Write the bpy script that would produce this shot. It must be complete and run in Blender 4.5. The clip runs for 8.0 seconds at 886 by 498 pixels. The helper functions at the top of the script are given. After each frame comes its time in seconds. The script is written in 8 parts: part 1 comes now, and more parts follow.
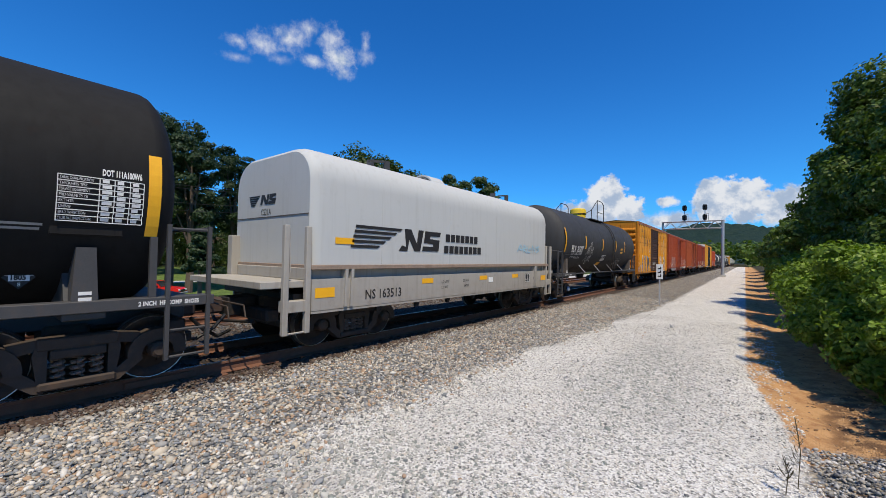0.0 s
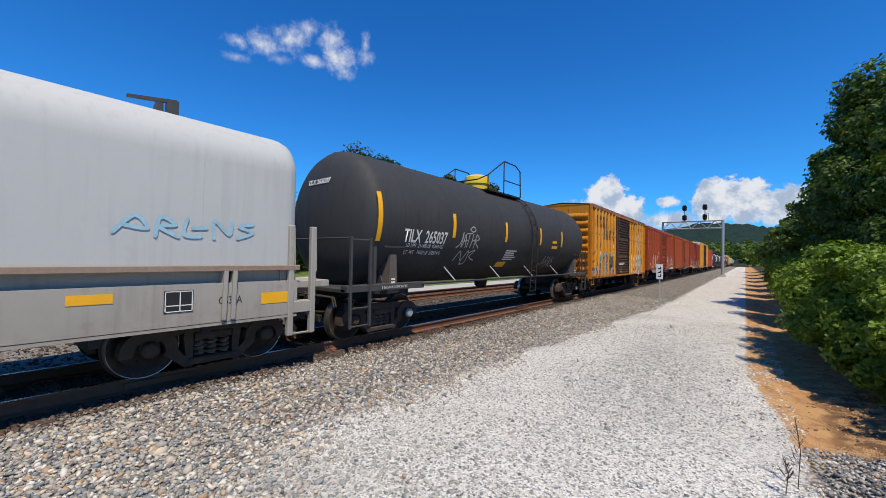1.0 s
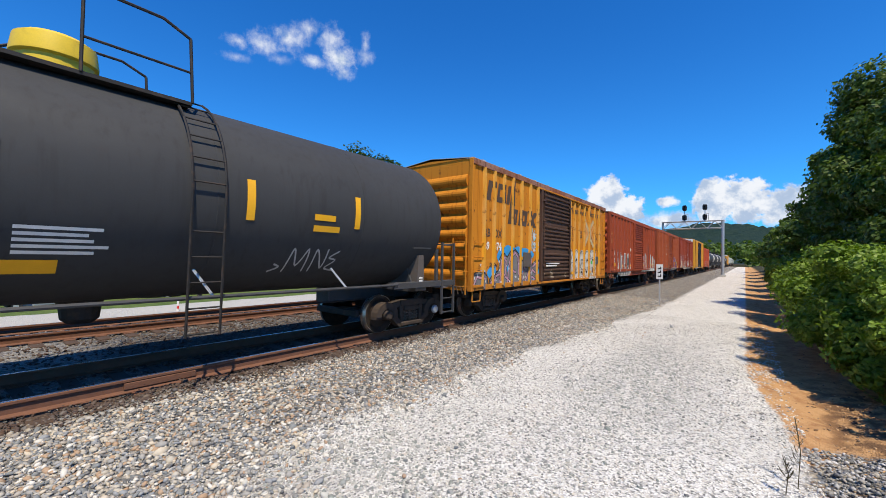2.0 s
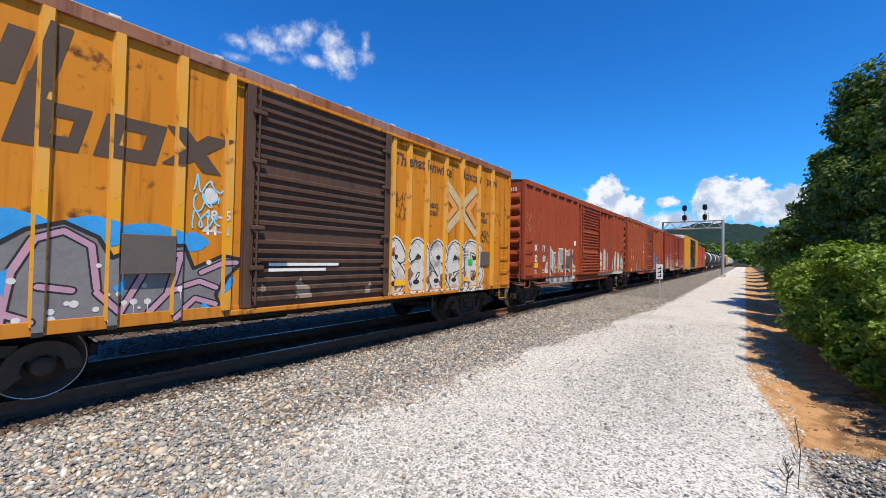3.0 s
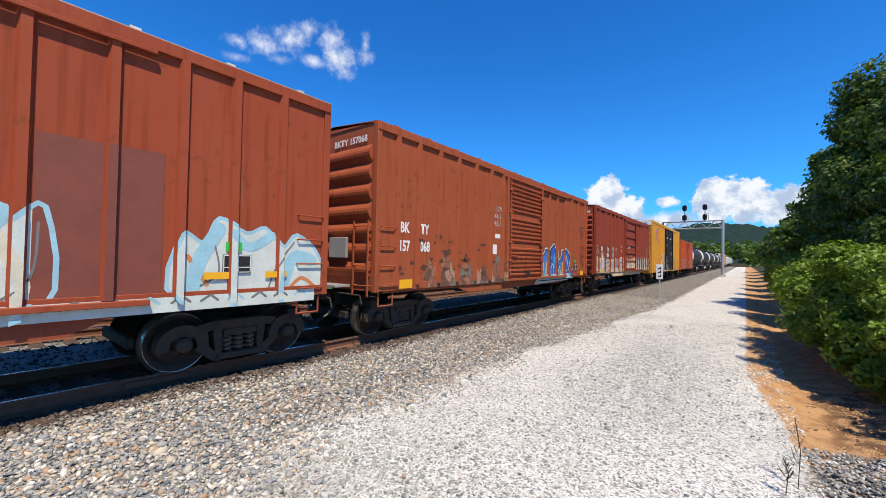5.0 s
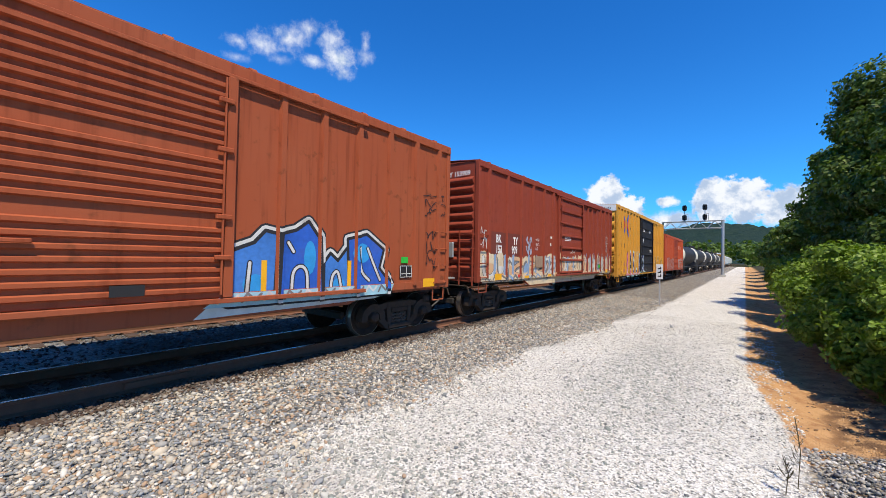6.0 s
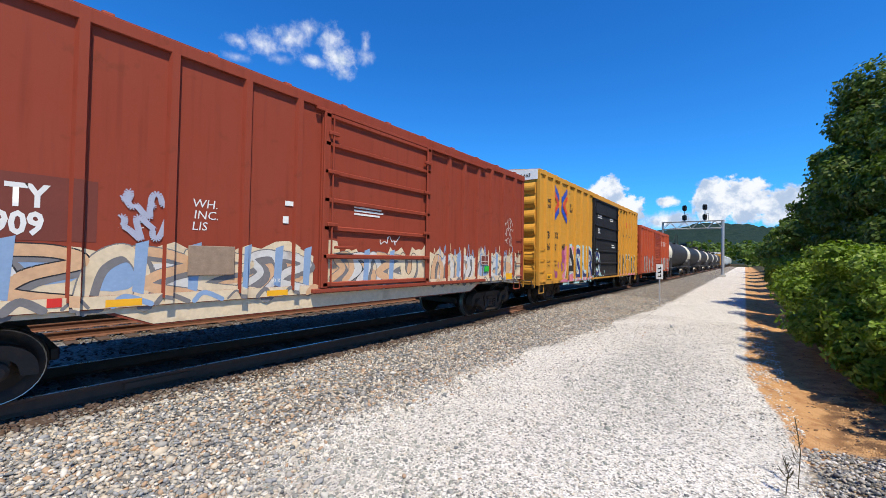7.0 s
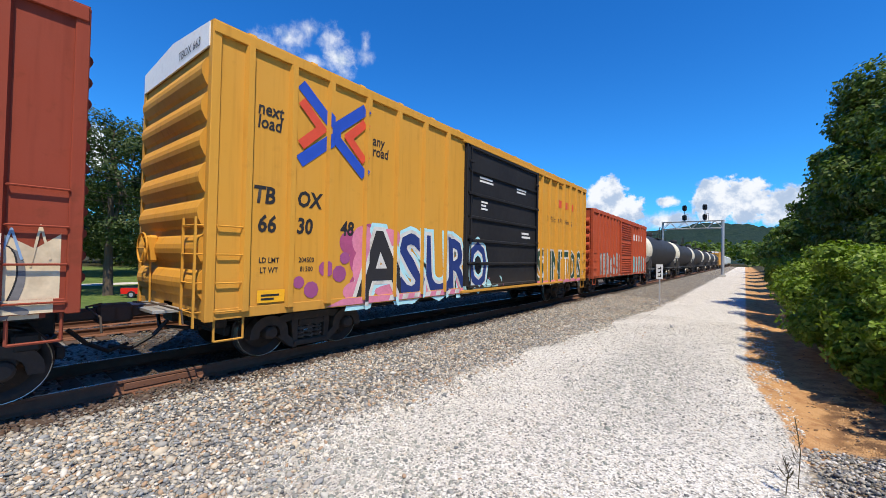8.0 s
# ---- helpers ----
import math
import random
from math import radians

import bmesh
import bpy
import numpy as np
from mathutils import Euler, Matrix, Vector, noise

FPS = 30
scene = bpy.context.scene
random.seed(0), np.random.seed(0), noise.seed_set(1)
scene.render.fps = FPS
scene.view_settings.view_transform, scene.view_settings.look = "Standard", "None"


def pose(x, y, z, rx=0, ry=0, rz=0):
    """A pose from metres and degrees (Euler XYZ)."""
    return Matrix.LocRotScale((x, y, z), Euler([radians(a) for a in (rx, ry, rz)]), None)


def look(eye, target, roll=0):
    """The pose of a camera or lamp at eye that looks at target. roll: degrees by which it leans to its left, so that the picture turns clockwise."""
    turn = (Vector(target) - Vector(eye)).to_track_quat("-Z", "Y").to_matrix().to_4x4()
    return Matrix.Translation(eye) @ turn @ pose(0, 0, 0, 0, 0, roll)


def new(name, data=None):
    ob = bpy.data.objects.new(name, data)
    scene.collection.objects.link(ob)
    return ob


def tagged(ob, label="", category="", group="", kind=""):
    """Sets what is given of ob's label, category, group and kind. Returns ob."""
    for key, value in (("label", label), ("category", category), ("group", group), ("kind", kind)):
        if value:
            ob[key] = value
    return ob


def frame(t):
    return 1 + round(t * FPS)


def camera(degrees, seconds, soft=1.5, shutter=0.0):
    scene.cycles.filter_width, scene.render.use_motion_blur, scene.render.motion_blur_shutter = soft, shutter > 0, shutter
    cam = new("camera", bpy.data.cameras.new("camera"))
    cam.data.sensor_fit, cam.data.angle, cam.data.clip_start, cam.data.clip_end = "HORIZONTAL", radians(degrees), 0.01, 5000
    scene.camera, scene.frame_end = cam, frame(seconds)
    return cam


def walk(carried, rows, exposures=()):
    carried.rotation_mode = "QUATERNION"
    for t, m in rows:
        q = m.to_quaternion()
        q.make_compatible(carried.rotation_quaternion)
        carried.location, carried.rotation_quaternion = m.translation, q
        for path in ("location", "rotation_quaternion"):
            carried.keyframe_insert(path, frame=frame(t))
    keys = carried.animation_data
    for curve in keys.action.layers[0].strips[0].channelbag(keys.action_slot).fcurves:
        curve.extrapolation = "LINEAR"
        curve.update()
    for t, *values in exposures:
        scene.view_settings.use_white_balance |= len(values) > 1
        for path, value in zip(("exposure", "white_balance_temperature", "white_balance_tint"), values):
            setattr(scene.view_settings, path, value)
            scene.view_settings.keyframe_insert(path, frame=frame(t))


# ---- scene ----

# ---------------------------------------------------------------- camera
EYE = Vector((0.0, 0.0, 2.10))
YAW, PITCH, ROLL = radians(37.88), radians(1.21), 1.05
AIM = EYE + Vector((math.cos(YAW) * math.cos(PITCH), math.sin(YAW) * math.cos(PITCH), math.sin(PITCH))) * 10
cam = camera(97.5, 8.0, soft=0.75)
walk(cam, [(0.0, look(EYE, AIM, ROLL)), (8.0, look(EYE, AIM, ROLL))],
     exposures=[(0.0, -0.18), (1.0, -0.16), (1.5, -0.04), (3.0, 0.09), (6.5, 0.14), (8.0, 0.12)])

# ---------------------------------------------------------------- layout of the line
RAIL_Z = 0.30          # top of rail over the gravel road
TRACK_Y = 7.63         # centre line of the near track
TRACK2_Y = 12.75       # centre line of the far track
HALF_W = 1.53          # half the width of a car body


def travelled(t):
    """Metres that the train has rolled since the start."""
    return 10.69 * t + 0.044 * t * t


# ---------------------------------------------------------------- sun and sky
SUN_DIR = Vector((-0.30, -0.45, 1.0)).normalized()


def node(nt, kind, ins=None, **props):
    n = nt.nodes.new(kind)
    for k, v in props.items():
        if k == "operation": n.operation = v
        elif k == "data_type": n.data_type = v
        elif k == "blend_type": n.blend_type = v
        elif k == "sky_type": n.sky_type = v
        elif k == "feature": n.feature = v
        elif k == "distance": n.distance = v
        elif k == "interpolation_type": n.interpolation_type = v
    for k, v in (ins or {}).items():
        if isinstance(v, bpy.types.NodeSocket):
            nt.links.new(v, n.inputs[k])
        else:
            n.inputs[k].default_value = v
    return n


def mth(nt, op, a, b=0.0, c=None):
    ins = {0: a, 1: b}
    if c is not None:
        ins[2] = c
    return node(nt, "ShaderNodeMath", ins, operation=op).outputs[0]


def mix(nt, fac, a, b, blend="MIX"):
    n = node(nt, "ShaderNodeMix", {0: fac, 6: a, 7: b}, data_type="RGBA", blend_type=blend)
    return n.outputs[2]


def step(nt, v, lo, hi):
    n = node(nt, "ShaderNodeMapRange", {0: v, 1: lo, 2: hi, 3: 0.0, 4: 1.0}, interpolation_type="SMOOTHSTEP")
    return n.outputs[0]


def rgb(*c):
    return (c[0], c[1], c[2], 1.0)


def nz(nt, vec, scale, detail=4.0, rough=0.55):
    return node(nt, "ShaderNodeTexNoise", {"Vector": vec, "Scale": scale, "Detail": detail, "Roughness": rough}).outputs["Fac"]


def make_world():
    w = bpy.data.worlds.new("sky")
    scene.world = w
    w.use_nodes = True
    nt = w.node_tree
    nt.nodes.clear()
    sky = node(nt, "ShaderNodeTexSky", sky_type="NISHITA")
    sky.sun_disc = False
    sky.sun_elevation = math.asin(SUN_DIR.z)
    sky.sun_rotation = math.atan2(SUN_DIR.x, SUN_DIR.y)
    sky.air_density, sky.dust_density, sky.ozone_density = 1.0, 0.2, 2.5
    geo = node(nt, "ShaderNodeTexCoord").outputs["Generated"]
    xyz = node(nt, "ShaderNodeSeparateXYZ", {0: geo})
    az = mth(nt, "MULTIPLY", mth(nt, "ARCTAN2", xyz.outputs[1], xyz.outputs[0]), 57.29578)
    el = mth(nt, "MULTIPLY", mth(nt, "ARCSINE", xyz.outputs[2]), 57.29578)
    col = mix(nt, 1.0, sky.outputs[0], mix(nt, step(nt, el, 36.0, 6.0), rgb(0.15, 0.88, 1.76), rgb(0.25, 1.04, 1.86)), "MULTIPLY")
    flat = node(nt, "ShaderNodeCombineXYZ", {0: az, 1: el, 2: 0.0}).outputs[0]
    big = nz(nt, flat, 0.16, 9.0, 0.60)
    fine = nz(nt, flat, 0.55, 8.0, 0.62)
    # cumulus banks: centre azimuth, elevation, half width, half height (degrees), softness, noise weight
    banks = [(15.6, 7.6, 3.0, 3.9, 0.12, 0.8), (12.6, 6.6, 2.6, 2.2, 0.14, 0.9), (18.6, 6.4, 2.4, 2.2, 0.16, 0.9), (22.0, 5.8, 5.0, 1.7, 0.3, 0.8), (7.9, 7.6, 1.5, 0.9, 0.25, 0.8), (3.2, 7.4, 2.4, 3.2, 0.12, 0.8),
             (0.0, 7.2, 3.0, 3.0, 0.12, 0.8), (-4.0, 6.4, 4.0, 2.6, 0.16, 0.9), (8.0, 5.2, 6.0, 1.5, 0.4, 0.8),
             (66.4, 25.9, 2.0, 1.0, 0.8, 0.95), (66.6, 24.1, 2.4, 0.7, 1.0, 0.95), (63.6, 26.3, 3.0, 1.7, 0.7, 0.95), (60.0, 27.5, 3.0, 1.9, 0.7, 0.95), (57.6, 29.0, 1.9, 1.4, 0.8, 0.95), (54.6, 28.0, 2.6, 2.4, 0.7, 0.95),
             (53.5, 26.2, 3.1, 2.2, 0.6, 0.95), (52.6, 24.8, 1.9, 1.3, 0.8, 0.95), (56.9, 25.4, 3.0, 1.0, 0.8, 0.95), (49.8, 28.5, 0.9, 1.9, 0.8, 0.95), (49.8, 26.8, 1.8, 1.3, 0.9, 0.95), (61.2, 24.9, 2.4, 0.8, 1.2, 0.95),
             (86.5, 11.5, 4.0, 2.6, 0.15, 1.0), (80.5, 11.2, 2.2, 2.6, 0.2, 1.1), (-40, 14, 16, 5, 0.2, 1.2), (150, 16, 20, 6, 0.2, 1.2), (-120, 12, 22, 5, 0.2, 1.2)]
    wisp = nz(nt, flat, 1.3, 8.0, 0.65)
    total = 0.0
    for a, e, ha, he, soft, wt in banks:
        dx = mth(nt, "DIVIDE", mth(nt, "SUBTRACT", az, a), ha)
        dy = mth(nt, "DIVIDE", mth(nt, "SUBTRACT", el, e), he)
        r = mth(nt, "SQRT", mth(nt, "ADD", mth(nt, "MULTIPLY", dx, dx), mth(nt, "MULTIPLY", dy, dy)))
        lumps = mth(nt, "MULTIPLY", mth(nt, "SUBTRACT", big, 0.5), 2.0 if he > 3 else 0.55)
        frays = mth(nt, "ADD", mth(nt, "MULTIPLY", mth(nt, "SUBTRACT", fine, 0.5), 1.1 if he > 3 else 1.7), mth(nt, "MULTIPLY", mth(nt, "SUBTRACT", wisp, 0.5), 0.5 if he > 3 else 0.8))
        bump = mth(nt, "MULTIPLY", mth(nt, "ADD", lumps, frays), wt)
        m = step(nt, mth(nt, "ADD", mth(nt, "SUBTRACT", 1.0, r), bump), 0.0, soft * 2)
        total = mth(nt, "MAXIMUM", m, total)
    body = nz(nt, flat, 0.33, 6.0, 0.6)
    low = step(nt, el, 9.5, 4.0)
    grey = step(nt, mth(nt, "ADD", body, mth(nt, "MULTIPLY", low, 0.10)), 0.45, 0.64)
    ccol = mix(nt, grey, rgb(8.6, 8.9, 9.4), rgb(4.3, 5.4, 7.2))
    out_c = mix(nt, total, col, ccol)
    bg = node(nt, "ShaderNodeBackground", {0: out_c, 1: 0.10})
    nt.links.new(bg.outputs[0], node(nt, "ShaderNodeOutputWorld").inputs[0])


make_world()
sun = new("sun", bpy.data.lights.new("sun", "SUN"))
sun.data.energy, sun.data.angle, sun.data.color = 5.7, radians(0.53), (1.0, 0.885, 0.69)
sun.matrix_world = look(SUN_DIR * 100, (0, 0, 0))


# ---------------------------------------------------------------- materials
def material(name):
    m = bpy.data.materials.new(name)
    m.use_nodes = True
    nt = m.node_tree
    nt.nodes.clear()
    b = node(nt, "ShaderNodeBsdfPrincipled")
    nt.links.new(b.outputs[0], node(nt, "ShaderNodeOutputMaterial").inputs[0])
    return m, nt, b


def put(nt, b, **kw):
    for k, v in kw.items():
        k = {"col": "Base Color", "rough": "Roughness", "metal": "Metallic", "normal": "Normal", "spec": "Specular IOR Level"}[k]
        if isinstance(v, bpy.types.NodeSocket):
            nt.links.new(v, b.inputs[k])
        else:
            b.inputs[k].default_value = v


def relief(nt, height, strength=0.3, dist=0.01):
    return node(nt, "ShaderNodeBump", {"Strength": strength, "Distance": dist, "Height": height}).outputs[0]


def simple(name, c, rough=0.6, metal=0.0, vary=0.25, scale=6.0, grime=0.0, bump=0.15, spec=0.4):
    """Plain coated or bare surface with mottling at two scales and a little relief."""
    m, nt, b = material(name)
    v = node(nt, "ShaderNodeTexCoord").outputs["Object"]
    n1, n2 = nz(nt, v, scale), nz(nt, v, scale * 9)
    k = mth(nt, "ADD", 1.0 - vary, mth(nt, "MULTIPLY", mth(nt, "ADD", n1, mth(nt, "MULTIPLY", n2, 0.6)), vary * 1.25))
    kc = node(nt, "ShaderNodeCombineXYZ", {0: k, 1: k, 2: k}).outputs[0]
    col = mix(nt, 1.0, rgb(*c), kc, "MULTIPLY")
    if grime:
        col = mix(nt, mth(nt, "MULTIPLY", step(nt, n1, 0.5, 0.72), grime), col, rgb(0.10, 0.055, 0.03))
    put(nt, b, col=col, rough=mth(nt, "ADD", rough - 0.1, mth(nt, "MULTIPLY", n1, 0.2)), metal=metal, spec=spec, normal=relief(nt, n2, bump, 0.004))
    return m


def paint(name, c, rust=0.3, streak=0.35, graffiti=(), faded=(0.5, 0.5, 0.5), rough=0.55):
    """Weathered car paint in the car's own metres: faded patches, rust, rain streaks, and painted-on lettering pieces."""
    m, nt, b = material(name)
    v = node(nt, "ShaderNodeTexCoord").outputs["Object"]
    xyz = node(nt, "ShaderNodeSeparateXYZ", {0: v})
    x, z = xyz.outputs[0], xyz.outputs[2]
    n1, n2, n3 = nz(nt, v, 0.7, 5), nz(nt, v, 5.0, 6), nz(nt, v, 40.0, 3)
    lie = node(nt, "ShaderNodeVectorMath", {0: v, 1: (6.0, 6.0, 0.35)}, operation="MULTIPLY").outputs[0]
    ns = nz(nt, lie, 1.6, 5)
    col = mix(nt, mth(nt, "MULTIPLY", step(nt, n1, 0.35, 0.75), 0.22), rgb(*c), rgb(*faded))
    col = mix(nt, mth(nt, "MULTIPLY", step(nt, ns, 0.48, 0.74), streak), col, rgb(c[0] * 0.45, c[1] * 0.36, c[2] * 0.3))
    for gi, (x0, x1, z0, z1, pal, cell, line) in enumerate(graffiti):
        warp = node(nt, "ShaderNodeVectorMath", {0: v, 1: (31.0 * gi + 3.0, 0.0, 17.0 * gi)}, operation="ADD").outputs[0]
        wob = node(nt, "ShaderNodeTexNoise", {"Vector": warp, "Scale": 1.3, "Detail": 1.5}).outputs["Color"]
        wv = node(nt, "ShaderNodeVectorMath", {0: wob, 1: (0.9, 0.0, 0.9)}, operation="MULTIPLY").outputs[0]
        pos = node(nt, "ShaderNodeVectorMath", {0: warp, 1: wv}, operation="ADD").outputs[0]
        flat = node(nt, "ShaderNodeVectorMath", {0: pos, 1: (1.25, 0.0, 0.75)}, operation="MULTIPLY").outputs[0]
        vor = node(nt, "ShaderNodeTexVoronoi", {"Vector": flat, "Scale": cell, "Randomness": 1.0}, feature="F1")
        edge = node(nt, "ShaderNodeTexVoronoi", {"Vector": flat, "Scale": cell, "Randomness": 1.0}, feature="DISTANCE_TO_EDGE")
        hue = node(nt, "ShaderNodeSeparateXYZ", {0: vor.outputs["Color"]}).outputs[0]
        g = rgb(*pal[0])
        for i, p in enumerate(pal[1:], 1):
            g = mix(nt, mth(nt, "GREATER_THAN", hue, i / len(pal)), g, rgb(*p))
        g = mix(nt, step(nt, edge.outputs["Distance"], 0.05, 0.03), g, rgb(*line))
        g = mix(nt, mth(nt, "MULTIPLY", step(nt, n2, 0.5, 0.75), 0.35), g, rgb(*c))
        rag = node(nt, "ShaderNodeTexVoronoi", {"Vector": node(nt, "ShaderNodeVectorMath", {0: warp, 1: (1.0, 0.0, 0.25)}, operation="MULTIPLY").outputs[0], "Scale": 2.4}).outputs["Distance"]
        top = mth(nt, "ADD", z1 - 0.30, mth(nt, "MULTIPLY", mth(nt, "SUBTRACT", 0.6, rag), 0.8))
        k = mth(nt, "MULTIPLY", mth(nt, "LESS_THAN", z, top), mth(nt, "GREATER_THAN", z, z0))
        wx = mth(nt, "ADD", x, mth(nt, "MULTIPLY", mth(nt, "SUBTRACT", n2, 0.5), 0.8))
        k = mth(nt, "MULTIPLY", k, mth(nt, "MULTIPLY", mth(nt, "LESS_THAN", wx, x1), mth(nt, "GREATER_THAN", wx, x0)))
        k = mth(nt, "MULTIPLY", k, mth(nt, "LESS_THAN", xyz.outputs[1], -1.30))
        col = mix(nt, k, col, g)
    rmask = step(nt, mth(nt, "ADD", mth(nt, "MULTIPLY", n2, 0.75), mth(nt, "MULTIPLY", n1, 0.35)), 0.62, 0.74)
    col = mix(nt, mth(nt, "MULTIPLY", rmask, rust), col, rgb(0.09, 0.032, 0.014))
    dust = step(nt, z, 1.5, 0.7)
    col = mix(nt, mth(nt, "MULTIPLY", mth(nt, "MULTIPLY", dust, n2), 0.35), col, rgb(0.14, 0.10, 0.07))
    put(nt, b, col=col, rough=mth(nt, "ADD", rough, mth(nt, "MULTIPLY", n2, 0.3)), spec=0.18,
        normal=relief(nt, mth(nt, "ADD", n3, mth(nt, "MULTIPLY", n1, 4.0)), 0.18, 0.006))
    return m


STEEL_DARK = simple("dark_steel", (0.018, 0.016, 0.015), 0.7, 0.0, 0.5, 8, grime=0.4)
TRUCK_STEEL = simple("dusty_cast_steel", (0.050, 0.036, 0.027), 0.8, 0.0, 0.6, 7, grime=0.5, bump=0.3)
WHEEL_STEEL = simple("worn_wheel_steel", (0.032, 0.024, 0.020), 0.6, 0.3, 0.5, 9, grime=0.4)
TREAD_STEEL = simple("polished_tread", (0.45, 0.43, 0.40), 0.3, 0.9, 0.2, 9)
RUST = simple("rusty_rail", (0.15, 0.068, 0.040), 0.85, 0.0, 0.5, 9, bump=0.4)
RAIL_TOP = simple("polished_rail_head", (0.42, 0.42, 0.43), 0.28, 0.95, 0.2, 5)
TIE_WOOD = simple("weathered_tie_timber", (0.070, 0.045, 0.032), 0.9, 0.0, 0.6, 5, bump=0.6)
GALV = simple("galvanised_steel", (0.42, 0.43, 0.44), 0.5, 0.5, 0.2, 5)
BLACK_PAINT = simple("black_paint", (0.012, 0.012, 0.013), 0.5, 0.0, 0.4, 3)
WHITE_PAINT = simple("white_paint", (0.75, 0.75, 0.72), 0.6, 0.0, 0.25, 5, grime=0.15)
LETTER_WHITE = simple("white_lettering", (0.70, 0.69, 0.66), 0.6, 0.0, 0.2, 8)
LETTER_BLACK = simple("black_lettering", (0.018, 0.017, 0.017), 0.6, 0.0, 0.3, 8)
YELLOW_REFLEX = simple("yellow_reflective", (0.80, 0.40, 0.015), 0.45, 0.0, 0.15, 6)

# ---------------------------------------------------------------- mesh helpers
class Shape:
    """Vertices and faces gathered for one mesh."""

    def __init__(self):
        self.v, self.f = [], []

    def add(self, vs, fs):
        n = len(self.v)
        self.v += [tuple(p) for p in vs]
        self.f += [tuple(i + n for i in q) for q in fs]
        return self

    def box(self, x0, x1, y0, y1, z0, z1, c=0.0):
        if c <= 0:
            vs = [(x, y, z) for x in (x0, x1) for y in (y0, y1) for z in (z0, z1)]
            return self.add(vs, [(0, 1, 3, 2), (4, 6, 7, 5), (0, 4, 5, 1), (2, 3, 7, 6), (0, 2, 6, 4), (1, 5, 7, 3)])
        bm = bmesh.new()
        bmesh.ops.create_cube(bm, size=1, matrix=Matrix.Translation(((x0 + x1) / 2, (y0 + y1) / 2, (z0 + z1) / 2)) @ Matrix.Diagonal((x1 - x0, y1 - y0, z1 - z0, 1)))
        bmesh.ops.bevel(bm, geom=list(bm.edges), offset=c, segments=1, affect="EDGES")
        bm.verts.index_update()
        self.add([v.co[:] for v in bm.verts], [[v.index for v in f.verts] for f in bm.faces])
        bm.free()
        return self

    def rod(self, p, q, r, n=8, r2=None):
        p, q = Vector(p), Vector(q)
        r2 = r if r2 is None else r2
        d = (q - p).normalized()
        a = d.orthogonal().normalized()
        b = d.cross(a)
        vs = [p + (a * math.cos(2 * math.pi * i / n) + b * math.sin(2 * math.pi * i / n)) * r for i in range(n)]
        vs += [q + (a * math.cos(2 * math.pi * i / n) + b * math.sin(2 * math.pi * i / n)) * r2 for i in range(n)]
        fs = [(i, (i + 1) % n, n + (i + 1) % n, n + i) for i in range(n)] + [tuple(range(n))[::-1], tuple(range(n, 2 * n))]
        return self.add(vs, fs)

    def tube(self, pts, r, n=6):
        for p, q in zip(pts, pts[1:]):
            if (Vector(q) - Vector(p)).length > 1e-5:
                self.rod(p, q, r, n)
        return self

    def lathe(self, prof, axis, n=24, centre=(0, 0, 0), caps=True):
        """prof: (along, radius); axis 'x', 'y' or 'z'."""
        vs, fs = [], []
        for s, r in prof:
            for i in range(n):
                a = 2 * math.pi * i / n
                u, w = r * math.cos(a), r * math.sin(a)
                p = {"x": (s, u, w), "y": (u, s, w), "z": (u, w, s)}[axis]
                vs.append((p[0] + centre[0], p[1] + centre[1], p[2] + centre[2]))
        for k in range(len(prof) - 1):
            fs += [(k * n + i, k * n + (i + 1) % n, (k + 1) * n + (i + 1) % n, (k + 1) * n + i) for i in range(n)]
        if caps:
            fs += [tuple(range(n))[::-1], tuple(range((len(prof) - 1) * n, len(prof) * n))]
        else:
            k = len(prof) - 1
            fs += [(k * n + i, k * n + (i + 1) % n, (i + 1) % n, i) for i in range(n)]
        return self.add(vs, fs)

    def prism(self, poly, y0, y1, plane="xz"):
        """A polygon in a plane, thickened across it."""
        n = len(poly)
        to = {"xz": lambda a, b, s: (a, s, b), "yz": lambda a, b, s: (s, a, b), "xy": lambda a, b, s: (a, b, s)}[plane]
        vs = [to(a, b, y0) for a, b in poly] + [to(a, b, y1) for a, b in poly]
        fs = [tuple(range(n)), tuple(range(n, 2 * n))[::-1]] + [(i, n + i, n + (i + 1) % n, (i + 1) % n) for i in range(n)]
        return self.add(vs, fs)

    def mesh(self, name, mats, smooth=False):
        me = bpy.data.meshes.new(name)
        me.from_pydata(self.v, [], self.f)
        for m in mats if isinstance(mats, (list, tuple)) else [mats]:
            me.materials.append(m)
        bm = bmesh.new()
        bm.from_mesh(me)
        bmesh.ops.recalc_face_normals(bm, faces=bm.faces)
        bm.to_mesh(me)
        bm.free()
        if smooth:
            me.polygons.foreach_set("use_smooth", [True] * len(me.polygons))
            me.set_sharp_from_angle(angle=radians(38))
        return me


def part(name, shape, mat, parent, label="", smooth=False):
    ob = new(name, shape if isinstance(shape, bpy.types.Mesh) else shape.mesh(name, mat, smooth))
    ob.parent = parent
    if label:
        tagged(ob, label)
    return ob


def thing(name, shape, mat, label, category, group="", kind="", smooth=False):
    ob = new(name, shape if (shape is None or isinstance(shape, bpy.types.Mesh)) else shape.mesh(name, mat, smooth))
    return tagged(ob, label, category, group, kind)


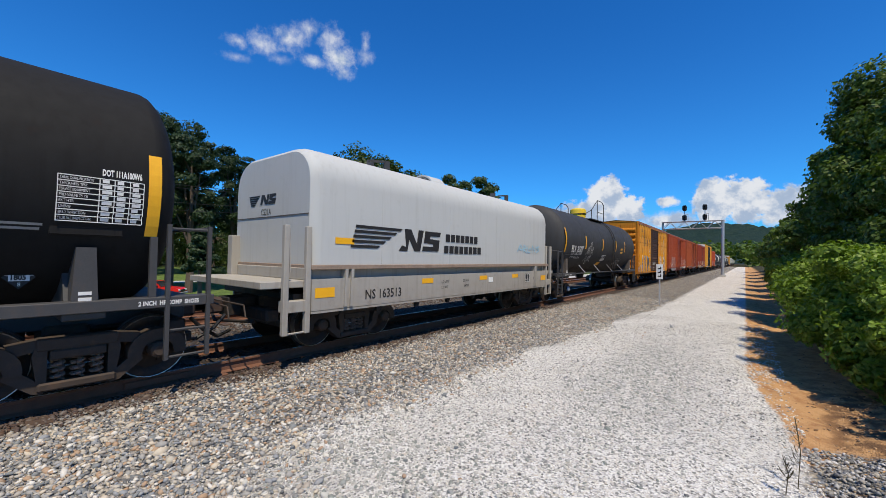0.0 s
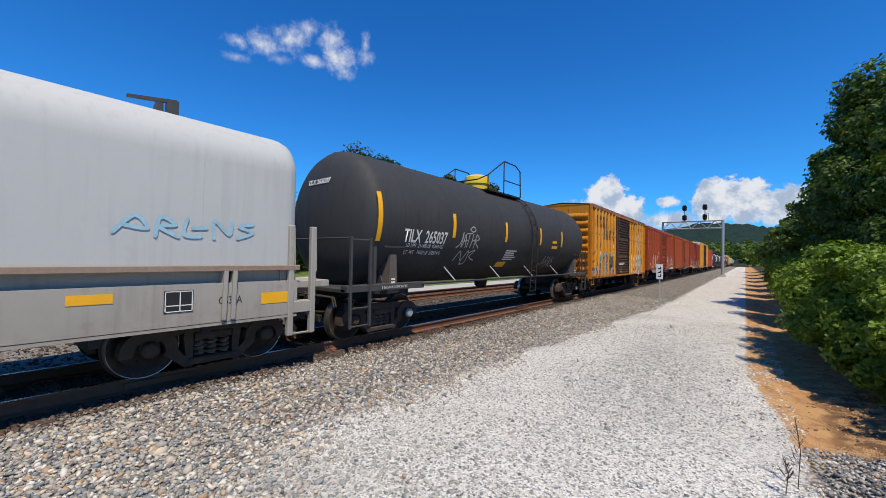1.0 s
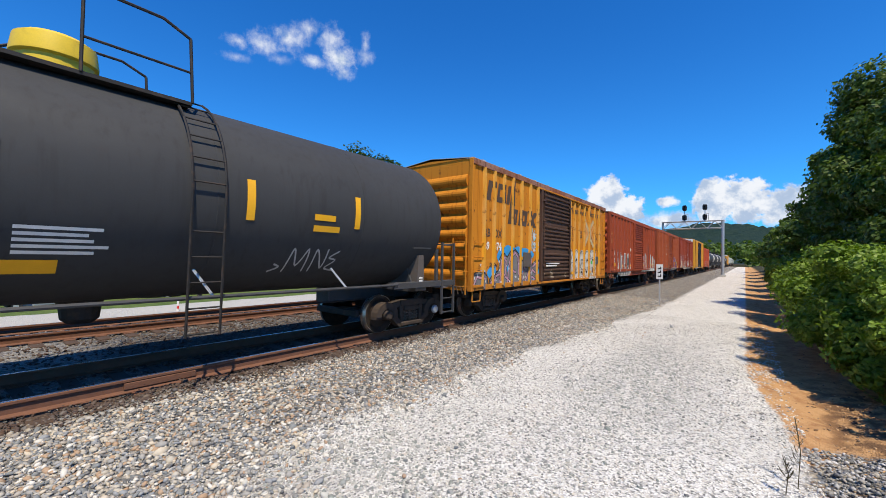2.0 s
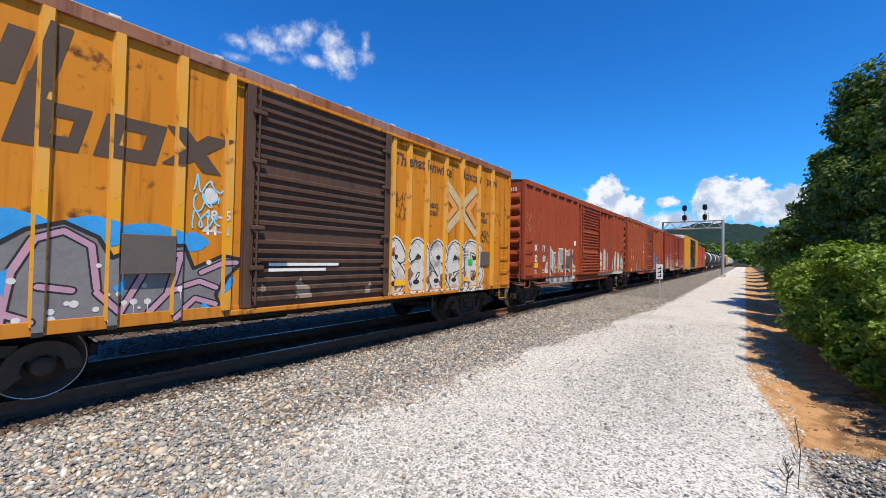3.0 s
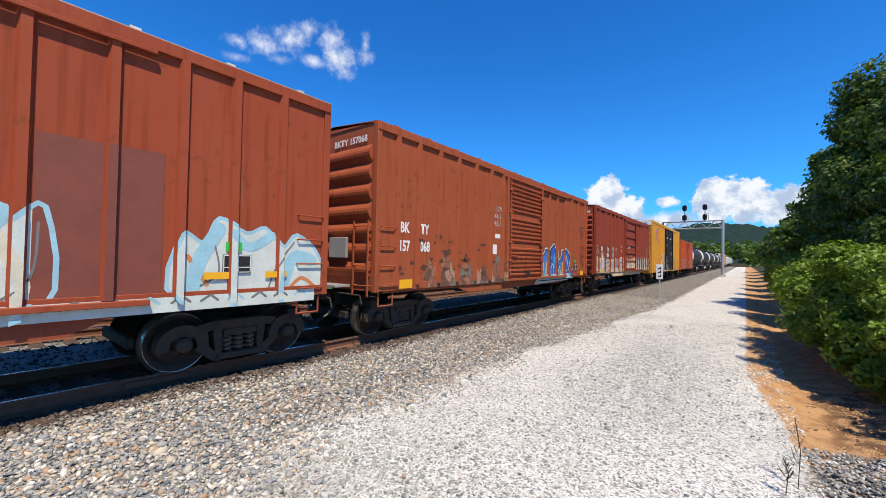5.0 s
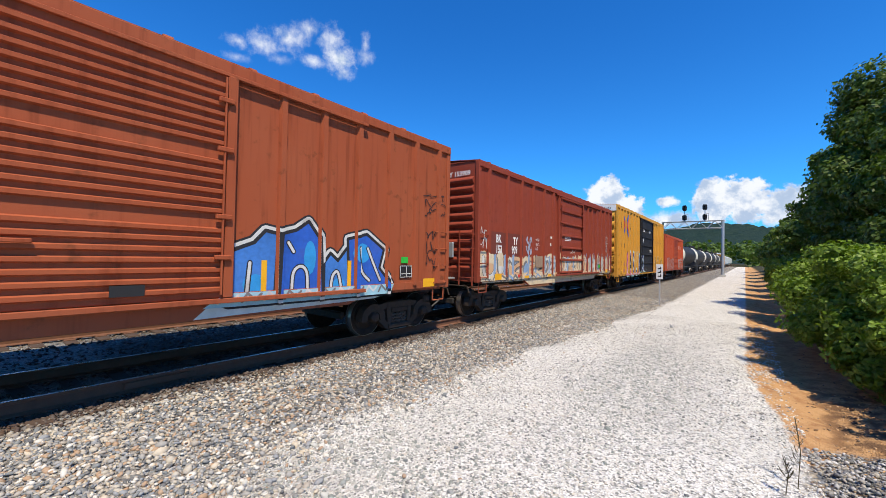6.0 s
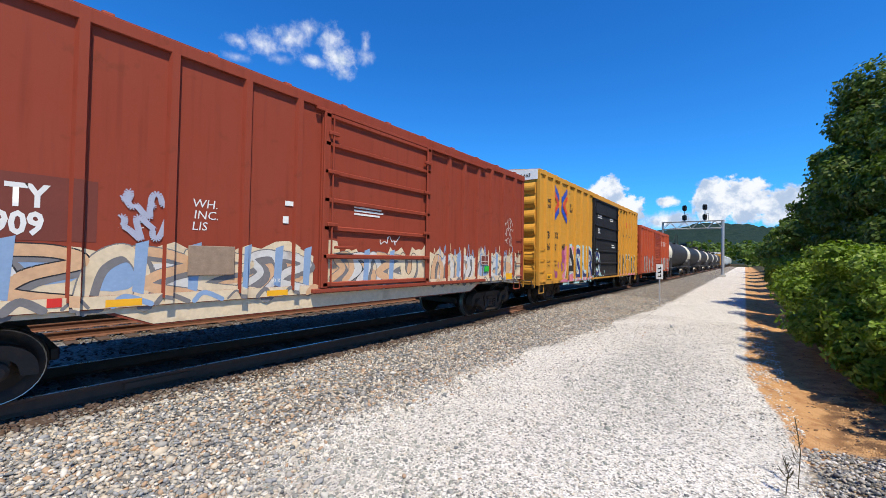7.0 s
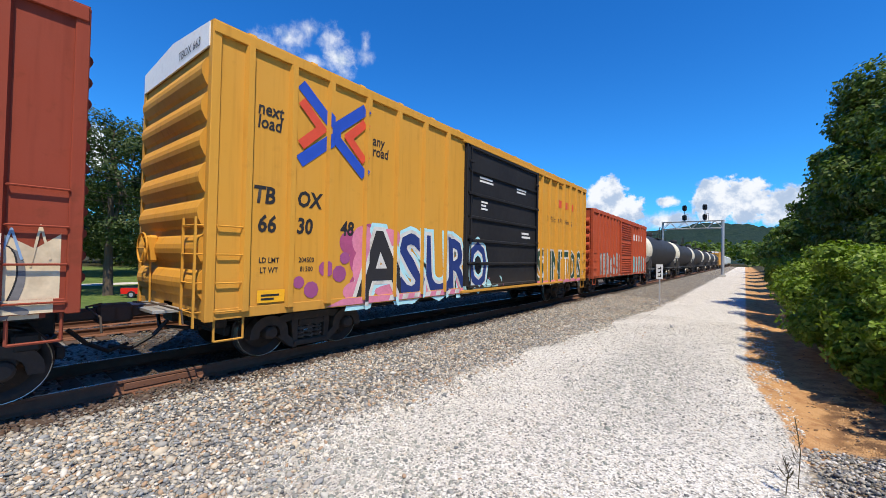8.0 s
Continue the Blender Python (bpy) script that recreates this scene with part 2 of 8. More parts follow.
def fast_mesh(name, verts, faces, mat):
    """A mesh from arrays; all faces with the same number of corners."""
    me = bpy.data.meshes.new(name)
    k = faces.shape[1]
    me.vertices.add(len(verts))
    me.vertices.foreach_set("co", np.ascontiguousarray(verts, dtype=np.float32).ravel())
    me.loops.add(faces.size)
    me.loops.foreach_set("vertex_index", np.ascontiguousarray(faces, dtype=np.int32).ravel())
    me.polygons.add(len(faces))
    me.polygons.foreach_set("loop_start", np.arange(0, faces.size, k, dtype=np.int32))
    me.materials.append(mat)
    me.update(calc_edges=True)
    return me


TICK = [0]
POSTS = {}     # side posts of each boxcar: their places and depth


def drape(me, parent, shift=0.0):
    """Paint lies on the panels and runs on over the faces of the side posts."""
    posts, depth = POSTS.get(parent.name, ((), 0.0))
    if not posts:
        return me
    lo, hi = min(v.co.x for v in me.vertices), max(v.co.x for v in me.vertices)
    total = bmesh.new()
    total.from_mesh(me)
    for p in posts:
        if p + 0.046 < lo or p - 0.046 > hi:
            continue
        b = bmesh.new()
        b.from_mesh(me)
        for side in (-1, 1):
            bmesh.ops.bisect_plane(b, geom=b.verts[:] + b.edges[:] + b.faces[:], plane_co=(p + side * 0.046, 0, 0), plane_no=(side, 0, 0), clear_outer=True)
        for v in b.verts:
            v.co.y -= depth
        tmp = bpy.data.meshes.new("strip")
        b.to_mesh(tmp)
        b.free()
        total.from_mesh(tmp)
        bpy.data.meshes.remove(tmp)
    total.to_mesh(me)
    total.free()
    return me


def decal(parent, polys, mat, layer=0, name="emblem_stroke", label=""):
    """Flat painted shapes on the side of a car, each a polygon of (x, z)."""
    me = bpy.data.meshes.new(name)
    vs, fs = [], []
    TICK[0] += 1
    lift = 0.0002 * (TICK[0] % 6)
    for poly in polys:
        fs.append(tuple(range(len(vs), len(vs) + len(poly))))
        vs += [(a, -HALF_W - 0.005 - 0.0035 * layer - lift - 0.00015 * len(fs), b) for a, b in poly]
    me.from_pydata(vs, [], fs)
    me.materials.append(mat)
    return part(name, drape(me, parent), mat, parent, label)


def stroke(pts, w):
    """Polygons of a broad line through points (x, z)."""
    out = []
    for p, q in zip(pts, pts[1:]):
        d = Vector((q[0] - p[0], q[1] - p[1]))
        if d.length < 1e-5:
            continue
        e = d.normalized() * w * 0.35
        n = Vector((-d.y, d.x)).normalized() * w / 2
        out.append([(p[0] - e.x - n.x, p[1] - e.y - n.y), (q[0] + e.x - n.x, q[1] + e.y - n.y), (q[0] + e.x + n.x, q[1] + e.y + n.y), (p[0] - e.x + n.x, p[1] - e.y + n.y)])
    return out


def lettering(parent, s, x, z, size, mat, y=None, stretch=1.0, slant=0.0, weight=0.0, name="lettering", wrap=None, end=False, lab="", layer=0, dish=None):
    """Letters on the side of a car (or on its end, or wrapped round a tank of radius and axis height)."""
    cu = bpy.data.curves.new(name, "FONT")
    cu.body, cu.size, cu.shear, cu.offset = s, size, slant, weight
    cu.resolution_u = 2
    tmp = bpy.data.objects.new(name, cu)
    scene.collection.objects.link(tmp)
    me = bpy.data.meshes.new_from_object(tmp)
    bpy.data.objects.remove(tmp)
    me.materials.clear()
    me.materials.append(mat)
    TICK[0] += 1
    ys = -HALF_W - 0.005 - 0.0035 * layer - 0.0002 * (TICK[0] % 6) if y is None else y - (0 if end else 0.0025 * layer)
    for v in me.vertices:
        u, w = v.co.x * stretch, v.co.y
        if wrap:
            rad, zc = wrap
            zz = max(-1.0, min(1.0, (z + w - zc) / rad))
            v.co = (x + u, -rad * math.cos(math.asin(zz)) - 0.008, z + w)
        elif end:
            xx = x
            if dish:
                rad, zc, a, deep = dish
                q = min(0.999, math.hypot(ys - u, z + w - zc) / rad)
                xx = a + deep - deep * math.sqrt(1 - q ** 2.22) - 0.015
            v.co = (xx, ys - u, z + w)
        else:
            v.co = (x + u, ys, z + w)
    if y is None and not wrap and not end:
        drape(me, parent)
    return part(name, me, mat, parent, lab)


def bars(parent, x, z, w, h, rows, mat, y=-HALF_W - 0.006, wrap=None, seed=0, name="stencil_bars", cols=1):
    """Small unreadable stencilling as plain bars."""
    rnd = random.Random(seed + int(x * 100))
    s = Shape()
    gap = h / rows
    for i in range(rows):
        for c in range(cols):
            x0 = x + w * c / cols
            ww = w / cols * (rnd.uniform(0.6, 0.95) if cols == 1 else 0.8)
            z0 = z + h - gap * (i + 1)
            if wrap:
                rad, zc = wrap
                ys = [-rad * math.cos(math.asin(max(-1, min(1, (zz - zc) / rad)))) - 0.008 for zz in (z0, z0 + gap * 0.55)]
                s.add([(x0, ys[0], z0), (x0 + ww, ys[0], z0), (x0 + ww, ys[1], z0 + gap * 0.55), (x0, ys[1], z0 + gap * 0.55)], [(0, 1, 2, 3)])
            else:
                s.box(x0, x0 + ww, y, y + 0.004, z0, z0 + gap * 0.55)
    return part(name, s, mat, parent)


# ---------------------------------------------------------------- ground, tracks
def stone_colours(nt, v, scale, pal, pos=None):
    vor = node(nt, "ShaderNodeTexVoronoi", {"Vector": v, "Scale": scale, "Randomness": 1.0}, feature="F1")
    hue = node(nt, "ShaderNodeSeparateXYZ", {0: vor.outputs["Color"]}).outputs[0]
    g = rgb(*pal[0])
    for i, p in enumerate(pal[1:], 1):
        g = mix(nt, mth(nt, "GREATER_THAN", hue, i / len(pal)), g, rgb(*p))
    return g, vor.outputs["Distance"]


BALLAST_PAL = [(0.29, 0.28, 0.26), (0.42, 0.38, 0.31), (0.18, 0.19, 0.19), (0.50, 0.43, 0.33), (0.35, 0.31, 0.26), (0.58, 0.55, 0.49), (0.36, 0.24, 0.15), (0.25, 0.26, 0.27), (0.12, 0.12, 0.12)]


def ground_material():
    m, nt, b = material("gravel_dirt_and_grass")
    v = node(nt, "ShaderNodeTexCoord").outputs["Object"]
    xyz = node(nt, "ShaderNodeSeparateXYZ", {0: v})
    x, y = xyz.outputs[0], xyz.outputs[1]
    n0, n1, n2, n3 = nz(nt, v, 0.25, 4), nz(nt, v, 0.9, 5), nz(nt, v, 5.0, 6), nz(nt, v, 60.0, 3)
    wob = mth(nt, "MULTIPLY", mth(nt, "SUBTRACT", n1, 0.5), 1.5)
    wy = mth(nt, "ADD", y, wob)
    # crushed white limestone of the road, with coarse and grey patches
    c1, d1 = stone_colours(nt, v, 48.0, [(0.62, 0.60, 0.56), (0.42, 0.41, 0.39), (0.76, 0.74, 0.70), (0.20, 0.20, 0.19), (0.56, 0.52, 0.46), (0.70, 0.68, 0.65)])
    c2, d2 = stone_colours(nt, v, 26.0, [(0.34, 0.33, 0.31), (0.50, 0.49, 0.47), (0.22, 0.22, 0.22), (0.58, 0.57, 0.55), (0.40, 0.37, 0.32)])
    road = mix(nt, 0.10, c1, rgb(0.585, 0.585, 0.56))
    coarse = mth(nt, "MULTIPLY", step(nt, n1, 0.52, 0.66), step(nt, n3, 0.35, 0.65))
    road = mix(nt, mth(nt, "MULTIPLY", coarse, 0.85), road, c2)
    road = mix(nt, mth(nt, "MULTIPLY", step(nt, n0, 0.48, 0.70), 0.30), road, rgb(0.44, 0.43, 0.39))
    wear = mth(nt, "MULTIPLY", mth(nt, "MULTIPLY", step(nt, x, 5.2, 7.0), step(nt, x, 15.0, 10.0)), mth(nt, "MULTIPLY", step(nt, y, 0.2, 0.8), step(nt, y, 2.7, 1.9)))
    road = mix(nt, mth(nt, "MULTIPLY", wear, mth(nt, "MULTIPLY", step(nt, n2, 0.34, 0.62), 0.75)), road, c2)
    # tan wash along the far stretch
    far_tan = mth(nt, "MULTIPLY", step(nt, x, 18.0, 45.0), step(nt, n2, 0.35, 0.6))
    road = mix(nt, mth(nt, "MULTIPLY", far_tan, 0.35), road, rgb(0.46, 0.36, 0.24))
    # ballast, the shade in the gaps between stones painted into its colour
    c3, d3 = stone_colours(nt, v, 17.0, BALLAST_PAL)
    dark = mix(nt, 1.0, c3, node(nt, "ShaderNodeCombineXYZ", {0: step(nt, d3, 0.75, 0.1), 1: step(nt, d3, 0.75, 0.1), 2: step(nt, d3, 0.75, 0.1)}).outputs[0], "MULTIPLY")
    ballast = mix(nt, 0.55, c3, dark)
    # rust by the rails, plus the train's shade painted dark into the bed colour
    rusty_shaded = mth(nt, "MULTIPLY", step(nt, y, 5.95, 6.35), mth(nt, "ADD", mth(nt, "MULTIPLY", step(nt, y, 15.0, 14.2), 0.55), mth(nt, "MULTIPLY", step(nt, y, 11.4, 10.2), 0.45)))
    ballast = mix(nt, mth(nt, "MULTIPLY", rusty_shaded, 0.85), ballast, rgb(0.028, 0.019, 0.015))
    # orange clay
    clay = mix(nt, step(nt, n2, 0.4, 0.68), rgb(0.50, 0.29, 0.13), rgb(0.36, 0.18, 0.075))
    clay = mix(nt, mth(nt, "MULTIPLY", step(nt, n3, 0.55, 0.75), 0.4), clay, rgb(0.62, 0.45, 0.28))
    # darker by the near shrubs: debris, and their shade painted into the clay
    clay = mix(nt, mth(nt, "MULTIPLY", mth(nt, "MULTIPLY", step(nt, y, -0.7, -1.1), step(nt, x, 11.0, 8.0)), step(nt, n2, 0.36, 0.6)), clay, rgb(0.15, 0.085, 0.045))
    # grass
    gn = nz(nt, v, 1.6, 8, 0.7)
    grass = mix(nt, step(nt, gn, 0.35, 0.65), rgb(0.060, 0.105, 0.022), rgb(0.14, 0.19, 0.050))
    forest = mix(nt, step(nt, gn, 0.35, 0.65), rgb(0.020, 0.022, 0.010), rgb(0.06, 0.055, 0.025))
    col = road
    edge = mth(nt, "SUBTRACT", 4.0, mth(nt, "MULTIPLY", step(nt, x, 2.0, 26.0), 1.0))
    off = mth(nt, "SUBTRACT", mth(nt, "ADD", y, mth(nt, "MULTIPLY", wob, 0.45)), edge)
    is_ballast = mth(nt, "MULTIPLY", step(nt, off, -0.15, 0.2), step(nt, y, 15.6, 14.9))
    near = mth(nt, "MULTIPLY", step(nt, x, 3.0, 1.2), step(nt, wy, 2.0, 3.2))
    heap = mth(nt, "MULTIPLY", step(nt, wy, -0.62, -0.75), step(nt, x, 6.6, 6.2))
    right = mth(nt, "ADD", -0.02, mth(nt, "MULTIPLY", step(nt, x, 10.5, 5.0), -0.55))
    is_clay = step(nt, mth(nt, "SUBTRACT", mth(nt, "ADD", y, mth(nt, "MULTIPLY", mth(nt, "SUBTRACT", n2, 0.5), 0.35)), right), 0.05, -0.05)
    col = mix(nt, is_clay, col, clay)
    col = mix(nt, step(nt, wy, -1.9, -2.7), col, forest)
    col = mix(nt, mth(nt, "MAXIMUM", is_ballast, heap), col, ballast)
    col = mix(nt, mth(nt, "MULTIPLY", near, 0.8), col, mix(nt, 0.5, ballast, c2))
    col = mix(nt, step(nt, y, 15.2, 15.8), col, rgb(0.44, 0.43, 0.40))
    col = mix(nt, step(nt, mth(nt, "ADD", y, mth(nt, "MULTIPLY", wob, 0.3)), 19.2, 19.5), col, grass)
    path = mth(nt, "MULTIPLY", step(nt, y, 66.0, 66.5), step(nt, y, 70.0, 69.5))
    col = mix(nt, path, col, rgb(0.52, 0.50, 0.46))
    col = mix(nt, step(nt, mth(nt, "MAXIMUM", y, mth(nt, "SUBTRACT", x, 140.0)), 96.0, 104.0), col, forest)
    h = mth(nt, "ADD", mth(nt, "MULTIPLY", d1, 0.5), mth(nt, "ADD", mth(nt, "MULTIPLY", d3, mth(nt, "MULTIPLY", is_ballast, -2.0)), mth(nt, "MULTIPLY", n3, 0.6)))
    put(nt, b, col=col, rough=0.95, spec=0.2, normal=relief(nt, h, 1.0, 0.03))
    return m


def ground_height(x, y):
    """Road at 0, ballast shoulder up to the tie tops, far verge and lawn, clay bank under the bushes."""
    z = np.interp(y, [-400, -30, -7, -3.2, -1.9, -0.9, -0.3, 0.2, 3.5, 5.4, 9.8, 10.6, 11.2, 14.6, 15.2, 19, 30, 48, 72, 110, 400, 4000],
                  [3.0, 2.2, 0.9, 0.35, 0.05, -0.10, -0.05, 0.0, 0.0, 0.10, 0.10, 0.02, 0.08, 0.08, -0.05, -0.1, -1.2, -2.6, -2.3, -0.5, 2, 6])
    fade = np.clip((600 - np.abs(x)) / 400, 0, 1)
    lump = 0.015 * np.sin(1.7 * x + 0.6 * y) * np.sin(2.3 * y - 0.4 * x) + 0.01 * np.sin(5.1 * x) * np.sin(4.3 * y + 1)
    lump = lump + np.where((y < 0) & (y > -3), 0.03 * np.sin(7 * x + 3 * y) * np.sin(9 * y), 0)
    heap = 0.16 * np.exp(-((x - 5.2) / 0.9) ** 2 - ((y + 1.5) / 0.75) ** 2)
    return z * fade + lump * fade + heap


def make_ground():
    def ax(vals):
        out = []
        for a, b, d in vals:
            out += list(np.arange(a, b, d))
        return np.array(out + [vals[-1][1]], float)
    xs = ax([(-4000, -400, 400), (-400, -40, 40), (-40, -4, 4), (-4, 20, 0.12), (20, 60, 0.6), (60, 400, 10), (400, 4000, 300)])
    ys = ax([(-4000, -400, 400), (-400, -40, 40), (-40, -4, 3), (-4, 7, 0.12), (7, 24, 0.4), (24, 100, 4), (100, 400, 25), (400, 4000, 300)])
    X, Y = np.meshgrid(xs, ys, indexing="ij")
    Z = ground_height(X, Y)
    v = np.stack([X, Y, Z], -1).reshape(-1, 3)
    n, k = len(xs), len(ys)
    i, j = np.meshgrid(np.arange(n - 1), np.arange(k - 1), indexing="ij")
    a = (i * k + j).ravel()
    f = np.stack([a, a + k, a + k + 1, a + 1], 1)
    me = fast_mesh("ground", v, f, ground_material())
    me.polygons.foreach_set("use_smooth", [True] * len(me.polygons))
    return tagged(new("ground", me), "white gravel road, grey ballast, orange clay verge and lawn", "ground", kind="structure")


make_ground()

ICO = None


def icosa():
    bm = bmesh.new()
    bmesh.ops.create_icosphere(bm, subdivisions=1, radius=1.0)
    bm.verts.index_update()
    v = np.array([p.co[:] for p in bm.verts])
    f = np.array([[p.index for p in q.verts] for q in bm.faces])
    bm.free()
    return v, f


def stones(name, pts, size, mat, rs, label, flat=0.6, tiny=False):
    """Many loose angular stones lying on the ground as one mesh."""
    v0, f0 = icosa()
    if tiny:
        v0 = np.array([(1, 0, 0), (-1, 0, 0), (0, 1, 0), (0, -1, 0), (0, 0, 1), (0, 0, -1)], float)
        f0 = np.array([(0, 2, 4), (2, 1, 4), (1, 3, 4), (3, 0, 4), (2, 0, 5), (1, 2, 5), (3, 1, 5), (0, 3, 5)])
    n = len(pts)
    jit = 1 + rs.uniform(-0.28, 0.28, (n, len(v0), 1))
    sc = size * rs.lognormal(0, 0.33, (n, 1, 1)) * np.stack([rs.uniform(0.8, 1.35, n), rs.uniform(0.6, 1.0, n), rs.uniform(flat * 0.7, flat * 1.2, n)], -1)[:, None, :]
    p = v0[None] * jit * sc
    tilt = rs.normal(0, 0.45, (n, 1))
    ca, sa = np.cos(tilt), np.sin(tilt)
    p = np.stack([p[..., 0] * ca - p[..., 2] * sa, p[..., 1], p[..., 0] * sa + p[..., 2] * ca], -1)
    a = rs.uniform(0, 2 * np.pi, (n, 1))
    ca, sa = np.cos(a), np.sin(a)
    p = np.stack([p[..., 0] * ca - p[..., 1] * sa, p[..., 0] * sa + p[..., 1] * ca, p[..., 2]], -1)
    p = p + pts[:, None, :]
    f = f0[None] + (np.arange(n) * len(v0))[:, None, None]
    me = fast_mesh(name, p.reshape(-1, 3), f.reshape(-1, 3), mat)
    return tagged(new(name, me), label, "gravel", kind="stuff")


def stone_material(name, pal, rusty_shaded=0.0):
    m, nt, b = material(name)
    g = node(nt, "ShaderNodeNewGeometry")
    v = g.outputs["Position"]
    r = g.outputs["Random Per Island"]
    col = rgb(*pal[0])
    for i, p in enumerate(pal[1:], 1):
        col = mix(nt, mth(nt, "GREATER_THAN", r, i / len(pal)), col, rgb(*p))
    n1 = nz(nt, v, 45.0, 4)
    col = mix(nt, mth(nt, "MULTIPLY", step(nt, n1, 0.45, 0.7), 0.3), col, rgb(0.40, 0.37, 0.33))
    # rust, and shade under and behind the train, mixed into the stone colour
    if rusty_shaded:
        y = node(nt, "ShaderNodeSeparateXYZ", {0: v}).outputs[1]
        y = mth(nt, "ADD", y, mth(nt, "MULTIPLY", r, 0.5))
        col = mix(nt, mth(nt, "MULTIPLY", mth(nt, "MULTIPLY", step(nt, y, 6.2, 6.75), mth(nt, "ADD", 0.55, mth(nt, "MULTIPLY", step(nt, y, 12.4, 11.6), 0.6))), rusty_shaded), col, rgb(0.060, 0.034, 0.024))
    put(nt, b, col=col, rough=0.85, spec=0.3, normal=relief(nt, n1, 0.4, 0.004))
    return m


STONE = stone_material("grey_and_tan_ballast", BALLAST_PAL, 0.8)
LIME = stone_material("white_limestone_chips", [(0.60, 0.58, 0.53), (0.46, 0.45, 0.42), (0.70, 0.68, 0.63), (0.26, 0.26, 0.25), (0.54, 0.49, 0.42), (0.12, 0.12, 0.12), (0.66, 0.65, 0.62)])
GREYSTONE = stone_material("dark_grey_heap_stone", [(0.22, 0.22, 0.21), (0.38, 0.37, 0.35), (0.12, 0.12, 0.12), (0.52, 0.50, 0.47), (0.28, 0.26, 0.23), (0.34, 0.30, 0.24)])


def scatter():
    rs = np.random.RandomState(5)

    def spread(n, x0, x1, y0, y1, power=1.0):
        x = x0 + (x1 - x0) * rs.uniform(0, 1, n) ** power
        y = rs.uniform(y0, y1, n)
        return x, y
    # ballast shoulder: thick near the track, thinning out to a ragged line on the road
    x, y = spread(68000, -0.4, 24, 1.8, 6.75, 1.75)
    edge = 4.0 - np.clip((x - 2) / 24, 0, 1) + 0.16 * np.sin(x * 0.9) + 0.12 * np.sin(x * 2.3 + 1) - np.clip((3.4 - x) / 3.0, 0, 1) * 1.5
    soft = 0.45 + np.clip((4.0 - x) / 3.0, 0, 1) * 1.1
    keep = rs.uniform(0, 1, len(x)) < np.clip((y - edge + soft * 0.5) / soft, 0.010, 1)
    x, y = x[keep], y[keep]
    z = ground_height(x, y) + rs.uniform(-0.008, 0.022, len(x))
    near = x < 7.5
    stones("ballast_stones", np.stack([x, y, z], 1)[near], 0.0215, STONE, rs, "loose grey and tan ballast stones beside the track")
    stones("ballast_stones", np.stack([x, y, z], 1)[~near], 0.024, STONE, rs, "loose grey and tan ballast stones farther along the track", tiny=True)
    # inside the far part of the bed
    x, y = spread(9000, -1.5, 22, 6.75, 15.0, 1.3)
    z = ground_height(x, y) + rs.uniform(-0.01, 0.02, len(x))
    stones("track_bed_stones", np.stack([x, y, z], 1), 0.034, STONE, rs, "ballast stones between the two tracks, darkened with rust and painted shade", tiny=True)
    # chips on the road
    x, y = spread(90000, 0.8, 17, -0.6, 4.4, 1.6)
    patch = np.sin(x * 0.9 + 0.5) * np.sin(y * 1.3 + 0.3) + 0.5 * np.sin(x * 2.1 + y * 1.7)
    worn = np.exp(-((x - 8.0) / 3.0) ** 2 - ((y - 1.5 - 0.03 * (x - 8)) / 0.7) ** 2) + 0.7 * np.exp(-((x - 3.6) / 1.3) ** 2 - ((y - 2.6) / 0.6) ** 2)
    keep = rs.uniform(0, 1, len(x)) < np.clip(0.6 + 0.6 * patch, 0.25, 1) * (1 - 0.85 * np.clip(worn, 0, 1))
    x, y = x[keep], y[keep]
    z = ground_height(x, y) + rs.uniform(-0.004, 0.004, len(x))
    stones("road_chips", np.stack([x, y, z], 1), 0.0135, LIME, rs, "crushed white limestone chips on the service road", tiny=True)
    # clods and leaf litter on the clay
    x, y = spread(2600, 5.6, 14, -2.3, -0.25, 1.2)
    keep = rs.uniform(0, 1, len(x)) < np.clip((-0.35 - y) / 0.9 - (x - 6) * 0.07, 0.04, 1)
    x, y = x[keep], y[keep]
    stones("clay_clods", np.stack([x, y, ground_height(x, y)], 1), 0.016, stone_material("brown_clods", [(0.20, 0.11, 0.05), (0.34, 0.19, 0.08), (0.10, 0.06, 0.035), (0.45, 0.28, 0.14)]), rs, "clay clods and leaf litter on the bank", tiny=True)
    # coarser grey stones worn out of the road surface
    x, y = spread(30000, 1.2, 14, 0.1, 3.9, 1.3)
    d1 = np.exp(-((x - 8.0) / 3.0) ** 2 - ((y - 1.5 - 0.03 * (x - 8)) / 0.7) ** 2)
    d2 = np.exp(-((x - 2.6) / 1.1) ** 2 - ((y - 3.0) / 0.9) ** 2)
    keep = rs.uniform(0, 1, len(x)) < np.clip(d1 * 0.9 + d2 * 0.8 + 0.05, 0, 1)
    x, y = x[keep], y[keep]
    stones("road_stones", np.stack([x, y, ground_height(x, y) + 0.002], 1), 0.016, stone_material("grey_green_road_stone", [(0.26, 0.27, 0.25), (0.36, 0.36, 0.33), (0.20, 0.22, 0.20), (0.44, 0.43, 0.39), (0.46, 0.45, 0.42)]), rs, "coarse grey-green stones worn out of the gravel road")
    # heap at the edge of the road
    x, y = spread(7000, 3.6, 6.35, -3.0, -0.55)
    keep = y < -0.52 - 0.12 * np.sin(5 * x)
    x, y = x[keep], y[keep]
    z = ground_height(x, y) + rs.uniform(-0.01, 0.03, len(x))
    stones("gravel_heap", np.stack([x, y, z], 1), 0.0165, GREYSTONE, rs, "low heap of dark grey gravel beside the road")


scatter()


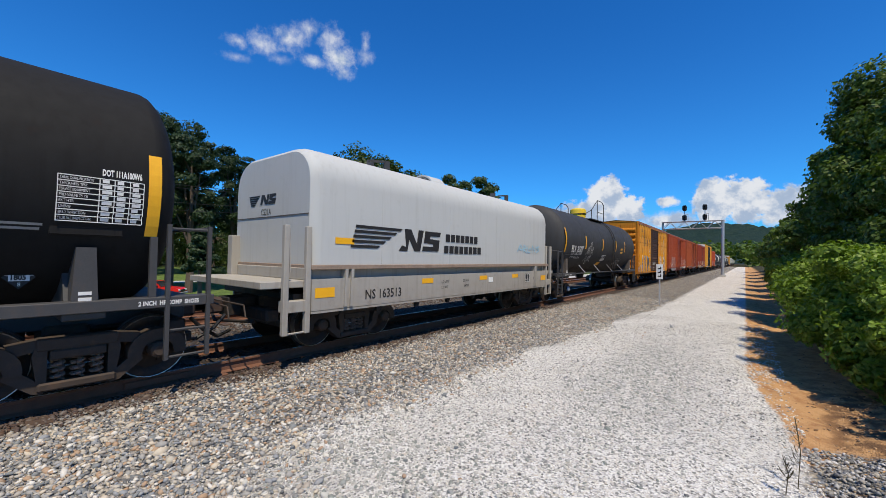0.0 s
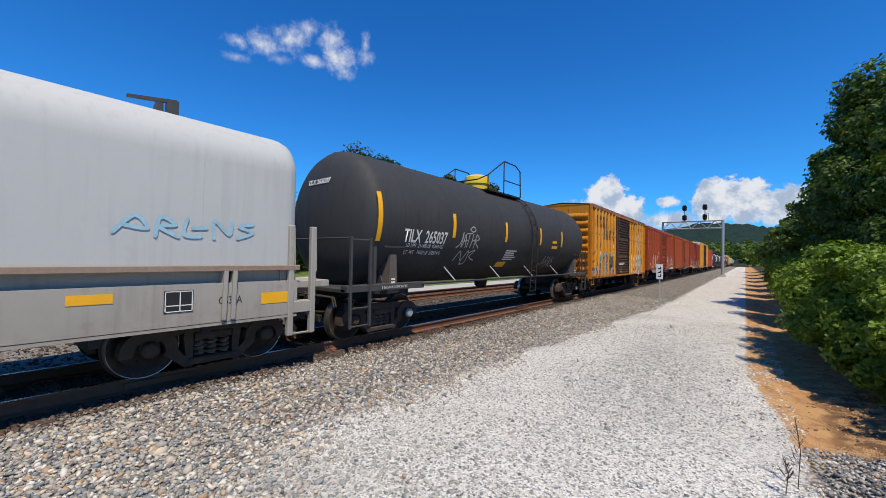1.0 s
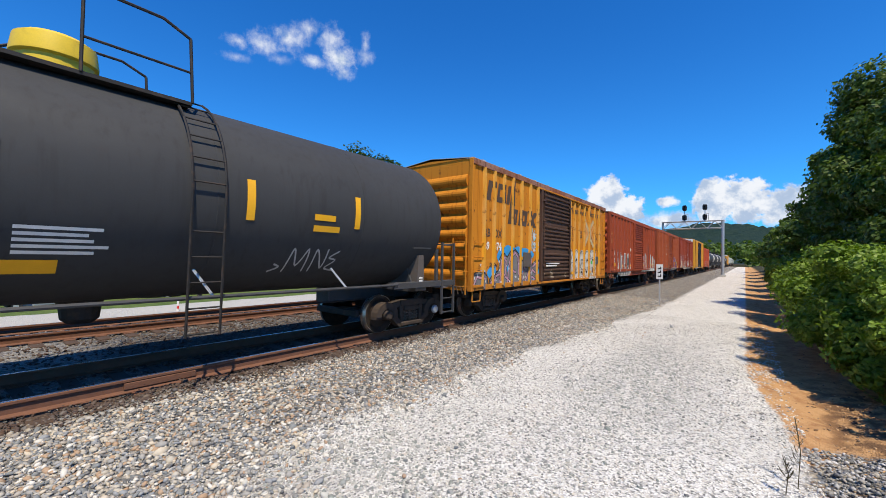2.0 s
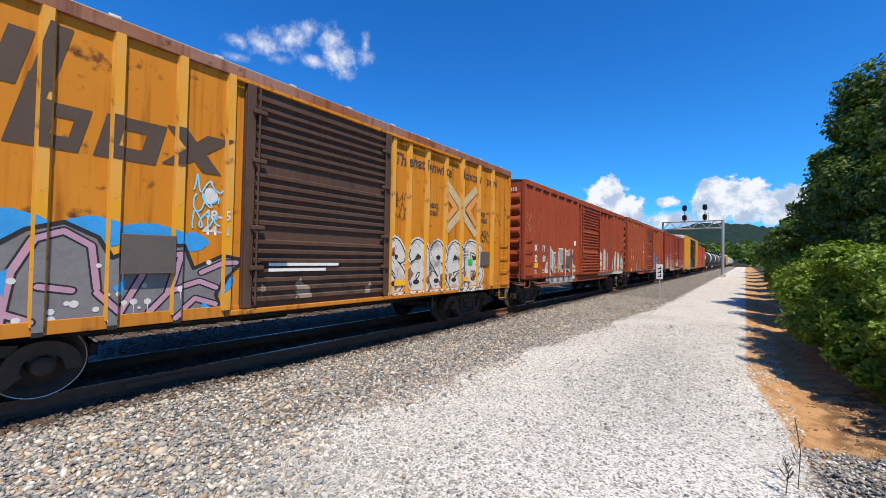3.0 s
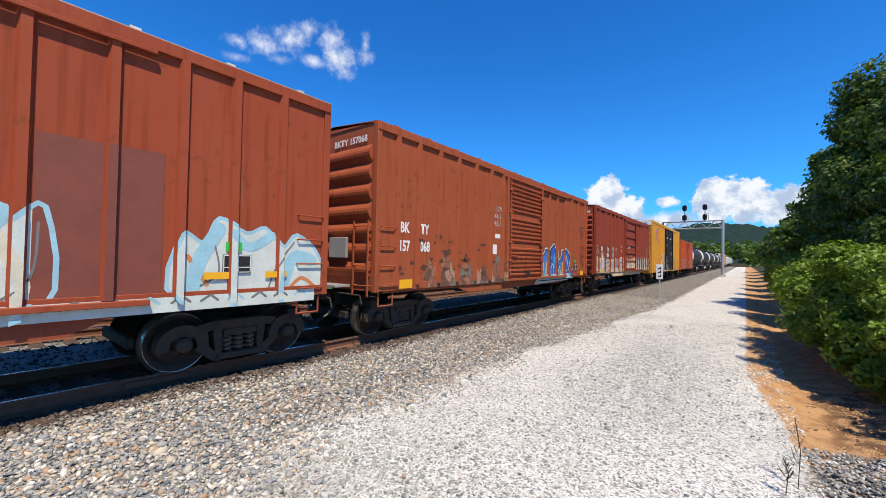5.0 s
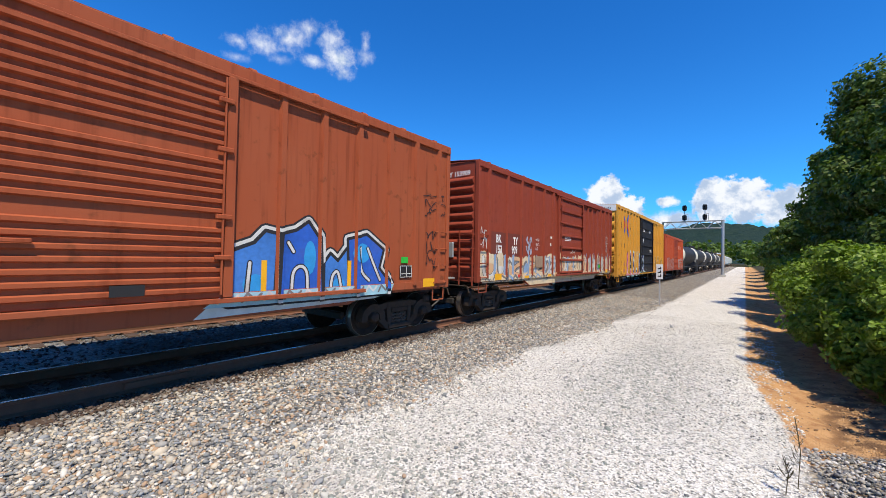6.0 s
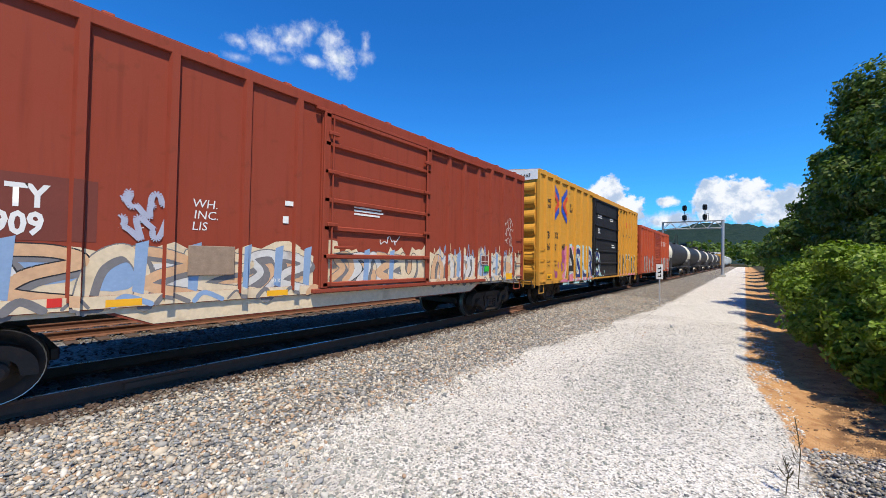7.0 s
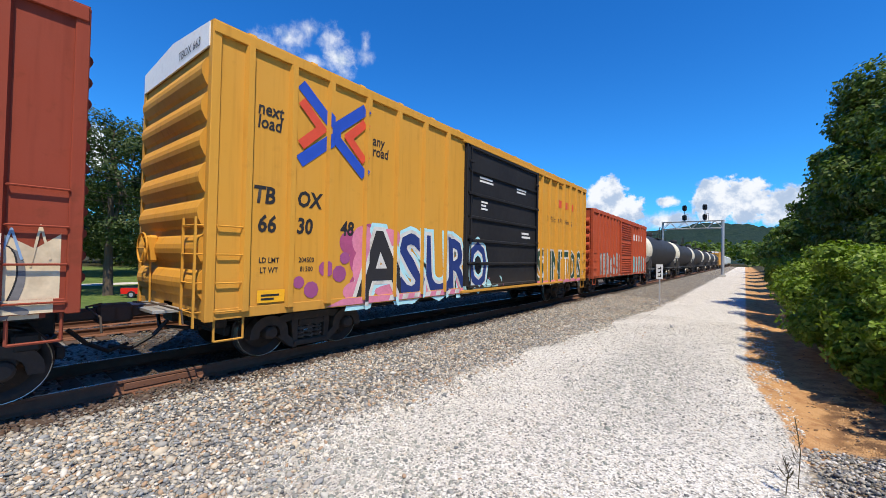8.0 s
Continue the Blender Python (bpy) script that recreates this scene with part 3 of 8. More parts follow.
def rail_shape(x0, x1, y):
    s = Shape()
    z = RAIL_Z
    poly = [(-0.075, -0.185), (0.075, -0.185), (0.075, -0.172), (0.012, -0.150), (0.010, -0.045), (0.037, -0.035), (0.037, -0.006), (0.030, 0.0), (-0.030, 0.0), (-0.037, -0.006), (-0.037, -0.035), (-0.010, -0.045), (-0.012, -0.150), (-0.075, -0.172)]
    s.prism([(y + a, z + b) for a, b in poly], x0, x1, "yz")
    return s


def make_track(name, yc, label):
    t = thing(name, None, None, label, "railway track", kind="structure")
    for side in (-1, 1):
        r = part("rail", rail_shape(-60, 900, yc + side * 0.752), [RUST], t, "rusty steel rail with polished head")
        s = Shape().box(-60, 900, yc + side * 0.752 - 0.027, yc + side * 0.752 + 0.027, RAIL_Z, RAIL_Z + 0.0025)
        part("rail_head", s, RAIL_TOP, r, "polished running surface")
        if yc < 10 and side == -1:
            # bolted joint bars
            for xj in (2.05, 13.9, 25.8):
                j = Shape().box(xj - 0.45, xj + 0.45, yc - 0.752 - 0.045, yc - 0.752 - 0.013, RAIL_Z - 0.14, RAIL_Z - 0.05, 0.006)
                for k in range(6):
                    j.rod((xj - 0.36 + k * 0.145, yc - 0.80, RAIL_Z - 0.095), (xj - 0.36 + k * 0.145, yc - 0.765, RAIL_Z - 0.095), 0.016, 6)
                part("joint_bar", j, RUST, r, "bolted rusty joint bar")
    rs = random.Random(3)
    me = Shape().box(-0.11, 0.11, -1.30, 1.30, -0.16, 0.0, 0.012).mesh("tie", TIE_WOOD)
    plate = Shape().box(-0.10, 0.10, -0.92, -0.585, -0.0, 0.016, 0.003).box(-0.10, 0.10, 0.585, 0.92, 0.0, 0.016, 0.003).mesh("tie_plate", RUST)
    n = 90 if yc < 10 else 60
    for i in range(n):
        x = -3.0 + i * 0.53
        o = part("tie", me, None, t)
        o.matrix_local = pose(x + rs.uniform(-0.03, 0.03), yc + rs.uniform(-0.05, 0.05), RAIL_Z - 0.188 + rs.uniform(-0.012, 0.004), 0, 0, rs.uniform(-1.5, 1.5))
        p = part("tie_plate", plate, None, o)
    far = Shape()
    for i in range(n, 600):
        x = -3.0 + i * 0.53
        far.box(x - 0.11, x + 0.11, yc - 1.3, yc + 1.3, RAIL_Z - 0.35, RAIL_Z - 0.188)
    tagged(part("far_ties", far, TIE_WOOD, t), kind="stuff")
    return t


make_track("near_track", TRACK_Y, "jointed railway track on timber ties in ballast coloured with rust and shade")
make_track("far_track", TRACK2_Y, "second railway track with rusty rails on timber ties")

# ---------------------------------------------------------------- running gear
WHEEL_R = 0.44
ROLLING = []   # wheelsets whose axles turn
TRAIN = []     # (car, metres from the start line at t = 0)


def wheel_mesh():
    prof = [(-0.07, 0.0), (-0.07, 0.12), (-0.045, 0.14), (-0.02, 0.30), (-0.055, 0.36), (-0.065, 0.405), (-0.062, 0.432), (0.045, 0.445), (0.062, 0.475), (0.075, 0.470), (0.078, 0.41), (0.05, 0.36), (0.03, 0.30), (0.06, 0.14), (0.08, 0.12), (0.08, 0.0)]
    s = Shape().lathe(prof, "y", 28)
    for k in range(4):
        a = k * math.pi / 2 + 0.4
        s.rod((0.22 * math.cos(a), -0.058, 0.22 * math.sin(a)), (0.22 * math.cos(a), -0.02, 0.22 * math.sin(a)), 0.022, 6)
    return s.mesh("wheel", WHEEL_STEEL, True)


def rim_mesh():
    prof = [(-0.066, 0.428), (-0.068, 0.4365), (-0.050, 0.4415), (0.040, 0.4475), (0.040, 0.44), (-0.050, 0.434)]
    return Shape().lathe(prof, "y", 32, caps=False).mesh("wheel_rim", TREAD_STEEL, True)


WHEEL_ME, RIM_ME = wheel_mesh(), rim_mesh()
AXLE_ME = Shape().rod((0, -1.06, 0), (0, 1.06, 0), 0.075, 12).mesh("axle", TRUCK_STEEL, True)


def side_frame_mesh(mirror):
    s = Shape()
    y0, y1 = (-1.10, -0.93)
    for q in (-1, 1):
        cx, cz = q * 0.82, 0.43
        outer = [(cx + 0.34 * math.cos(a), cz + 0.30 * math.sin(a)) for a in [math.pi * i / 10 for i in range(11)]]
        inner = [(cx + 0.18 * math.cos(a), cz + 0.15 * math.sin(a)) for a in [math.pi * (10 - i) / 10 for i in range(11)]]
        s.prism(outer + [(cx - 0.34, 0.36), (cx - 0.20, 0.36)] + inner + [(cx + 0.20, 0.36), (cx + 0.34, 0.36)], y0 - 0.035, y1)
        s.prism([(q * 0.62, 0.70), (q * 0.36, 0.74), (q * 0.36, 0.61), (q * 0.58, 0.57)], y0, y1)
        s.prism([(q * 0.64, 0.56), (q * 0.52, 0.40), (q * 0.30, 0.20), (q * 0.30, 0.10), (q * 0.40, 0.12), (q * 0.66, 0.34), (q * 0.60, 0.42)], y0 - 0.01, y1)
        s.prism([(q * 0.28, 0.20), (q * 0.28, 0.72), (q * 0.37, 0.72), (q * 0.41, 0.55), (q * 0.37, 0.26)], y0 - 0.015, y1)
    s.box(-0.38, 0.38, y0 - 0.03, y1, 0.60, 0.75, 0.02)
    s.box(-0.36, 0.36, y0 - 0.05, y1, 0.13, 0.23, 0.02)
    s.box(-0.26, 0.26, y0 - 0.04, y1, 0.49, 0.60, 0.015)
    if mirror:
        s.v = [(x, -y, z) for x, y, z in s.v]
    return s.mesh("side_frame", TRUCK_STEEL)


SIDE_ME = [side_frame_mesh(False), side_frame_mesh(True)]


SPRING_STEEL = simple("worn_spring_steel", (0.17, 0.115, 0.085), 0.7, 0.0, 0.4, 9, grime=0.4)


def spring_mesh():
    s = Shape()
    n, turns = 26, 3.5
    pts = [(0.055 * math.cos(2 * math.pi * turns * i / n), 0.055 * math.sin(2 * math.pi * turns * i / n), 0.25 * i / n) for i in range(n + 1)]
    return s.tube(pts, 0.017, 5).mesh("spring", SPRING_STEEL, True)


SPRING_ME = spring_mesh()
CAP_ME = Shape().lathe([(-1.22, 0.0), (-1.22, 0.07), (-1.19, 0.105), (-1.10, 0.115), (-1.02, 0.115)], "y", 16).box(-0.13, 0.13, -1.10, -0.94, 0.03, 0.15, 0.02).mesh("bearing_cap", TRUCK_STEEL, True)
SHINY_CAP = Shape().lathe([(-1.235, 0.0), (-1.235, 0.085), (-1.20, 0.11), (-1.17, 0.11)], "y", 16).mesh("bearing_cap_end", simple("bare_bearing_cap", (0.36, 0.42, 0.50), 0.4, 0.4, 0.3, 20), True)


def truck(car, xc, turn=True, shiny=False, base=1.64):
    """A three-piece freight truck under a car: frames, bolster, brake beams and two wheelsets."""
    for q in (-1, 1):
        part("brake_beam", Shape().box(xc + q * 0.34 - 0.06, xc + q * 0.34 + 0.06, -0.78, 0.78, 0.30, 0.46, 0.02), STEEL_DARK, car)
        part("end_beam", Shape().box(xc + q * 1.34 - 0.05, xc + q * 1.34 + 0.05, -0.70, 0.70, 0.40, 0.56, 0.02), STEEL_DARK, car)
    b = Shape().box(xc - 0.20, xc + 0.20, -1.12, 1.12, 0.52, 0.66, 0.02).box(xc - 0.20, xc + 0.20, -0.80, 0.80, 0.34, 0.58, 0.03).box(xc - 0.24, xc + 0.24, -0.3, 0.3, 0.58, 0.78, 0.03)
    part("bolster", b, TRUCK_STEEL, car)
    for k in (0, 1):
        f = part("side_frame", SIDE_ME[k], None, car, "cast steel side frame")
        f.location = (xc, 0, 0)
        if k == 0:
            for i in range(3):
                for j in range(2):
                    sp = part("spring", SPRING_ME, None, f)
                    sp.location = (-0.18 + 0.18 * i, -1.07 + j * 0.09, 0.235)
            for q in (-1, 1):
                c = part("bearing_cap", CAP_ME, None, f)
                c.location = (q * base / 2, 0, WHEEL_R)
                if shiny and q == 1:
                    c2 = part("bearing_cap_end", SHINY_CAP, None, f, "bare blue-grey bearing end cap")
                    c2.location = (q * base / 2, 0, WHEEL_R)
    for q in (-1, 1):
        a = part("axle", AXLE_ME, None, car)
        a.location = (xc + q * base / 2, 0, WHEEL_R)
        for k in (-1, 1):
            w = part("wheel", WHEEL_ME, None, a)
            w.matrix_local = pose(0, k * 0.80, 0, 0, 0, 0 if k < 0 else 180)
            w2 = part("wheel_rim", RIM_ME, None, a, "polished wheel tread")
            w2.matrix_local = pose(0, k * 0.80, 0, 0, 0, 0 if k < 0 else 180)
        if turn:
            ROLLING.append(a)


def coupler(car, x, sign, mat=None):
    """Knuckle coupler with draft sill, air hose and cut lever at one end; sign -1 points towards -x."""
    mat = mat or TRUCK_STEEL
    s = Shape().box(min(x, x + sign * -1.2), max(x, x + sign * -1.2), -0.22, 0.22, 0.66, 1.0, 0.02)
    part("draft_sill", s, STEEL_DARK, car)
    part("end_rigging", Shape().box(x - sign * 0.35 - 0.12, x - sign * 0.35 + 0.12, -1.15, 1.15, 0.62, 0.84, 0.03).tube([(x - sign * 0.1, 0.9, 0.80), (x + sign * 0.05, 0.2, 0.55), (x - sign * 0.2, -0.8, 0.60)], 0.03, 6), STEEL_DARK, car)
    x2 = x + sign * 0.60
    s = Shape().box(min(x, x2), max(x, x2), -0.09, 0.09, 0.78, 0.95, 0.03).box(min(x2 - 0.16, x2 + 0.1), max(x2 - 0.16, x2 + 0.1), -0.17, 0.17, 0.72, 1.0, 0.04)
    part("coupler", s, simple("rusty_coupler", (0.055, 0.034, 0.027), 0.8, 0, 0.5, 8) if "rusty_coupler" not in bpy.data.materials else bpy.data.materials["rusty_coupler"], car, "rusty knuckle coupler")
    pts = [(x + sign * 0.10, -0.35, 0.72), (x + sign * 0.30, -0.36, 0.50), (x + sign * 0.55, -0.30, 0.34), (x + sign * 0.80, -0.2, 0.40)]
    part("air_hose", Shape().tube(pts, 0.03, 6), BLACK_PAINT, car, "black rubber air hose")
    part("cut_lever", Shape().tube([(x + sign * 0.5, -0.1, 1.02), (x + sign * 0.3, -0.25, 1.0), (x + sign * 0.25, -1.35, 0.98), (x + sign * 0.25, -1.42, 0.80)], 0.014, 5), TRUCK_STEEL, car)


def stirrup(car, x, z, y=-HALF_W + 0.03, mat=None, w=0.42, h=0.32, name="sill_step"):
    part(name, Shape().tube([(x, y, z + 0.08), (x, y, z - h), (x + w, y, z - h), (x + w, y, z + 0.08)], 0.018, 6), mat or STEEL_DARK, car)


def ladder(car, x0, x1, zs, mat, y=-HALF_W - 0.05):
    for z in zs:
        part("grab_iron", Shape().tube([(x0, y + 0.07, z), (x0, y, z), (x1, y, z), (x1, y + 0.07, z)], 0.013, 6), mat, car)


def brake_wheel(car, x, y, z, mat, chain=True):
    ring = [(x - 0.10, y + 0.26 * math.cos(a), z + 0.26 * math.sin(a)) for a in [2 * math.pi * i / 20 for i in range(21)]]
    s = Shape().tube(ring, 0.016, 6)
    for k in range(5):
        a = 2 * math.pi * k / 5
        s.rod((x - 0.06, y, z), (x - 0.10, y + 0.26 * math.cos(a), z + 0.26 * math.sin(a)), 0.014, 5)
    b = part("brake_housing", Shape().box(x - 0.06, x + 0.10, y - 0.17, y + 0.17, z - 0.25, z + 0.22, 0.04), mat, car, "hand brake gear housing")
    part("brake_wheel", s, mat, b, "spoked hand brake wheel")
    part("brake_chain", Shape().tube([(x, y - 0.08, z - 0.25), (x, y - 0.10, z - 0.6), (x + 0.02, y - 0.05, z - 1.0)], 0.018, 5), mat, b)


# ---------------------------------------------------------------- boxcars
def boxcar(x_start, L, top, bottom, mat, label, door, posts, door_mat=None, door_style="ribbed", roof_mat=None, truck_in=1.4, ends=8, low_sill=None, band=None, name="boxcar", turn=True, post_d=0.07, white_top=None, detail=True, board=True, post_mat=None, chord_mat=None):
    """A steel boxcar: ribbed ends, posted sides, sliding or plug door, roof, ladders, trucks. Local x runs from the end nearest the head of the train."""
    car = thing(name, None, None, label, "boxcar", group="freight train")
    door_mat, roof_mat = door_mat or mat, roof_mat or mat
    W = HALF_W
    d0, d1 = door
    t = 0.05
    # sides with the door opening cut through the near one
    POSTS[car.name] = (list(posts), post_d)
    for q0, q1, za, zb in ((0, d0, bottom, top - 0.10), (d1, L, bottom, top - 0.10), (d0, d1, top - 0.28, top - 0.10), (d0, d1, bottom, bottom + 0.22)):
        part("side_panel", Shape().box(q0, q1, -W, -W + t, za, zb), mat, car)
    part("side_panel", Shape().box(0, L, W - t, W, bottom, top - 0.10), mat, car)
    part("underframe", Shape().box(0.05, L - 0.05, -W + 0.06, W - 0.06, bottom + 0.02, bottom + 0.16).box(0.3, L - 0.3, -0.3, 0.3, bottom - 0.28, bottom + 0.02), STEEL_DARK, car)
    # roof: shallow peak with cross ribs
    s = Shape().prism([(-W - 0.03, top - 0.02), (-W - 0.03, top + 0.02), (0, top + 0.16), (W + 0.03, top + 0.02), (W + 0.03, top - 0.02), (0, top + 0.08)], -0.02, L + 0.02, "yz")
    roof = part("roof", s, roof_mat, car)
    n = int(L / 1.1)
    for i in range(n):
        x = (i + 0.5) * L / n
        part("roof_rib", Shape().prism([(-W - 0.02, top + 0.02), (0, top + 0.165), (W + 0.02, top + 0.02), (W, top + 0.06), (0, top + 0.205), (-W, top + 0.06)], x - 0.06, x + 0.06, "yz"), roof_mat, roof)
    # top chord and side sill
    part("top_chord", Shape().box(-0.01, L + 0.01, -W - 0.055, -W - 0.002, top - 0.17, top, 0.008), chord_mat or mat, car)
    if low_sill:
        a, b, zl = low_sill
        part("side_sill", Shape().prism([(0.25, bottom), (L - 0.25, bottom), (L - 0.25, bottom - 0.05), (b, bottom - 0.06), (b - 0.5, zl), (a + 0.5, zl), (a, bottom - 0.06), (0.25, bottom - 0.05)], -W + 0.02, -W + 0.07), mat, car)
    part("side_sill", Shape().box(0, L, -W - 0.022, -W - 0.002, bottom, bottom + 0.16, 0.005), mat, car)
    # posts
    pm = Shape().prism([(-0.075, 0.0), (-0.045, -post_d), (0.045, -post_d), (0.075, 0.0)], bottom + 0.10, top - 0.165, "xy").mesh("side_post", post_mat or mat)
    for x in posts:
        o = part("side_post", pm, None, car)
        o.location = (x, -W + 0.001, 0)
    for x in (0.0, L):
        part("corner_post", Shape().box(x - 0.03, x + 0.10 if x == 0 else x + 0.03, -W - 0.035, -W + 0.10, bottom - 0.02, top, 0.01) if x == 0 else Shape().box(x - 0.10, x + 0.03, -W - 0.035, -W + 0.10, bottom - 0.02, top, 0.01), mat, car)
        part("corner_post", Shape().box(x - 0.03, x + 0.06, W - 0.10, W + 0.03, bottom - 0.02, top, 0.01), mat, car)
    # ribbed ends
    for x, sg in ((0.0, -1), (L, 1)):
        e = part("end_panel", Shape().box(min(x, x - sg * 0.04), max(x, x - sg * 0.04), -W + 0.10, W - 0.10, bottom, top).prism([(-W + 0.05, top), (0, top + 0.15), (W - 0.05, top)], x - 0.02, x + 0.02, "yz"), mat, car)
        h = (top - 0.42 - bottom - 0.25) / ends
        for i in range(ends):
            z0 = bottom + 0.25 + i * h
            prof = [(0.0, z0 + 0.08 * h), (sg * 0.035, z0 + 0.16 * h), (sg * 0.085, z0 + 0.36 * h), (sg * 0.095, z0 + 0.5 * h), (sg * 0.085, z0 + 0.64 * h), (sg * 0.035, z0 + 0.84 * h), (0.0, z0 + 0.92 * h)]
            part("end_rib", Shape().prism([(x + a, b) for a, b in prof], -W + 0.16, W - 0.16), mat, e)
    if white_top:
        part("end_band", Shape().prism([(-W + 0.06, top - 0.36), (W - 0.06, top - 0.36), (W - 0.06, top + 0.0), (0, top + 0.14), (-W + 0.06, top + 0.0)], -0.047, -0.022, "yz"), white_top, car, "white band across the end top")
    # door
    z0, z1 = bottom + 0.10, top - 0.22
    yd = -W - 0.055
    d = part("door", Shape().box(d0 - 0.05, d1 + 0.05, yd, -W + 0.02, z0, z1, 0.008), door_mat, car, "corrugated sliding door" if door_style == "ribbed" else "plug door with horizontal beams")
    if door_style == "ribbed":
        n = 22
        for i in range(n):
            if i in (7, 14):
                continue
            za, zb = z0 + 0.08 + i * (z1 - z0 - 0.15) / n, z0 + 0.08 + (i + 0.62) * (z1 - z0 - 0.15) / n
            part("door_rib", Shape().prism([(yd, za), (yd - 0.045, za + 0.02), (yd - 0.045, zb - 0.02), (yd, zb)], d0 + 0.12, d1 - 0.12, "yz"), door_mat, d)
    else:
        n = 6
        for i in range(n + 1):
            z = z0 + 0.06 + i * (z1 - z0 - 0.12) / n
            part("door_beam", Shape().prism([(yd, z - 0.05), (yd - 0.05, z - 0.03), (yd - 0.05, z + 0.03), (yd, z + 0.05)], d0, d1, "yz"), door_mat, d)
    for x in (d0 + 0.03, d1 - 0.03):
        part("door_edge", Shape().box(x - 0.07, x + 0.07, yd - 0.05, yd + 0.003, z0, z1, 0.01), door_mat, d)
    part("door_track", Shape().box(d0 - 0.2, min(L - 0.3, d1 + 2.6), -W - 0.11, -W - 0.03, bottom + 0.02, bottom + 0.09, 0.006), mat, car)
    part("door_rail", Shape().box(d0 - 0.2, min(L - 0.3, d1 + 2.6), -W - 0.10, -W - 0.05, top - 0.235, top - 0.18, 0.006), mat, car)
    if detail:
        for x in (d0 + 0.14, d1 - 0.14):
            part("lock_rod", Shape().rod((x, yd - 0.075, z0 + 0.05), (x, yd - 0.075, z1 - 0.05), 0.017, 6), door_mat, d)
            for zz in (0.18, 0.36, 0.66, 0.88):
                z = z0 + zz * (z1 - z0)
                part("door_latch", Shape().box(x - 0.10, x + 0.12, yd - 0.10, yd - 0.045, z - 0.035, z + 0.035, 0.01), door_mat, d)
        part("door_handle", Shape().box(d0 + 0.2, d0 + 0.65, yd - 0.10, yd - 0.06, z0 + 0.72, z0 + 0.77, 0.01), door_mat, d)
    # ladders, steps, gear
    zs = [bottom + 0.12 + 0.42 * i for i in range(4)]
    ladder(car, 0.10, 0.58, zs, mat)
    ladder(car, L - 0.58, L - 0.10, zs, mat)
    for y0 in (-W + 0.10,):
        for z in zs:
            part("end_grab_iron", Shape().tube([(-0.03, y0, z), (-0.14, y0, z), (-0.14, y0 + 0.45, z), (-0.03, y0 + 0.45, z)], 0.013, 6), mat, car)
    part("end_ladder_rail", Shape().box(-0.15, -0.12, -W + 0.08, -W + 0.11, bottom - 0.1, bottom + 1.5).box(-0.15, -0.12, -W + 0.54, -W + 0.57, bottom - 0.1, bottom + 1.5), mat, car)
    part("crossover_step", Shape().box(-0.42, -0.02, -0.75, 0.75, bottom + 0.06, bottom + 0.11, 0.005), GALV, car, "grating crossover step")
    brake_wheel(car, -0.12, 0.62, bottom + 1.05, mat)
    if board:
        part("routing_board", Shape().box(-0.16, -0.09, -0.75, -0.15, bottom + 0.70, bottom + 1.15, 0.01), GALV, car, "plain grey routing board")
    stirrup(car, 0.12, bottom, mat=mat)
    stirrup(car, L - 0.54, bottom, mat=mat)
    truck(car, truck_in + 0.4, turn)
    truck(car, L - truck_in - 0.4, turn)
    coupler(car, 0.0, -1)
    coupler(car, L, 1)
    # brake rigging under the floor
    part("brake_reservoir", Shape().lathe([(L * 0.42, 0.0), (L * 0.42 + 0.06, 0.20), (L * 0.42 + 1.0, 0.20), (L * 0.42 + 1.06, 0.0)], "x", 14, (0, 0.55, bottom - 0.26)), STEEL_DARK, car, smooth=True)
    part("brake_pipe", Shape().tube([(0.2, -0.9, bottom - 0.12), (L - 0.2, -0.9, bottom - 0.12)], 0.025, 6), STEEL_DARK, car)
    # reflective squares along the sill
    TRAIN.append((car, x_start))
    return car


def marks(car, xs, z, mat=YELLOW_REFLEX, w=0.45, h=0.12, y=-HALF_W - 0.03, name="reflector"):
    for x in xs:
        part(name, Shape().box(x, x + w, y, y + 0.004, z, z + h), mat, car, "yellow reflective strip")


def stencil_box(car, x, z, w=0.42, h=0.28, y=-HALF_W - 0.008, green=False, mat=None):
    b = part("stencil_panel", Shape().box(x, x + w, y, y + 0.004, z, z + h), mat or LETTER_BLACK, car, "black consolidated stencil panel")
    s = Shape()
    for a in (x + 0.01, x + w * 0.52, x + w - 0.02):
        s.box(a, a + 0.012, y - 0.004, y, z + 0.01, z + h - 0.01)
    for q in (z + 0.01, z + h * 0.3, z + h - 0.02):
        s.box(x + 0.01, x + w - 0.01, y - 0.004, y, q, q + 0.012)
    part("stencil_lines", s, LETTER_WHITE, b)
    if green:
        part("inspection_sticker", Shape().box(x + w * 0.1, x + w * 0.65, y, y + 0.004, z + h + 0.05, z + h + 0.19), GREEN_STICKER, car, "green inspection sticker")


GREEN_STICKER = simple("green_sticker", (0.03, 0.45, 0.05), 0.5)
RED_STICKER = simple("red_sticker", (0.6, 0.03, 0.02), 0.5)
PLATE_GREY = simple("worn_grey_plate", (0.10, 0.085, 0.075), 0.7, 0, 0.5, 9, grime=0.4)
ROOF_GALV = simple("weathered_roof_sheet", (0.40, 0.38, 0.35), 0.6, 0.3, 0.4, 2, grime=0.5)


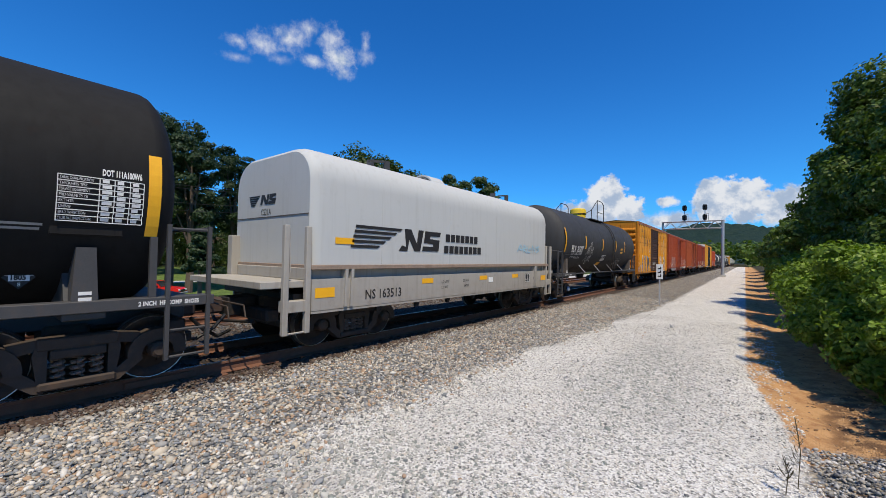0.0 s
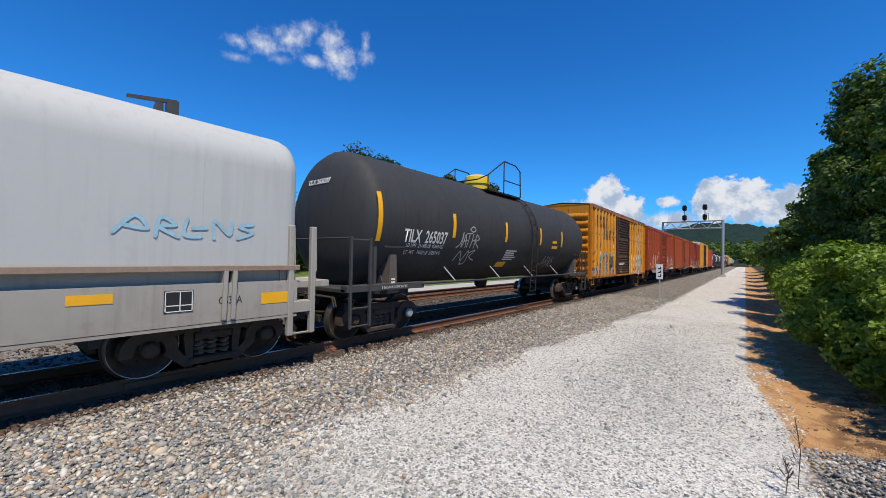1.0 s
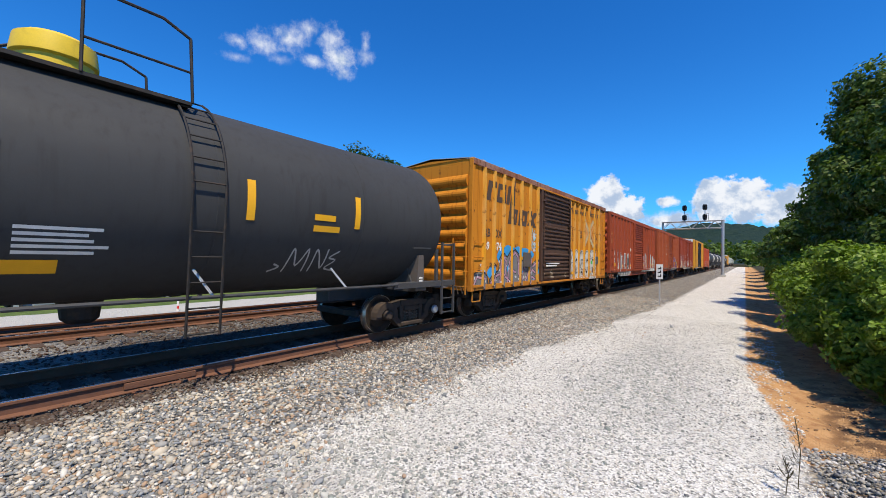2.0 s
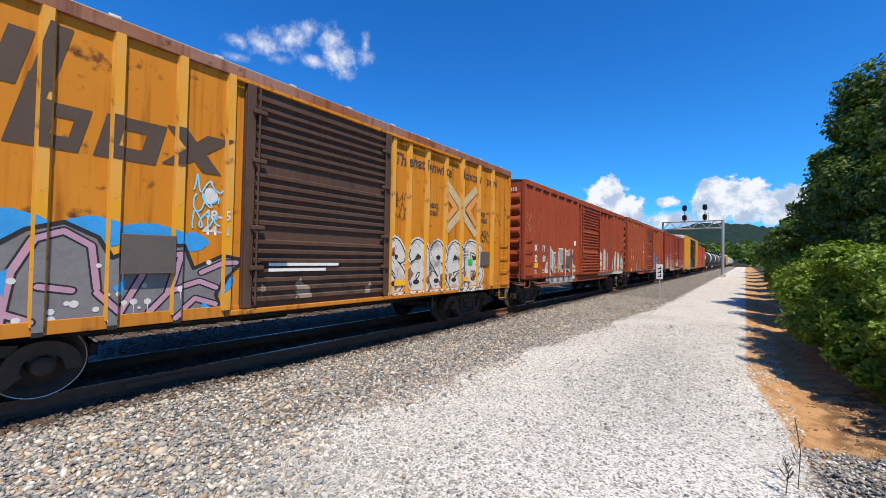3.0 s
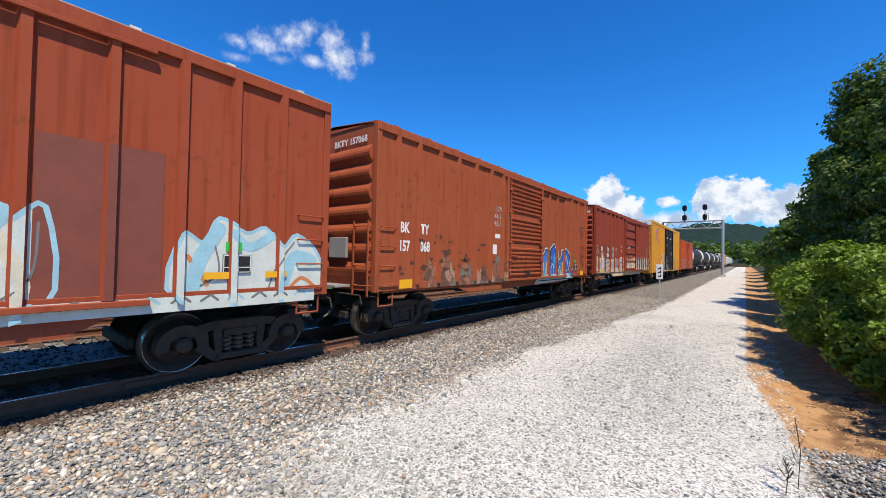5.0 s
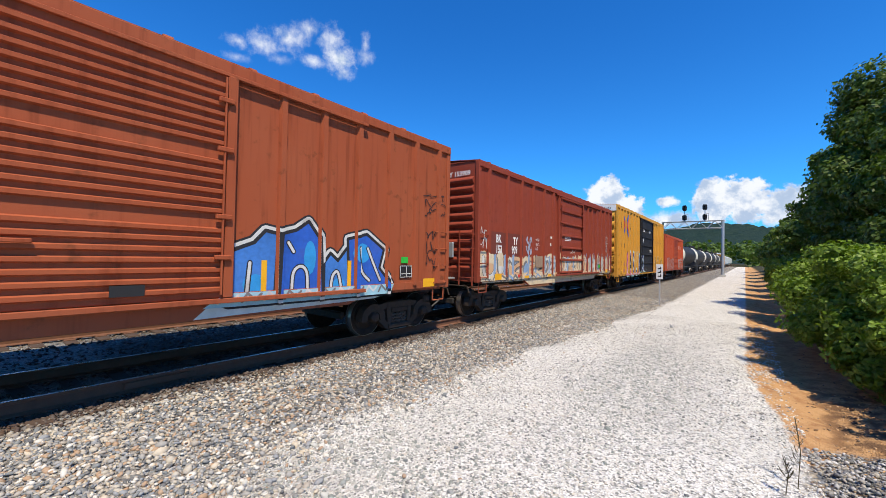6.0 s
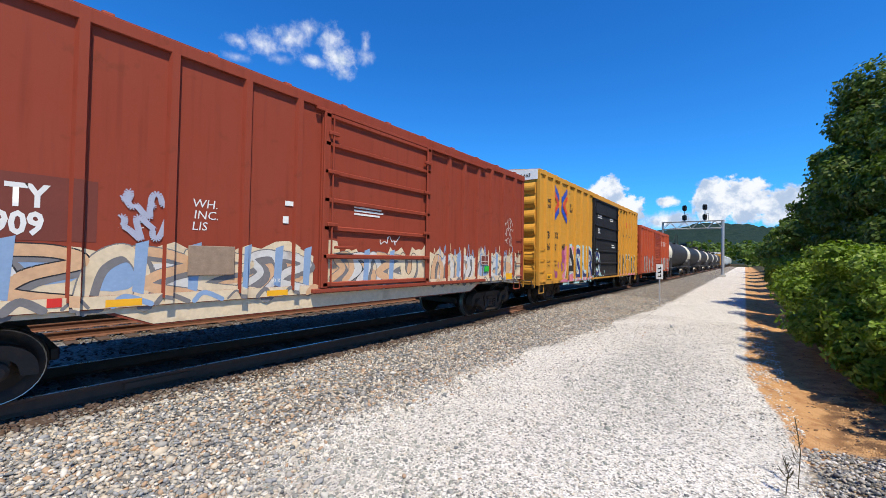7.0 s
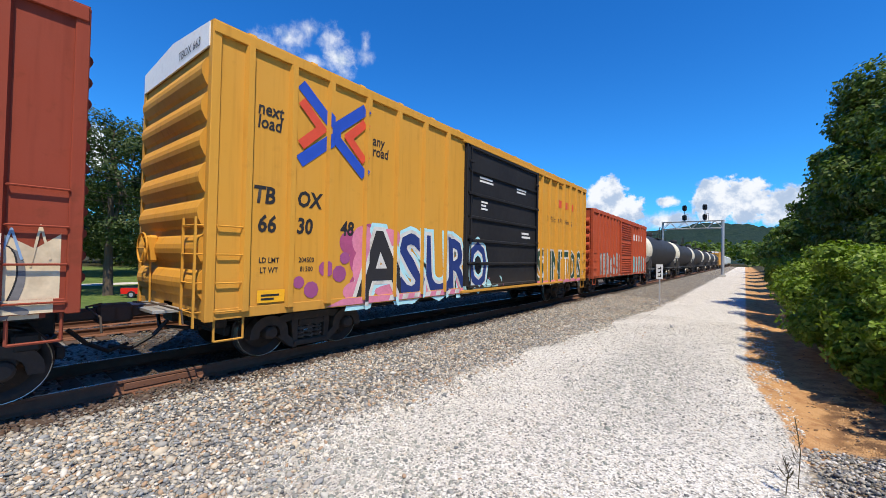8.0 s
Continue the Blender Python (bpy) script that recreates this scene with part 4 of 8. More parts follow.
def throwie(car, s, x, z, size, fill, line, stretch=0.8, slant=0.0, wt=0.04, halo=None, inner=None, y=None):
    """Spray-painted letters: halo, fat outline, fill and an inner stroke."""
    if halo:
        lettering(car, s, x, z, size, halo, y, stretch, slant, weight=wt * 3.6, name="graffiti_halo", layer=0)
    lettering(car, s, x, z, size, line, y, stretch, slant, weight=wt * 2.2, name="graffiti_outline", layer=1)
    lettering(car, s, x, z, size, fill, y, stretch, slant, weight=wt * 0.7, name="graffiti_fill", layer=2)
    if inner:
        lettering(car, s, x, z, size, inner, y, stretch, slant, weight=-wt * 0.35, name="graffiti_inner", layer=3)


GLYPHS = [[[(0, 0), (0.3, 1), (0.65, 1), (1, 0)], [(0.15, 0.4), (0.9, 0.4)]], [[(1, 0.9), (0.3, 1), (0, 0.72), (0.95, 0.42), (0.85, 0.04), (0, 0.1)]], [[(0.05, 0), (0, 1)], [(1, 1), (0.15, 0.5), (1, 0)]],
          [[(0, 0), (0.08, 1), (0.9, 0), (1, 1)]], [[(1, 1), (0, 0.93), (0.05, 0.05), (1, 0)], [(0, 0.5), (0.8, 0.55)]], [[(0, 0), (0.12, 1), (0.5, 0.3), (0.9, 1), (1, 0)]], [[(0, 0), (0, 1), (0.95, 0.9), (0.85, 0.55), (0, 0.48), (1, 0)]]]


def piece(car, x0, x1, z0, z1, n, fills, line, seed, halo=None, fat=0.30):
    """Interlocking letters of a sprayed piece, drawn as broad angular strokes with outlines and shine."""
    rs = random.Random(seed)
    w = (x1 - x0) / n
    last = -1
    for i in range(n):
        gi = rs.choice([k for k in range(len(GLYPHS)) if k != last])
        last = gi
        hh = (z1 - z0) * rs.uniform(0.86, 1.0)
        lean = rs.uniform(-0.10, 0.14)
        bw = fat * w * rs.uniform(0.85, 1.1)
        lines = []
        for pl in GLYPHS[gi]:
            lines.append([(x0 + i * w + bw * 0.4 + (w - bw * 0.5) * (px + rs.uniform(-0.07, 0.07)) + lean * pz, z0 + bw * 0.45 + (hh - bw * 0.9) * pz) for px, pz in pl])
        allq = lambda ww: [q for pl in lines for q in stroke(pl, ww)]
        if halo:
            decal(car, allq(bw + 0.22), halo, 0, "graffiti_halo")
        decal(car, allq(bw + 0.10), line, 1 + (i % 2), "graffiti_outline")
        decal(car, allq(bw), fills[i % len(fills)], 3 + (i % 2), "graffiti_fill")
        up = [[(px - bw * 0.2, pz + bw * 0.18) for px, pz in pl] for pl in lines]
        decal(car, [q for pl in up for q in stroke(pl, bw * 0.14)], halo or fills[(i + 1) % len(fills)], 6, "graffiti_shine")


def curve(pts, n=5, closed=False):
    """A smooth line through points (x, z)."""
    k = len(pts)
    out = []
    for i in range(k if closed else k - 1):
        p = [pts[(i + d) % k] if closed else pts[max(0, min(k - 1, i + d))] for d in (-1, 0, 1, 2)]
        for j in range(n):
            t = j / n
            out.append(tuple(0.5 * (2 * p[1][c] + (p[2][c] - p[0][c]) * t + (2 * p[0][c] - 5 * p[1][c] + 4 * p[2][c] - p[3][c]) * t * t + (3 * p[1][c] - p[0][c] - 3 * p[2][c] + p[3][c]) * t ** 3) for c in (0, 1)))
    return out if closed else out + [tuple(pts[-1])]


def ribbon(pts, w):
    """Polygons of a line of paint with round joints."""
    disc = [(w / 2 * math.cos(k * math.pi / 4), w / 2 * math.sin(k * math.pi / 4)) for k in range(8)]
    out = []
    for p, q in zip(pts, pts[1:]):
        d = Vector((q[0] - p[0], q[1] - p[1]))
        if d.length < 1e-5:
            continue
        n = Vector((-d.y, d.x)).normalized() * w / 2
        out.append([(p[0] - n.x, p[1] - n.y), (q[0] - n.x, q[1] - n.y), (q[0] + n.x, q[1] + n.y), (p[0] + n.x, p[1] + n.y)])
    return out + [[(p[0] + a, p[1] + b) for a, b in disc] for p in pts]


def oval(cx, cz, rx, rz, power=2.0, n=20, a0=0.0, a1=360.0):
    """A rounded shape, or the slice of one between two angles."""
    out = []
    for i in range(n):
        a = radians(a0 + (a1 - a0) * i / (n if a1 - a0 >= 360 else n - 1))
        c, d = math.cos(a), math.sin(a)
        out.append((cx + rx * math.copysign(abs(c) ** (2 / power), c), cz + rz * math.copysign(abs(d) ** (2 / power), d)))
    return out


def spray(car, polys, mat, level, lift=0.0, name="graffiti_paint", over_posts=True):
    """A coat of spray paint: polygons of (x, z) lying on the side of a car; level sets what covers what."""
    vs, fs = [], []
    for poly in polys:
        y = -HALF_W - 0.004 - lift - 0.0011 * level - 0.00001 * len(fs)
        fs.append(tuple(range(len(vs), len(vs) + len(poly))))
        vs += [(a, y, b) for a, b in poly]
    me = bpy.data.meshes.new(name)
    me.from_pydata(vs, [], fs)
    me.materials.append(mat)
    ob = part(name, drape(me, car) if over_posts else me, mat, car)
    return tagged(ob, kind="stuff") if len(fs) > 1 else ob


def letter(car, outline, fill, line, w, level=2, rim=None, rim_w=0.0, soft=False, lift=0.0):
    """One sprayed letter: outer rim, outline and fill of a closed shape."""
    pts = curve(outline, 4, True) if soft else list(outline)
    ring = pts + pts[:1]
    if rim:
        spray(car, ribbon(ring, rim_w), rim, level - 1, lift, "graffiti_rim")
    spray(car, [pts], fill, level, lift, "graffiti_fill")
    spray(car, ribbon(ring, w), line, level + 1, lift, "graffiti_outline")


def scrawl(car, x, z, w, h, mat, seed, n=3, y=-HALF_W - 0.013, wrap=None, r=0.010):
    """A loose spray-can tag: looping line of paint."""
    rs = random.Random(seed)
    s = Shape()
    for k in range(n):
        p = []
        zb = z + h * (n - 1 - k) / n
        fr = [rs.uniform(5, 13) for _ in range(4)]
        ph = [rs.uniform(0, 6.3) for _ in range(4)]
        m = 70
        for i in range(m):
            a = i / (m - 1)
            px = x + w * (0.06 + a * 0.86 + 0.07 * math.sin(a * fr[0] * 2 + ph[0]) + 0.03 * math.sin(a * fr[1] * 3 + ph[1]))
            pz = zb + h / n * (0.5 + 0.36 * math.sin(a * fr[2] * 1.6 + ph[2]) + 0.2 * math.sin(a * fr[3] * 3 + ph[3]))
            yy = y
            if wrap:
                yy = -wrap[0] * math.cos(math.asin(max(-1, min(1, (pz - wrap[1]) / wrap[0])))) - 0.006
            p.append((px, yy - 0.00004 * i, pz))
        for a, b in zip(p, p[1:]):
            d = Vector((b[0] - a[0], 0, b[2] - a[2]))
            if d.length < 1e-4:
                continue
            q = Vector((-d.z, 0, d.x)).normalized() * r
            s.add([(a[0] - q.x, a[1], a[2] - q.z), (a[0] + q.x, a[1], a[2] + q.z), (b[0] + q.x, b[1], b[2] + q.z), (b[0] - q.x, b[1], b[2] - q.z)], [(0, 1, 2, 3)])
    return part("graffiti_tag", s, mat, car)


SPRAY_WHITE = simple("white_spray", (0.60, 0.59, 0.56), 0.8, 0, 0.4, 2.2, grime=0.55)
SPRAY_BONE = simple("stained_white_spray", (0.56, 0.54, 0.50), 0.85, 0, 0.45, 1.7, grime=0.9, bump=0.2)
SPRAY_BLACK = simple("black_spray", (0.018, 0.018, 0.022), 0.8, 0, 0.5, 4)
SPRAY_NAVY = simple("navy_spray", (0.015, 0.035, 0.16), 0.6, 0, 0.5, 4)
SPRAY_GREEN = simple("dark_green_spray", (0.015, 0.06, 0.045), 0.6, 0, 0.5, 4)
SPRAY_GREY = simple("silver_spray", (0.40, 0.40, 0.39), 0.6, 0.1, 0.6, 2.5, grime=0.2)
SPRAY_CYAN = simple("cyan_spray", (0.20, 0.58, 0.75), 0.6, 0, 0.3, 6)
LOGO_BLUE = simple("blue_emblem", (0.02, 0.07, 0.42), 0.5)
LOGO_RED = simple("red_emblem", (0.62, 0.07, 0.03), 0.5)
FADED_BROWN = simple("faded_brown_lettering", (0.075, 0.048, 0.032), 0.7, 0, 0.4, 3)


def emblem_x(car, x0, x1, z0, z1, a, b):
    """Crossed-rails emblem: two bent strokes back to back, each with an inlay."""
    cx, cz = (x0 + x1) / 2, (z0 + z1) / 2
    h = (z1 - z0) / 2
    for sx, xe in ((-1, x0), (1, x1)):
        decal(car, stroke([(xe, cz + h), (cx + sx * 0.02, cz + 0.10), (cx + sx * 0.02, cz - 0.10), (xe, cz - h)], 0.21), a, 2 + sx)
        decal(car, stroke([(xe, cz + h * 0.55), (cx + sx * 0.30, cz), (xe, cz - h * 0.55)], 0.17), b, 5, "emblem_inlay")


def evenly(a, b, n):
    return [a + (b - a) * i / (n - 1) for i in range(n)]


def words(car, rows, mat, size, **kw):
    for s, x, z in rows:
        lettering(car, s, x, z, size, mat, **kw)


# weathered yellow boxcar with a dark brown door
OLD_YELLOW = paint("weathered_yellow_paint", (0.53, 0.190, 0.014), 0.95, 0.7, (), (0.62, 0.30, 0.04))
DOOR_BROWN = paint("brown_door_paint", (0.080, 0.045, 0.032), 0.6, 0.4, [(4.9, 7.3, 1.05, 1.55, [(0.30, 0.24, 0.18), (0.07, 0.04, 0.03), (0.10, 0.06, 0.04)], 2.5, (0.06, 0.04, 0.03))], (0.13, 0.085, 0.06))
old = boxcar(30.7, 13.1, 4.64, 0.86, OLD_YELLOW, "weathered yellow boxcar with dark brown door and graffiti", (4.6, 7.58), [0.62, 1.2, 1.8, 2.41, 3.04, 3.72, 4.36, 7.76, 8.28, 8.92, 9.66, 10.4, 11.22, 12.0], DOOR_BROWN, roof_mat=ROOF_GALV, truck_in=1.3, ends=8, name="yellow_boxcar", board=False, post_mat=paint("bright_yellow_post_paint", (0.66, 0.30, 0.016), 0.8, 0.6), chord_mat=paint("rusted_chord_paint", (0.24, 0.080, 0.030), 0.9, 0.7))
emblem_x(old, 9.72, 11.05, 2.50, 3.72, simple("faded_cream_emblem", (0.52, 0.40, 0.22), 0.7, 0, 0.5, 5, grime=0.3), simple("faded_orange_emblem", (0.60, 0.27, 0.08), 0.7, 0, 0.5, 5))
words(old, (("The", 7.80, 3.86), ("nationwide", 8.40, 3.90), ("boxcar", 10.36, 3.96), ("pool", 11.66, 3.98)), FADED_BROWN, 0.37, weight=0.010, slant=0.15, stretch=0.92)
words(old, (("next", 8.99, 3.02), ("load", 8.99, 2.83), ("any", 11.30, 3.02), ("road", 11.30, 2.83)), FADED_BROWN, 0.24, weight=0.007, stretch=0.9)
words(old, (("RB", 0.66, 2.45), ("OX", 1.24, 2.45)), FADED_BROWN, 0.34, weight=0.01, stretch=0.9)
words(old, (("39", 0.66, 2.05), ("374", 1.24, 2.05)), LETTER_WHITE, 0.34, weight=0.01, stretch=0.9)


def slant_block(car, x, z, w, h, hole, mat, lean=0.22):
    """One heavy slanted block of a faded emblem."""
    f = lambda a, b: (x + a * w + b * h * lean, z + b * h)
    if hole:
        polys = [[f(0, 0), f(1, 0), f(1, 0.3), f(0, 0.3)], [f(0, 0.7), f(1, 0.7), f(1, 1), f(0, 1)], [f(0, 0.3), f(0.3, 0.3), f(0.3, 0.7), f(0, 0.7)], [f(0.7, 0.3), f(1, 0.3), f(1, 0.7), f(0.7, 0.7)]]
    else:
        polys = [[f(0, 0), f(1, 0), f(1, 1), f(0, 1)]]
    decal(car, polys, mat, 0, "emblem_block")


for x, z, w, h, hole in ((0.75, 3.55, 0.24, 0.60, False), (0.99, 3.95, 0.36, 0.2, False), (1.35, 3.55, 0.50, 0.60, True), (1.98, 3.55, 0.2, 0.62, False), (2.25, 3.55, 0.2, 0.78, False),
                         (2.10, 2.93, 0.19, 0.80, False), (2.29, 2.93, 0.40, 0.52, True), (2.82, 2.93, 0.62, 0.54, True)):
    slant_block(old, x, z, w, h, hole, FADED_BROWN)
decal(old, [[(3.50, 2.98), (3.74, 2.98), (4.40, 3.48), (4.05, 3.48)], [(3.55, 3.50), (3.80, 3.50), (4.25, 2.94), (4.0, 2.94)]], FADED_BROWN, 1, "emblem_block")
part("placard_board", Shape().box(3.10, 3.68, -HALF_W - 0.10, -HALF_W - 0.07, 1.52, 2.02, 0.006), PLATE_GREY, old, "grey placard board")
part("placard_board", Shape().box(11.32, 11.85, -HALF_W - 0.04, -HALF_W - 0.01, 1.58, 1.98, 0.006), PLATE_GREY, old, "brown placard board")
marks(old, [7.75, 10.30], 1.15, w=0.45)
SPRAY_MAUVE = simple("mauve_spray", (0.42, 0.24, 0.32), 0.7, 0, 0.3, 6)
SPRAY_SLATE = simple("slate_grey_spray", (0.17, 0.165, 0.17), 0.8, 0, 0.6, 2.5, grime=0.2)
SPRAY_BLUE = simple("bright_blue_spray", (0.03, 0.28, 0.62), 0.6, 0, 0.4, 4)
# grey piece with mauve edges over blue
spray(old, [oval(x, z, rx, rz, 1.5, 14) for x, z, rx, rz in ((1.75, 1.86, 0.32, 0.30), (2.15, 2.04, 0.40, 0.20), (2.85, 2.02, 0.40, 0.20), (3.4, 2.02, 0.42, 0.16), (3.9, 1.95, 0.22, 0.14), (1.15, 1.35, 0.30, 0.22), (4.2, 1.40, 0.28, 0.22), (0.55, 1.15, 0.30, 0.30))], SPRAY_BLUE, 0, name="graffiti_ground")
letter(old, [(0.95, 0.88), (1.0, 1.15), (1.2, 1.30), (1.55, 1.42), (1.60, 1.78), (1.75, 1.95), (2.1, 1.85), (2.3, 2.02), (2.6, 2.12), (2.9, 1.96), (3.02, 1.72), (3.25, 1.84), (3.80, 1.90), (3.92, 1.58), (4.3, 1.76), (4.62, 1.70), (4.35, 1.45), (4.22, 1.2), (4.32, 0.88)], SPRAY_SLATE, SPRAY_BLACK, 0.05)
letter(old, [(0.02, 0.88), (0.02, 1.30), (0.4, 1.42), (0.85, 1.28), (0.95, 0.88)], SPRAY_SLATE, SPRAY_BLACK, 0.05)
for pts in ([(1.62, 0.95), (1.70, 1.70), (1.80, 1.84), (2.02, 1.72), (1.98, 1.30)], [(1.75, 1.30), (2.05, 1.18), (2.35, 1.02)], [(2.12, 0.92), (2.20, 1.55), (2.36, 1.92), (2.60, 2.02), (2.84, 1.86), (2.90, 1.35)], [(2.40, 1.40), (2.68, 1.34)], [(2.90, 1.30), (3.12, 1.04), (3.34, 1.50), (3.30, 1.76)],
            [(3.36, 1.70), (3.75, 1.78), (3.62, 1.25), (3.42, 1.02)], [(3.62, 1.28), (4.0, 1.40), (4.22, 1.30)], [(4.02, 1.52), (4.32, 1.66), (4.50, 1.66)], [(1.02, 0.98), (1.25, 1.20), (1.58, 1.30)], [(3.70, 0.92), (3.95, 1.16), (4.22, 1.06)], [(0.10, 0.95), (0.30, 1.25), (0.72, 1.18)]):
    spray(old, ribbon(pts, 0.105), SPRAY_BLACK, 4)
    spray(old, ribbon(pts, 0.065), SPRAY_MAUVE, 5)
spray(old, [[(2.45, 0.90), (2.62, 0.90), (2.52, 1.10)], [(3.02, 1.36), (3.14, 1.24), (3.18, 1.46)], [(4.0, 0.92), (4.3, 0.92), (4.05, 1.10)], [(1.55, 0.92), (1.82, 0.92), (1.62, 1.02)], [(2.06, 1.50), (2.16, 1.30), (2.18, 1.60)], [(3.3, 0.9), (3.5, 0.9), (3.42, 1.0)]], SPRAY_BLUE, 6)
rr = random.Random(6)
spots = [(rr.uniform(0.1, 4.2), rr.uniform(0.95, 1.75), rr.uniform(0.018, 0.045)) for _ in range(34)]
spray(old, [oval(px, pz, q, q, 2, 10) for px, pz, q in spots] + [[(px - 0.008, pz), (px + 0.008, pz), (px + 0.003, pz - 4 * q)] for px, pz, q in spots[::3]], SPRAY_WHITE, 7, name="graffiti_dots")
lettering(old, "SEAN", 0.98, 1.52, 0.20, SPRAY_BLACK, weight=0.006, slant=0.15, name="graffiti_tag")
lettering(old, "WOK", 0.96, 0.93, 0.16, SPRAY_BLACK, weight=0.004, slant=0.2, name="graffiti_tag", layer=3)
lettering(old, "48-5", 4.02, 2.28, 0.20, SPRAY_WHITE, weight=0.005, name="chalk_mark")
lettering(old, "44-1", 4.02, 2.06, 0.20, SPRAY_WHITE, weight=0.005, name="chalk_mark")
spray(old, [oval(4.12, 2.62, 0.09, 0.12, 3, 12)], SPRAY_WHITE, 1)
bars(old, 4.95, 1.52, 1.6, 0.18, 2, LETTER_WHITE, y=-HALF_W - 0.118)
# white bubble letters with dark counters
FAT = {"s": [[(0.86, 0.74), (0.52, 1.0), (0.14, 0.76), (0.50, 0.52), (0.86, 0.26), (0.48, 0.0), (0.12, 0.22)]], "a": [[(0.14, 0.78), (0.50, 1.0), (0.86, 0.74), (0.86, 0.0)], [(0.84, 0.50), (0.40, 0.50), (0.14, 0.24), (0.42, 0.0), (0.84, 0.18)]],
       "e": [[(0.20, 0.48), (0.84, 0.56), (0.80, 0.86), (0.46, 1.0), (0.12, 0.72), (0.12, 0.28), (0.46, 0.0), (0.88, 0.16)]], "b": [[(0.14, 0.0), (0.14, 0.5), (0.14, 1.0), (0.58, 1.0), (0.84, 0.76), (0.58, 0.53), (0.24, 0.52)], [(0.58, 0.53), (0.90, 0.27), (0.58, 0.0), (0.16, 0.0)]]}
for k, (kind, xa, xb) in enumerate((("s", 7.44, 8.26), ("a", 8.22, 9.04), ("s", 9.02, 9.74), ("e", 9.72, 10.52), ("b", 10.52, 11.56))):
    fat = 0.29
    lines = [curve([(xa + fat / 2 + (xb - xa - fat) * (1.12 * a - 0.06), 0.94 + fat / 2 + (2.20 - 0.94 - fat) * b) for a, b in path], 6) for path in FAT[kind]]
    spray(old, [oval((xa + xb) / 2, 1.57, (xb - xa) * 0.40, 0.52, 3.0, 20)], SPRAY_BLACK, 1, name="graffiti_counter")
    for line in lines:
        spray(old, ribbon(line, fat + 0.15), SPRAY_BONE, 2, name="graffiti_rim")
    for line in lines:
        spray(old, ribbon(line, fat + 0.06), SPRAY_BLACK, 3, name="graffiti_outline")
    for line in lines:
        spray(old, ribbon(line, fat), SPRAY_BONE, 4, name="graffiti_fill")
    for line in lines:
        spray(old, ribbon([(a - 0.09, b + 0.09) for a, b in line[2:-8]], 0.016), SPRAY_SLATE, 5, name="graffiti_shine")
    cx = (xa + xb) / 2
    spray(old, [oval(cx + 0.03, 1.79, 0.09, 0.06, 2, 12), oval(cx - 0.04, 1.21, 0.11, 0.06, 2, 12)], SPRAY_BLACK, 6, name="graffiti_counter")
RUST_STAIN = simple("brown_rust_stain", (0.24, 0.115, 0.060), 0.9, 0, 0.6, 5, bump=0.3)
rr = random.Random(77)
for k in range(26):
    px, pz, q = rr.uniform(7.6, 11.4), rr.choice((rr.uniform(1.0, 1.5), rr.uniform(1.0, 2.1))), rr.uniform(0.03, 0.13)
    spray(old, [[(px + q * rr.uniform(0.5, 1.5) * math.cos(a), pz + q * rr.uniform(0.5, 1.3) * math.sin(a)) for a in [2 * math.pi * i / 11 for i in range(11)]]], RUST_STAIN, 8, name="rust_stain")
    if k % 2:
        spray(old, [[(px - 0.02, pz), (px + 0.02, pz), (px + 0.012, pz - rr.uniform(0.1, 0.3)), (px - 0.008, pz - 0.08)]], RUST_STAIN, 8, name="rust_stain")
spray(old, [[(7.5, 0.87), (11.5, 0.87), (11.5, 1.0), (7.5, 1.0)]], SPRAY_WHITE, 0, 0.024, over_posts=False)
for k in range(9):
    gx = 7.65 + 0.43 * k
    spray(old, ribbon([(gx, 0.90), (gx + 0.10, 0.99), (gx + 0.17, 0.90), (gx + 0.30, 0.96)], 0.03), SPRAY_BLACK, 1, 0.024, over_posts=False)
stencil_box(old, 10.42, 1.82)
part("inspection_sticker", Shape().box(10.72, 10.95, -HALF_W - 0.022, -HALF_W - 0.018, 1.60, 1.76), GREEN_STICKER, old, "green inspection sticker")
scrawl(old, 3.85, 2.15, 0.42, 0.75, SPRAY_CYAN, 4)
scrawl(old, 7.82, 2.62, 0.42, 0.62, SPRAY_BLACK, 14, 3, r=0.007)
scrawl(old, 11.35, 2.25, 0.5, 0.35, SPRAY_BLACK, 15, 2, r=0.012)

# red-brown boxcars
RED_B = paint("red_oxide_paint", (0.31, 0.060, 0.024), 0.35, 0.4, (), (0.36, 0.11, 0.055))
red_b = boxcar(44.93, 13.94, 4.59, 1.10, RED_B, "red-brown boxcar with silver and pale blue graffiti", (5.68, 8.66), [0.66, 1.37, 2.14, 2.95, 3.75, 4.6, 5.35, 9.4, 10.1, 10.85, 11.6, 12.3, 13.05], truck_in=0.9, ends=7, name="red_boxcar", low_sill=(3.0, 11.0, 0.80), roof_mat=ROOF_GALV)
SPRAY_CREAMY = simple("cream_white_spray", (0.60, 0.55, 0.42), 0.7, 0, 0.4, 4)
SPRAY_PALE = simple("pale_blue_spray", (0.30, 0.52, 0.60), 0.7, 0, 0.4, 4)
SPRAY_MINT = simple("mint_white_spray", (0.56, 0.60, 0.55), 0.7, 0, 0.4, 4)
words(red_b, (("BK", 0.80, 2.10), ("TY", 1.50, 2.10), ("152", 0.74, 1.70), ("810", 1.48, 1.70)), LETTER_WHITE, 0.33, weight=0.012, stretch=0.72)
words(red_b, (("LD LMT", 0.75, 1.34), ("LT WT", 0.81, 1.21)), LETTER_WHITE, 0.12, weight=0.004, stretch=0.75)
words(red_b, (("157700", 1.46, 1.34), ("62300", 1.46, 1.21)), LETTER_WHITE, 0.12, weight=0.003, stretch=0.75)
lettering(red_b, "BKTY 152810", -0.04, 4.20, 0.20, LETTER_WHITE, y=-0.10, end=True, weight=0.006)
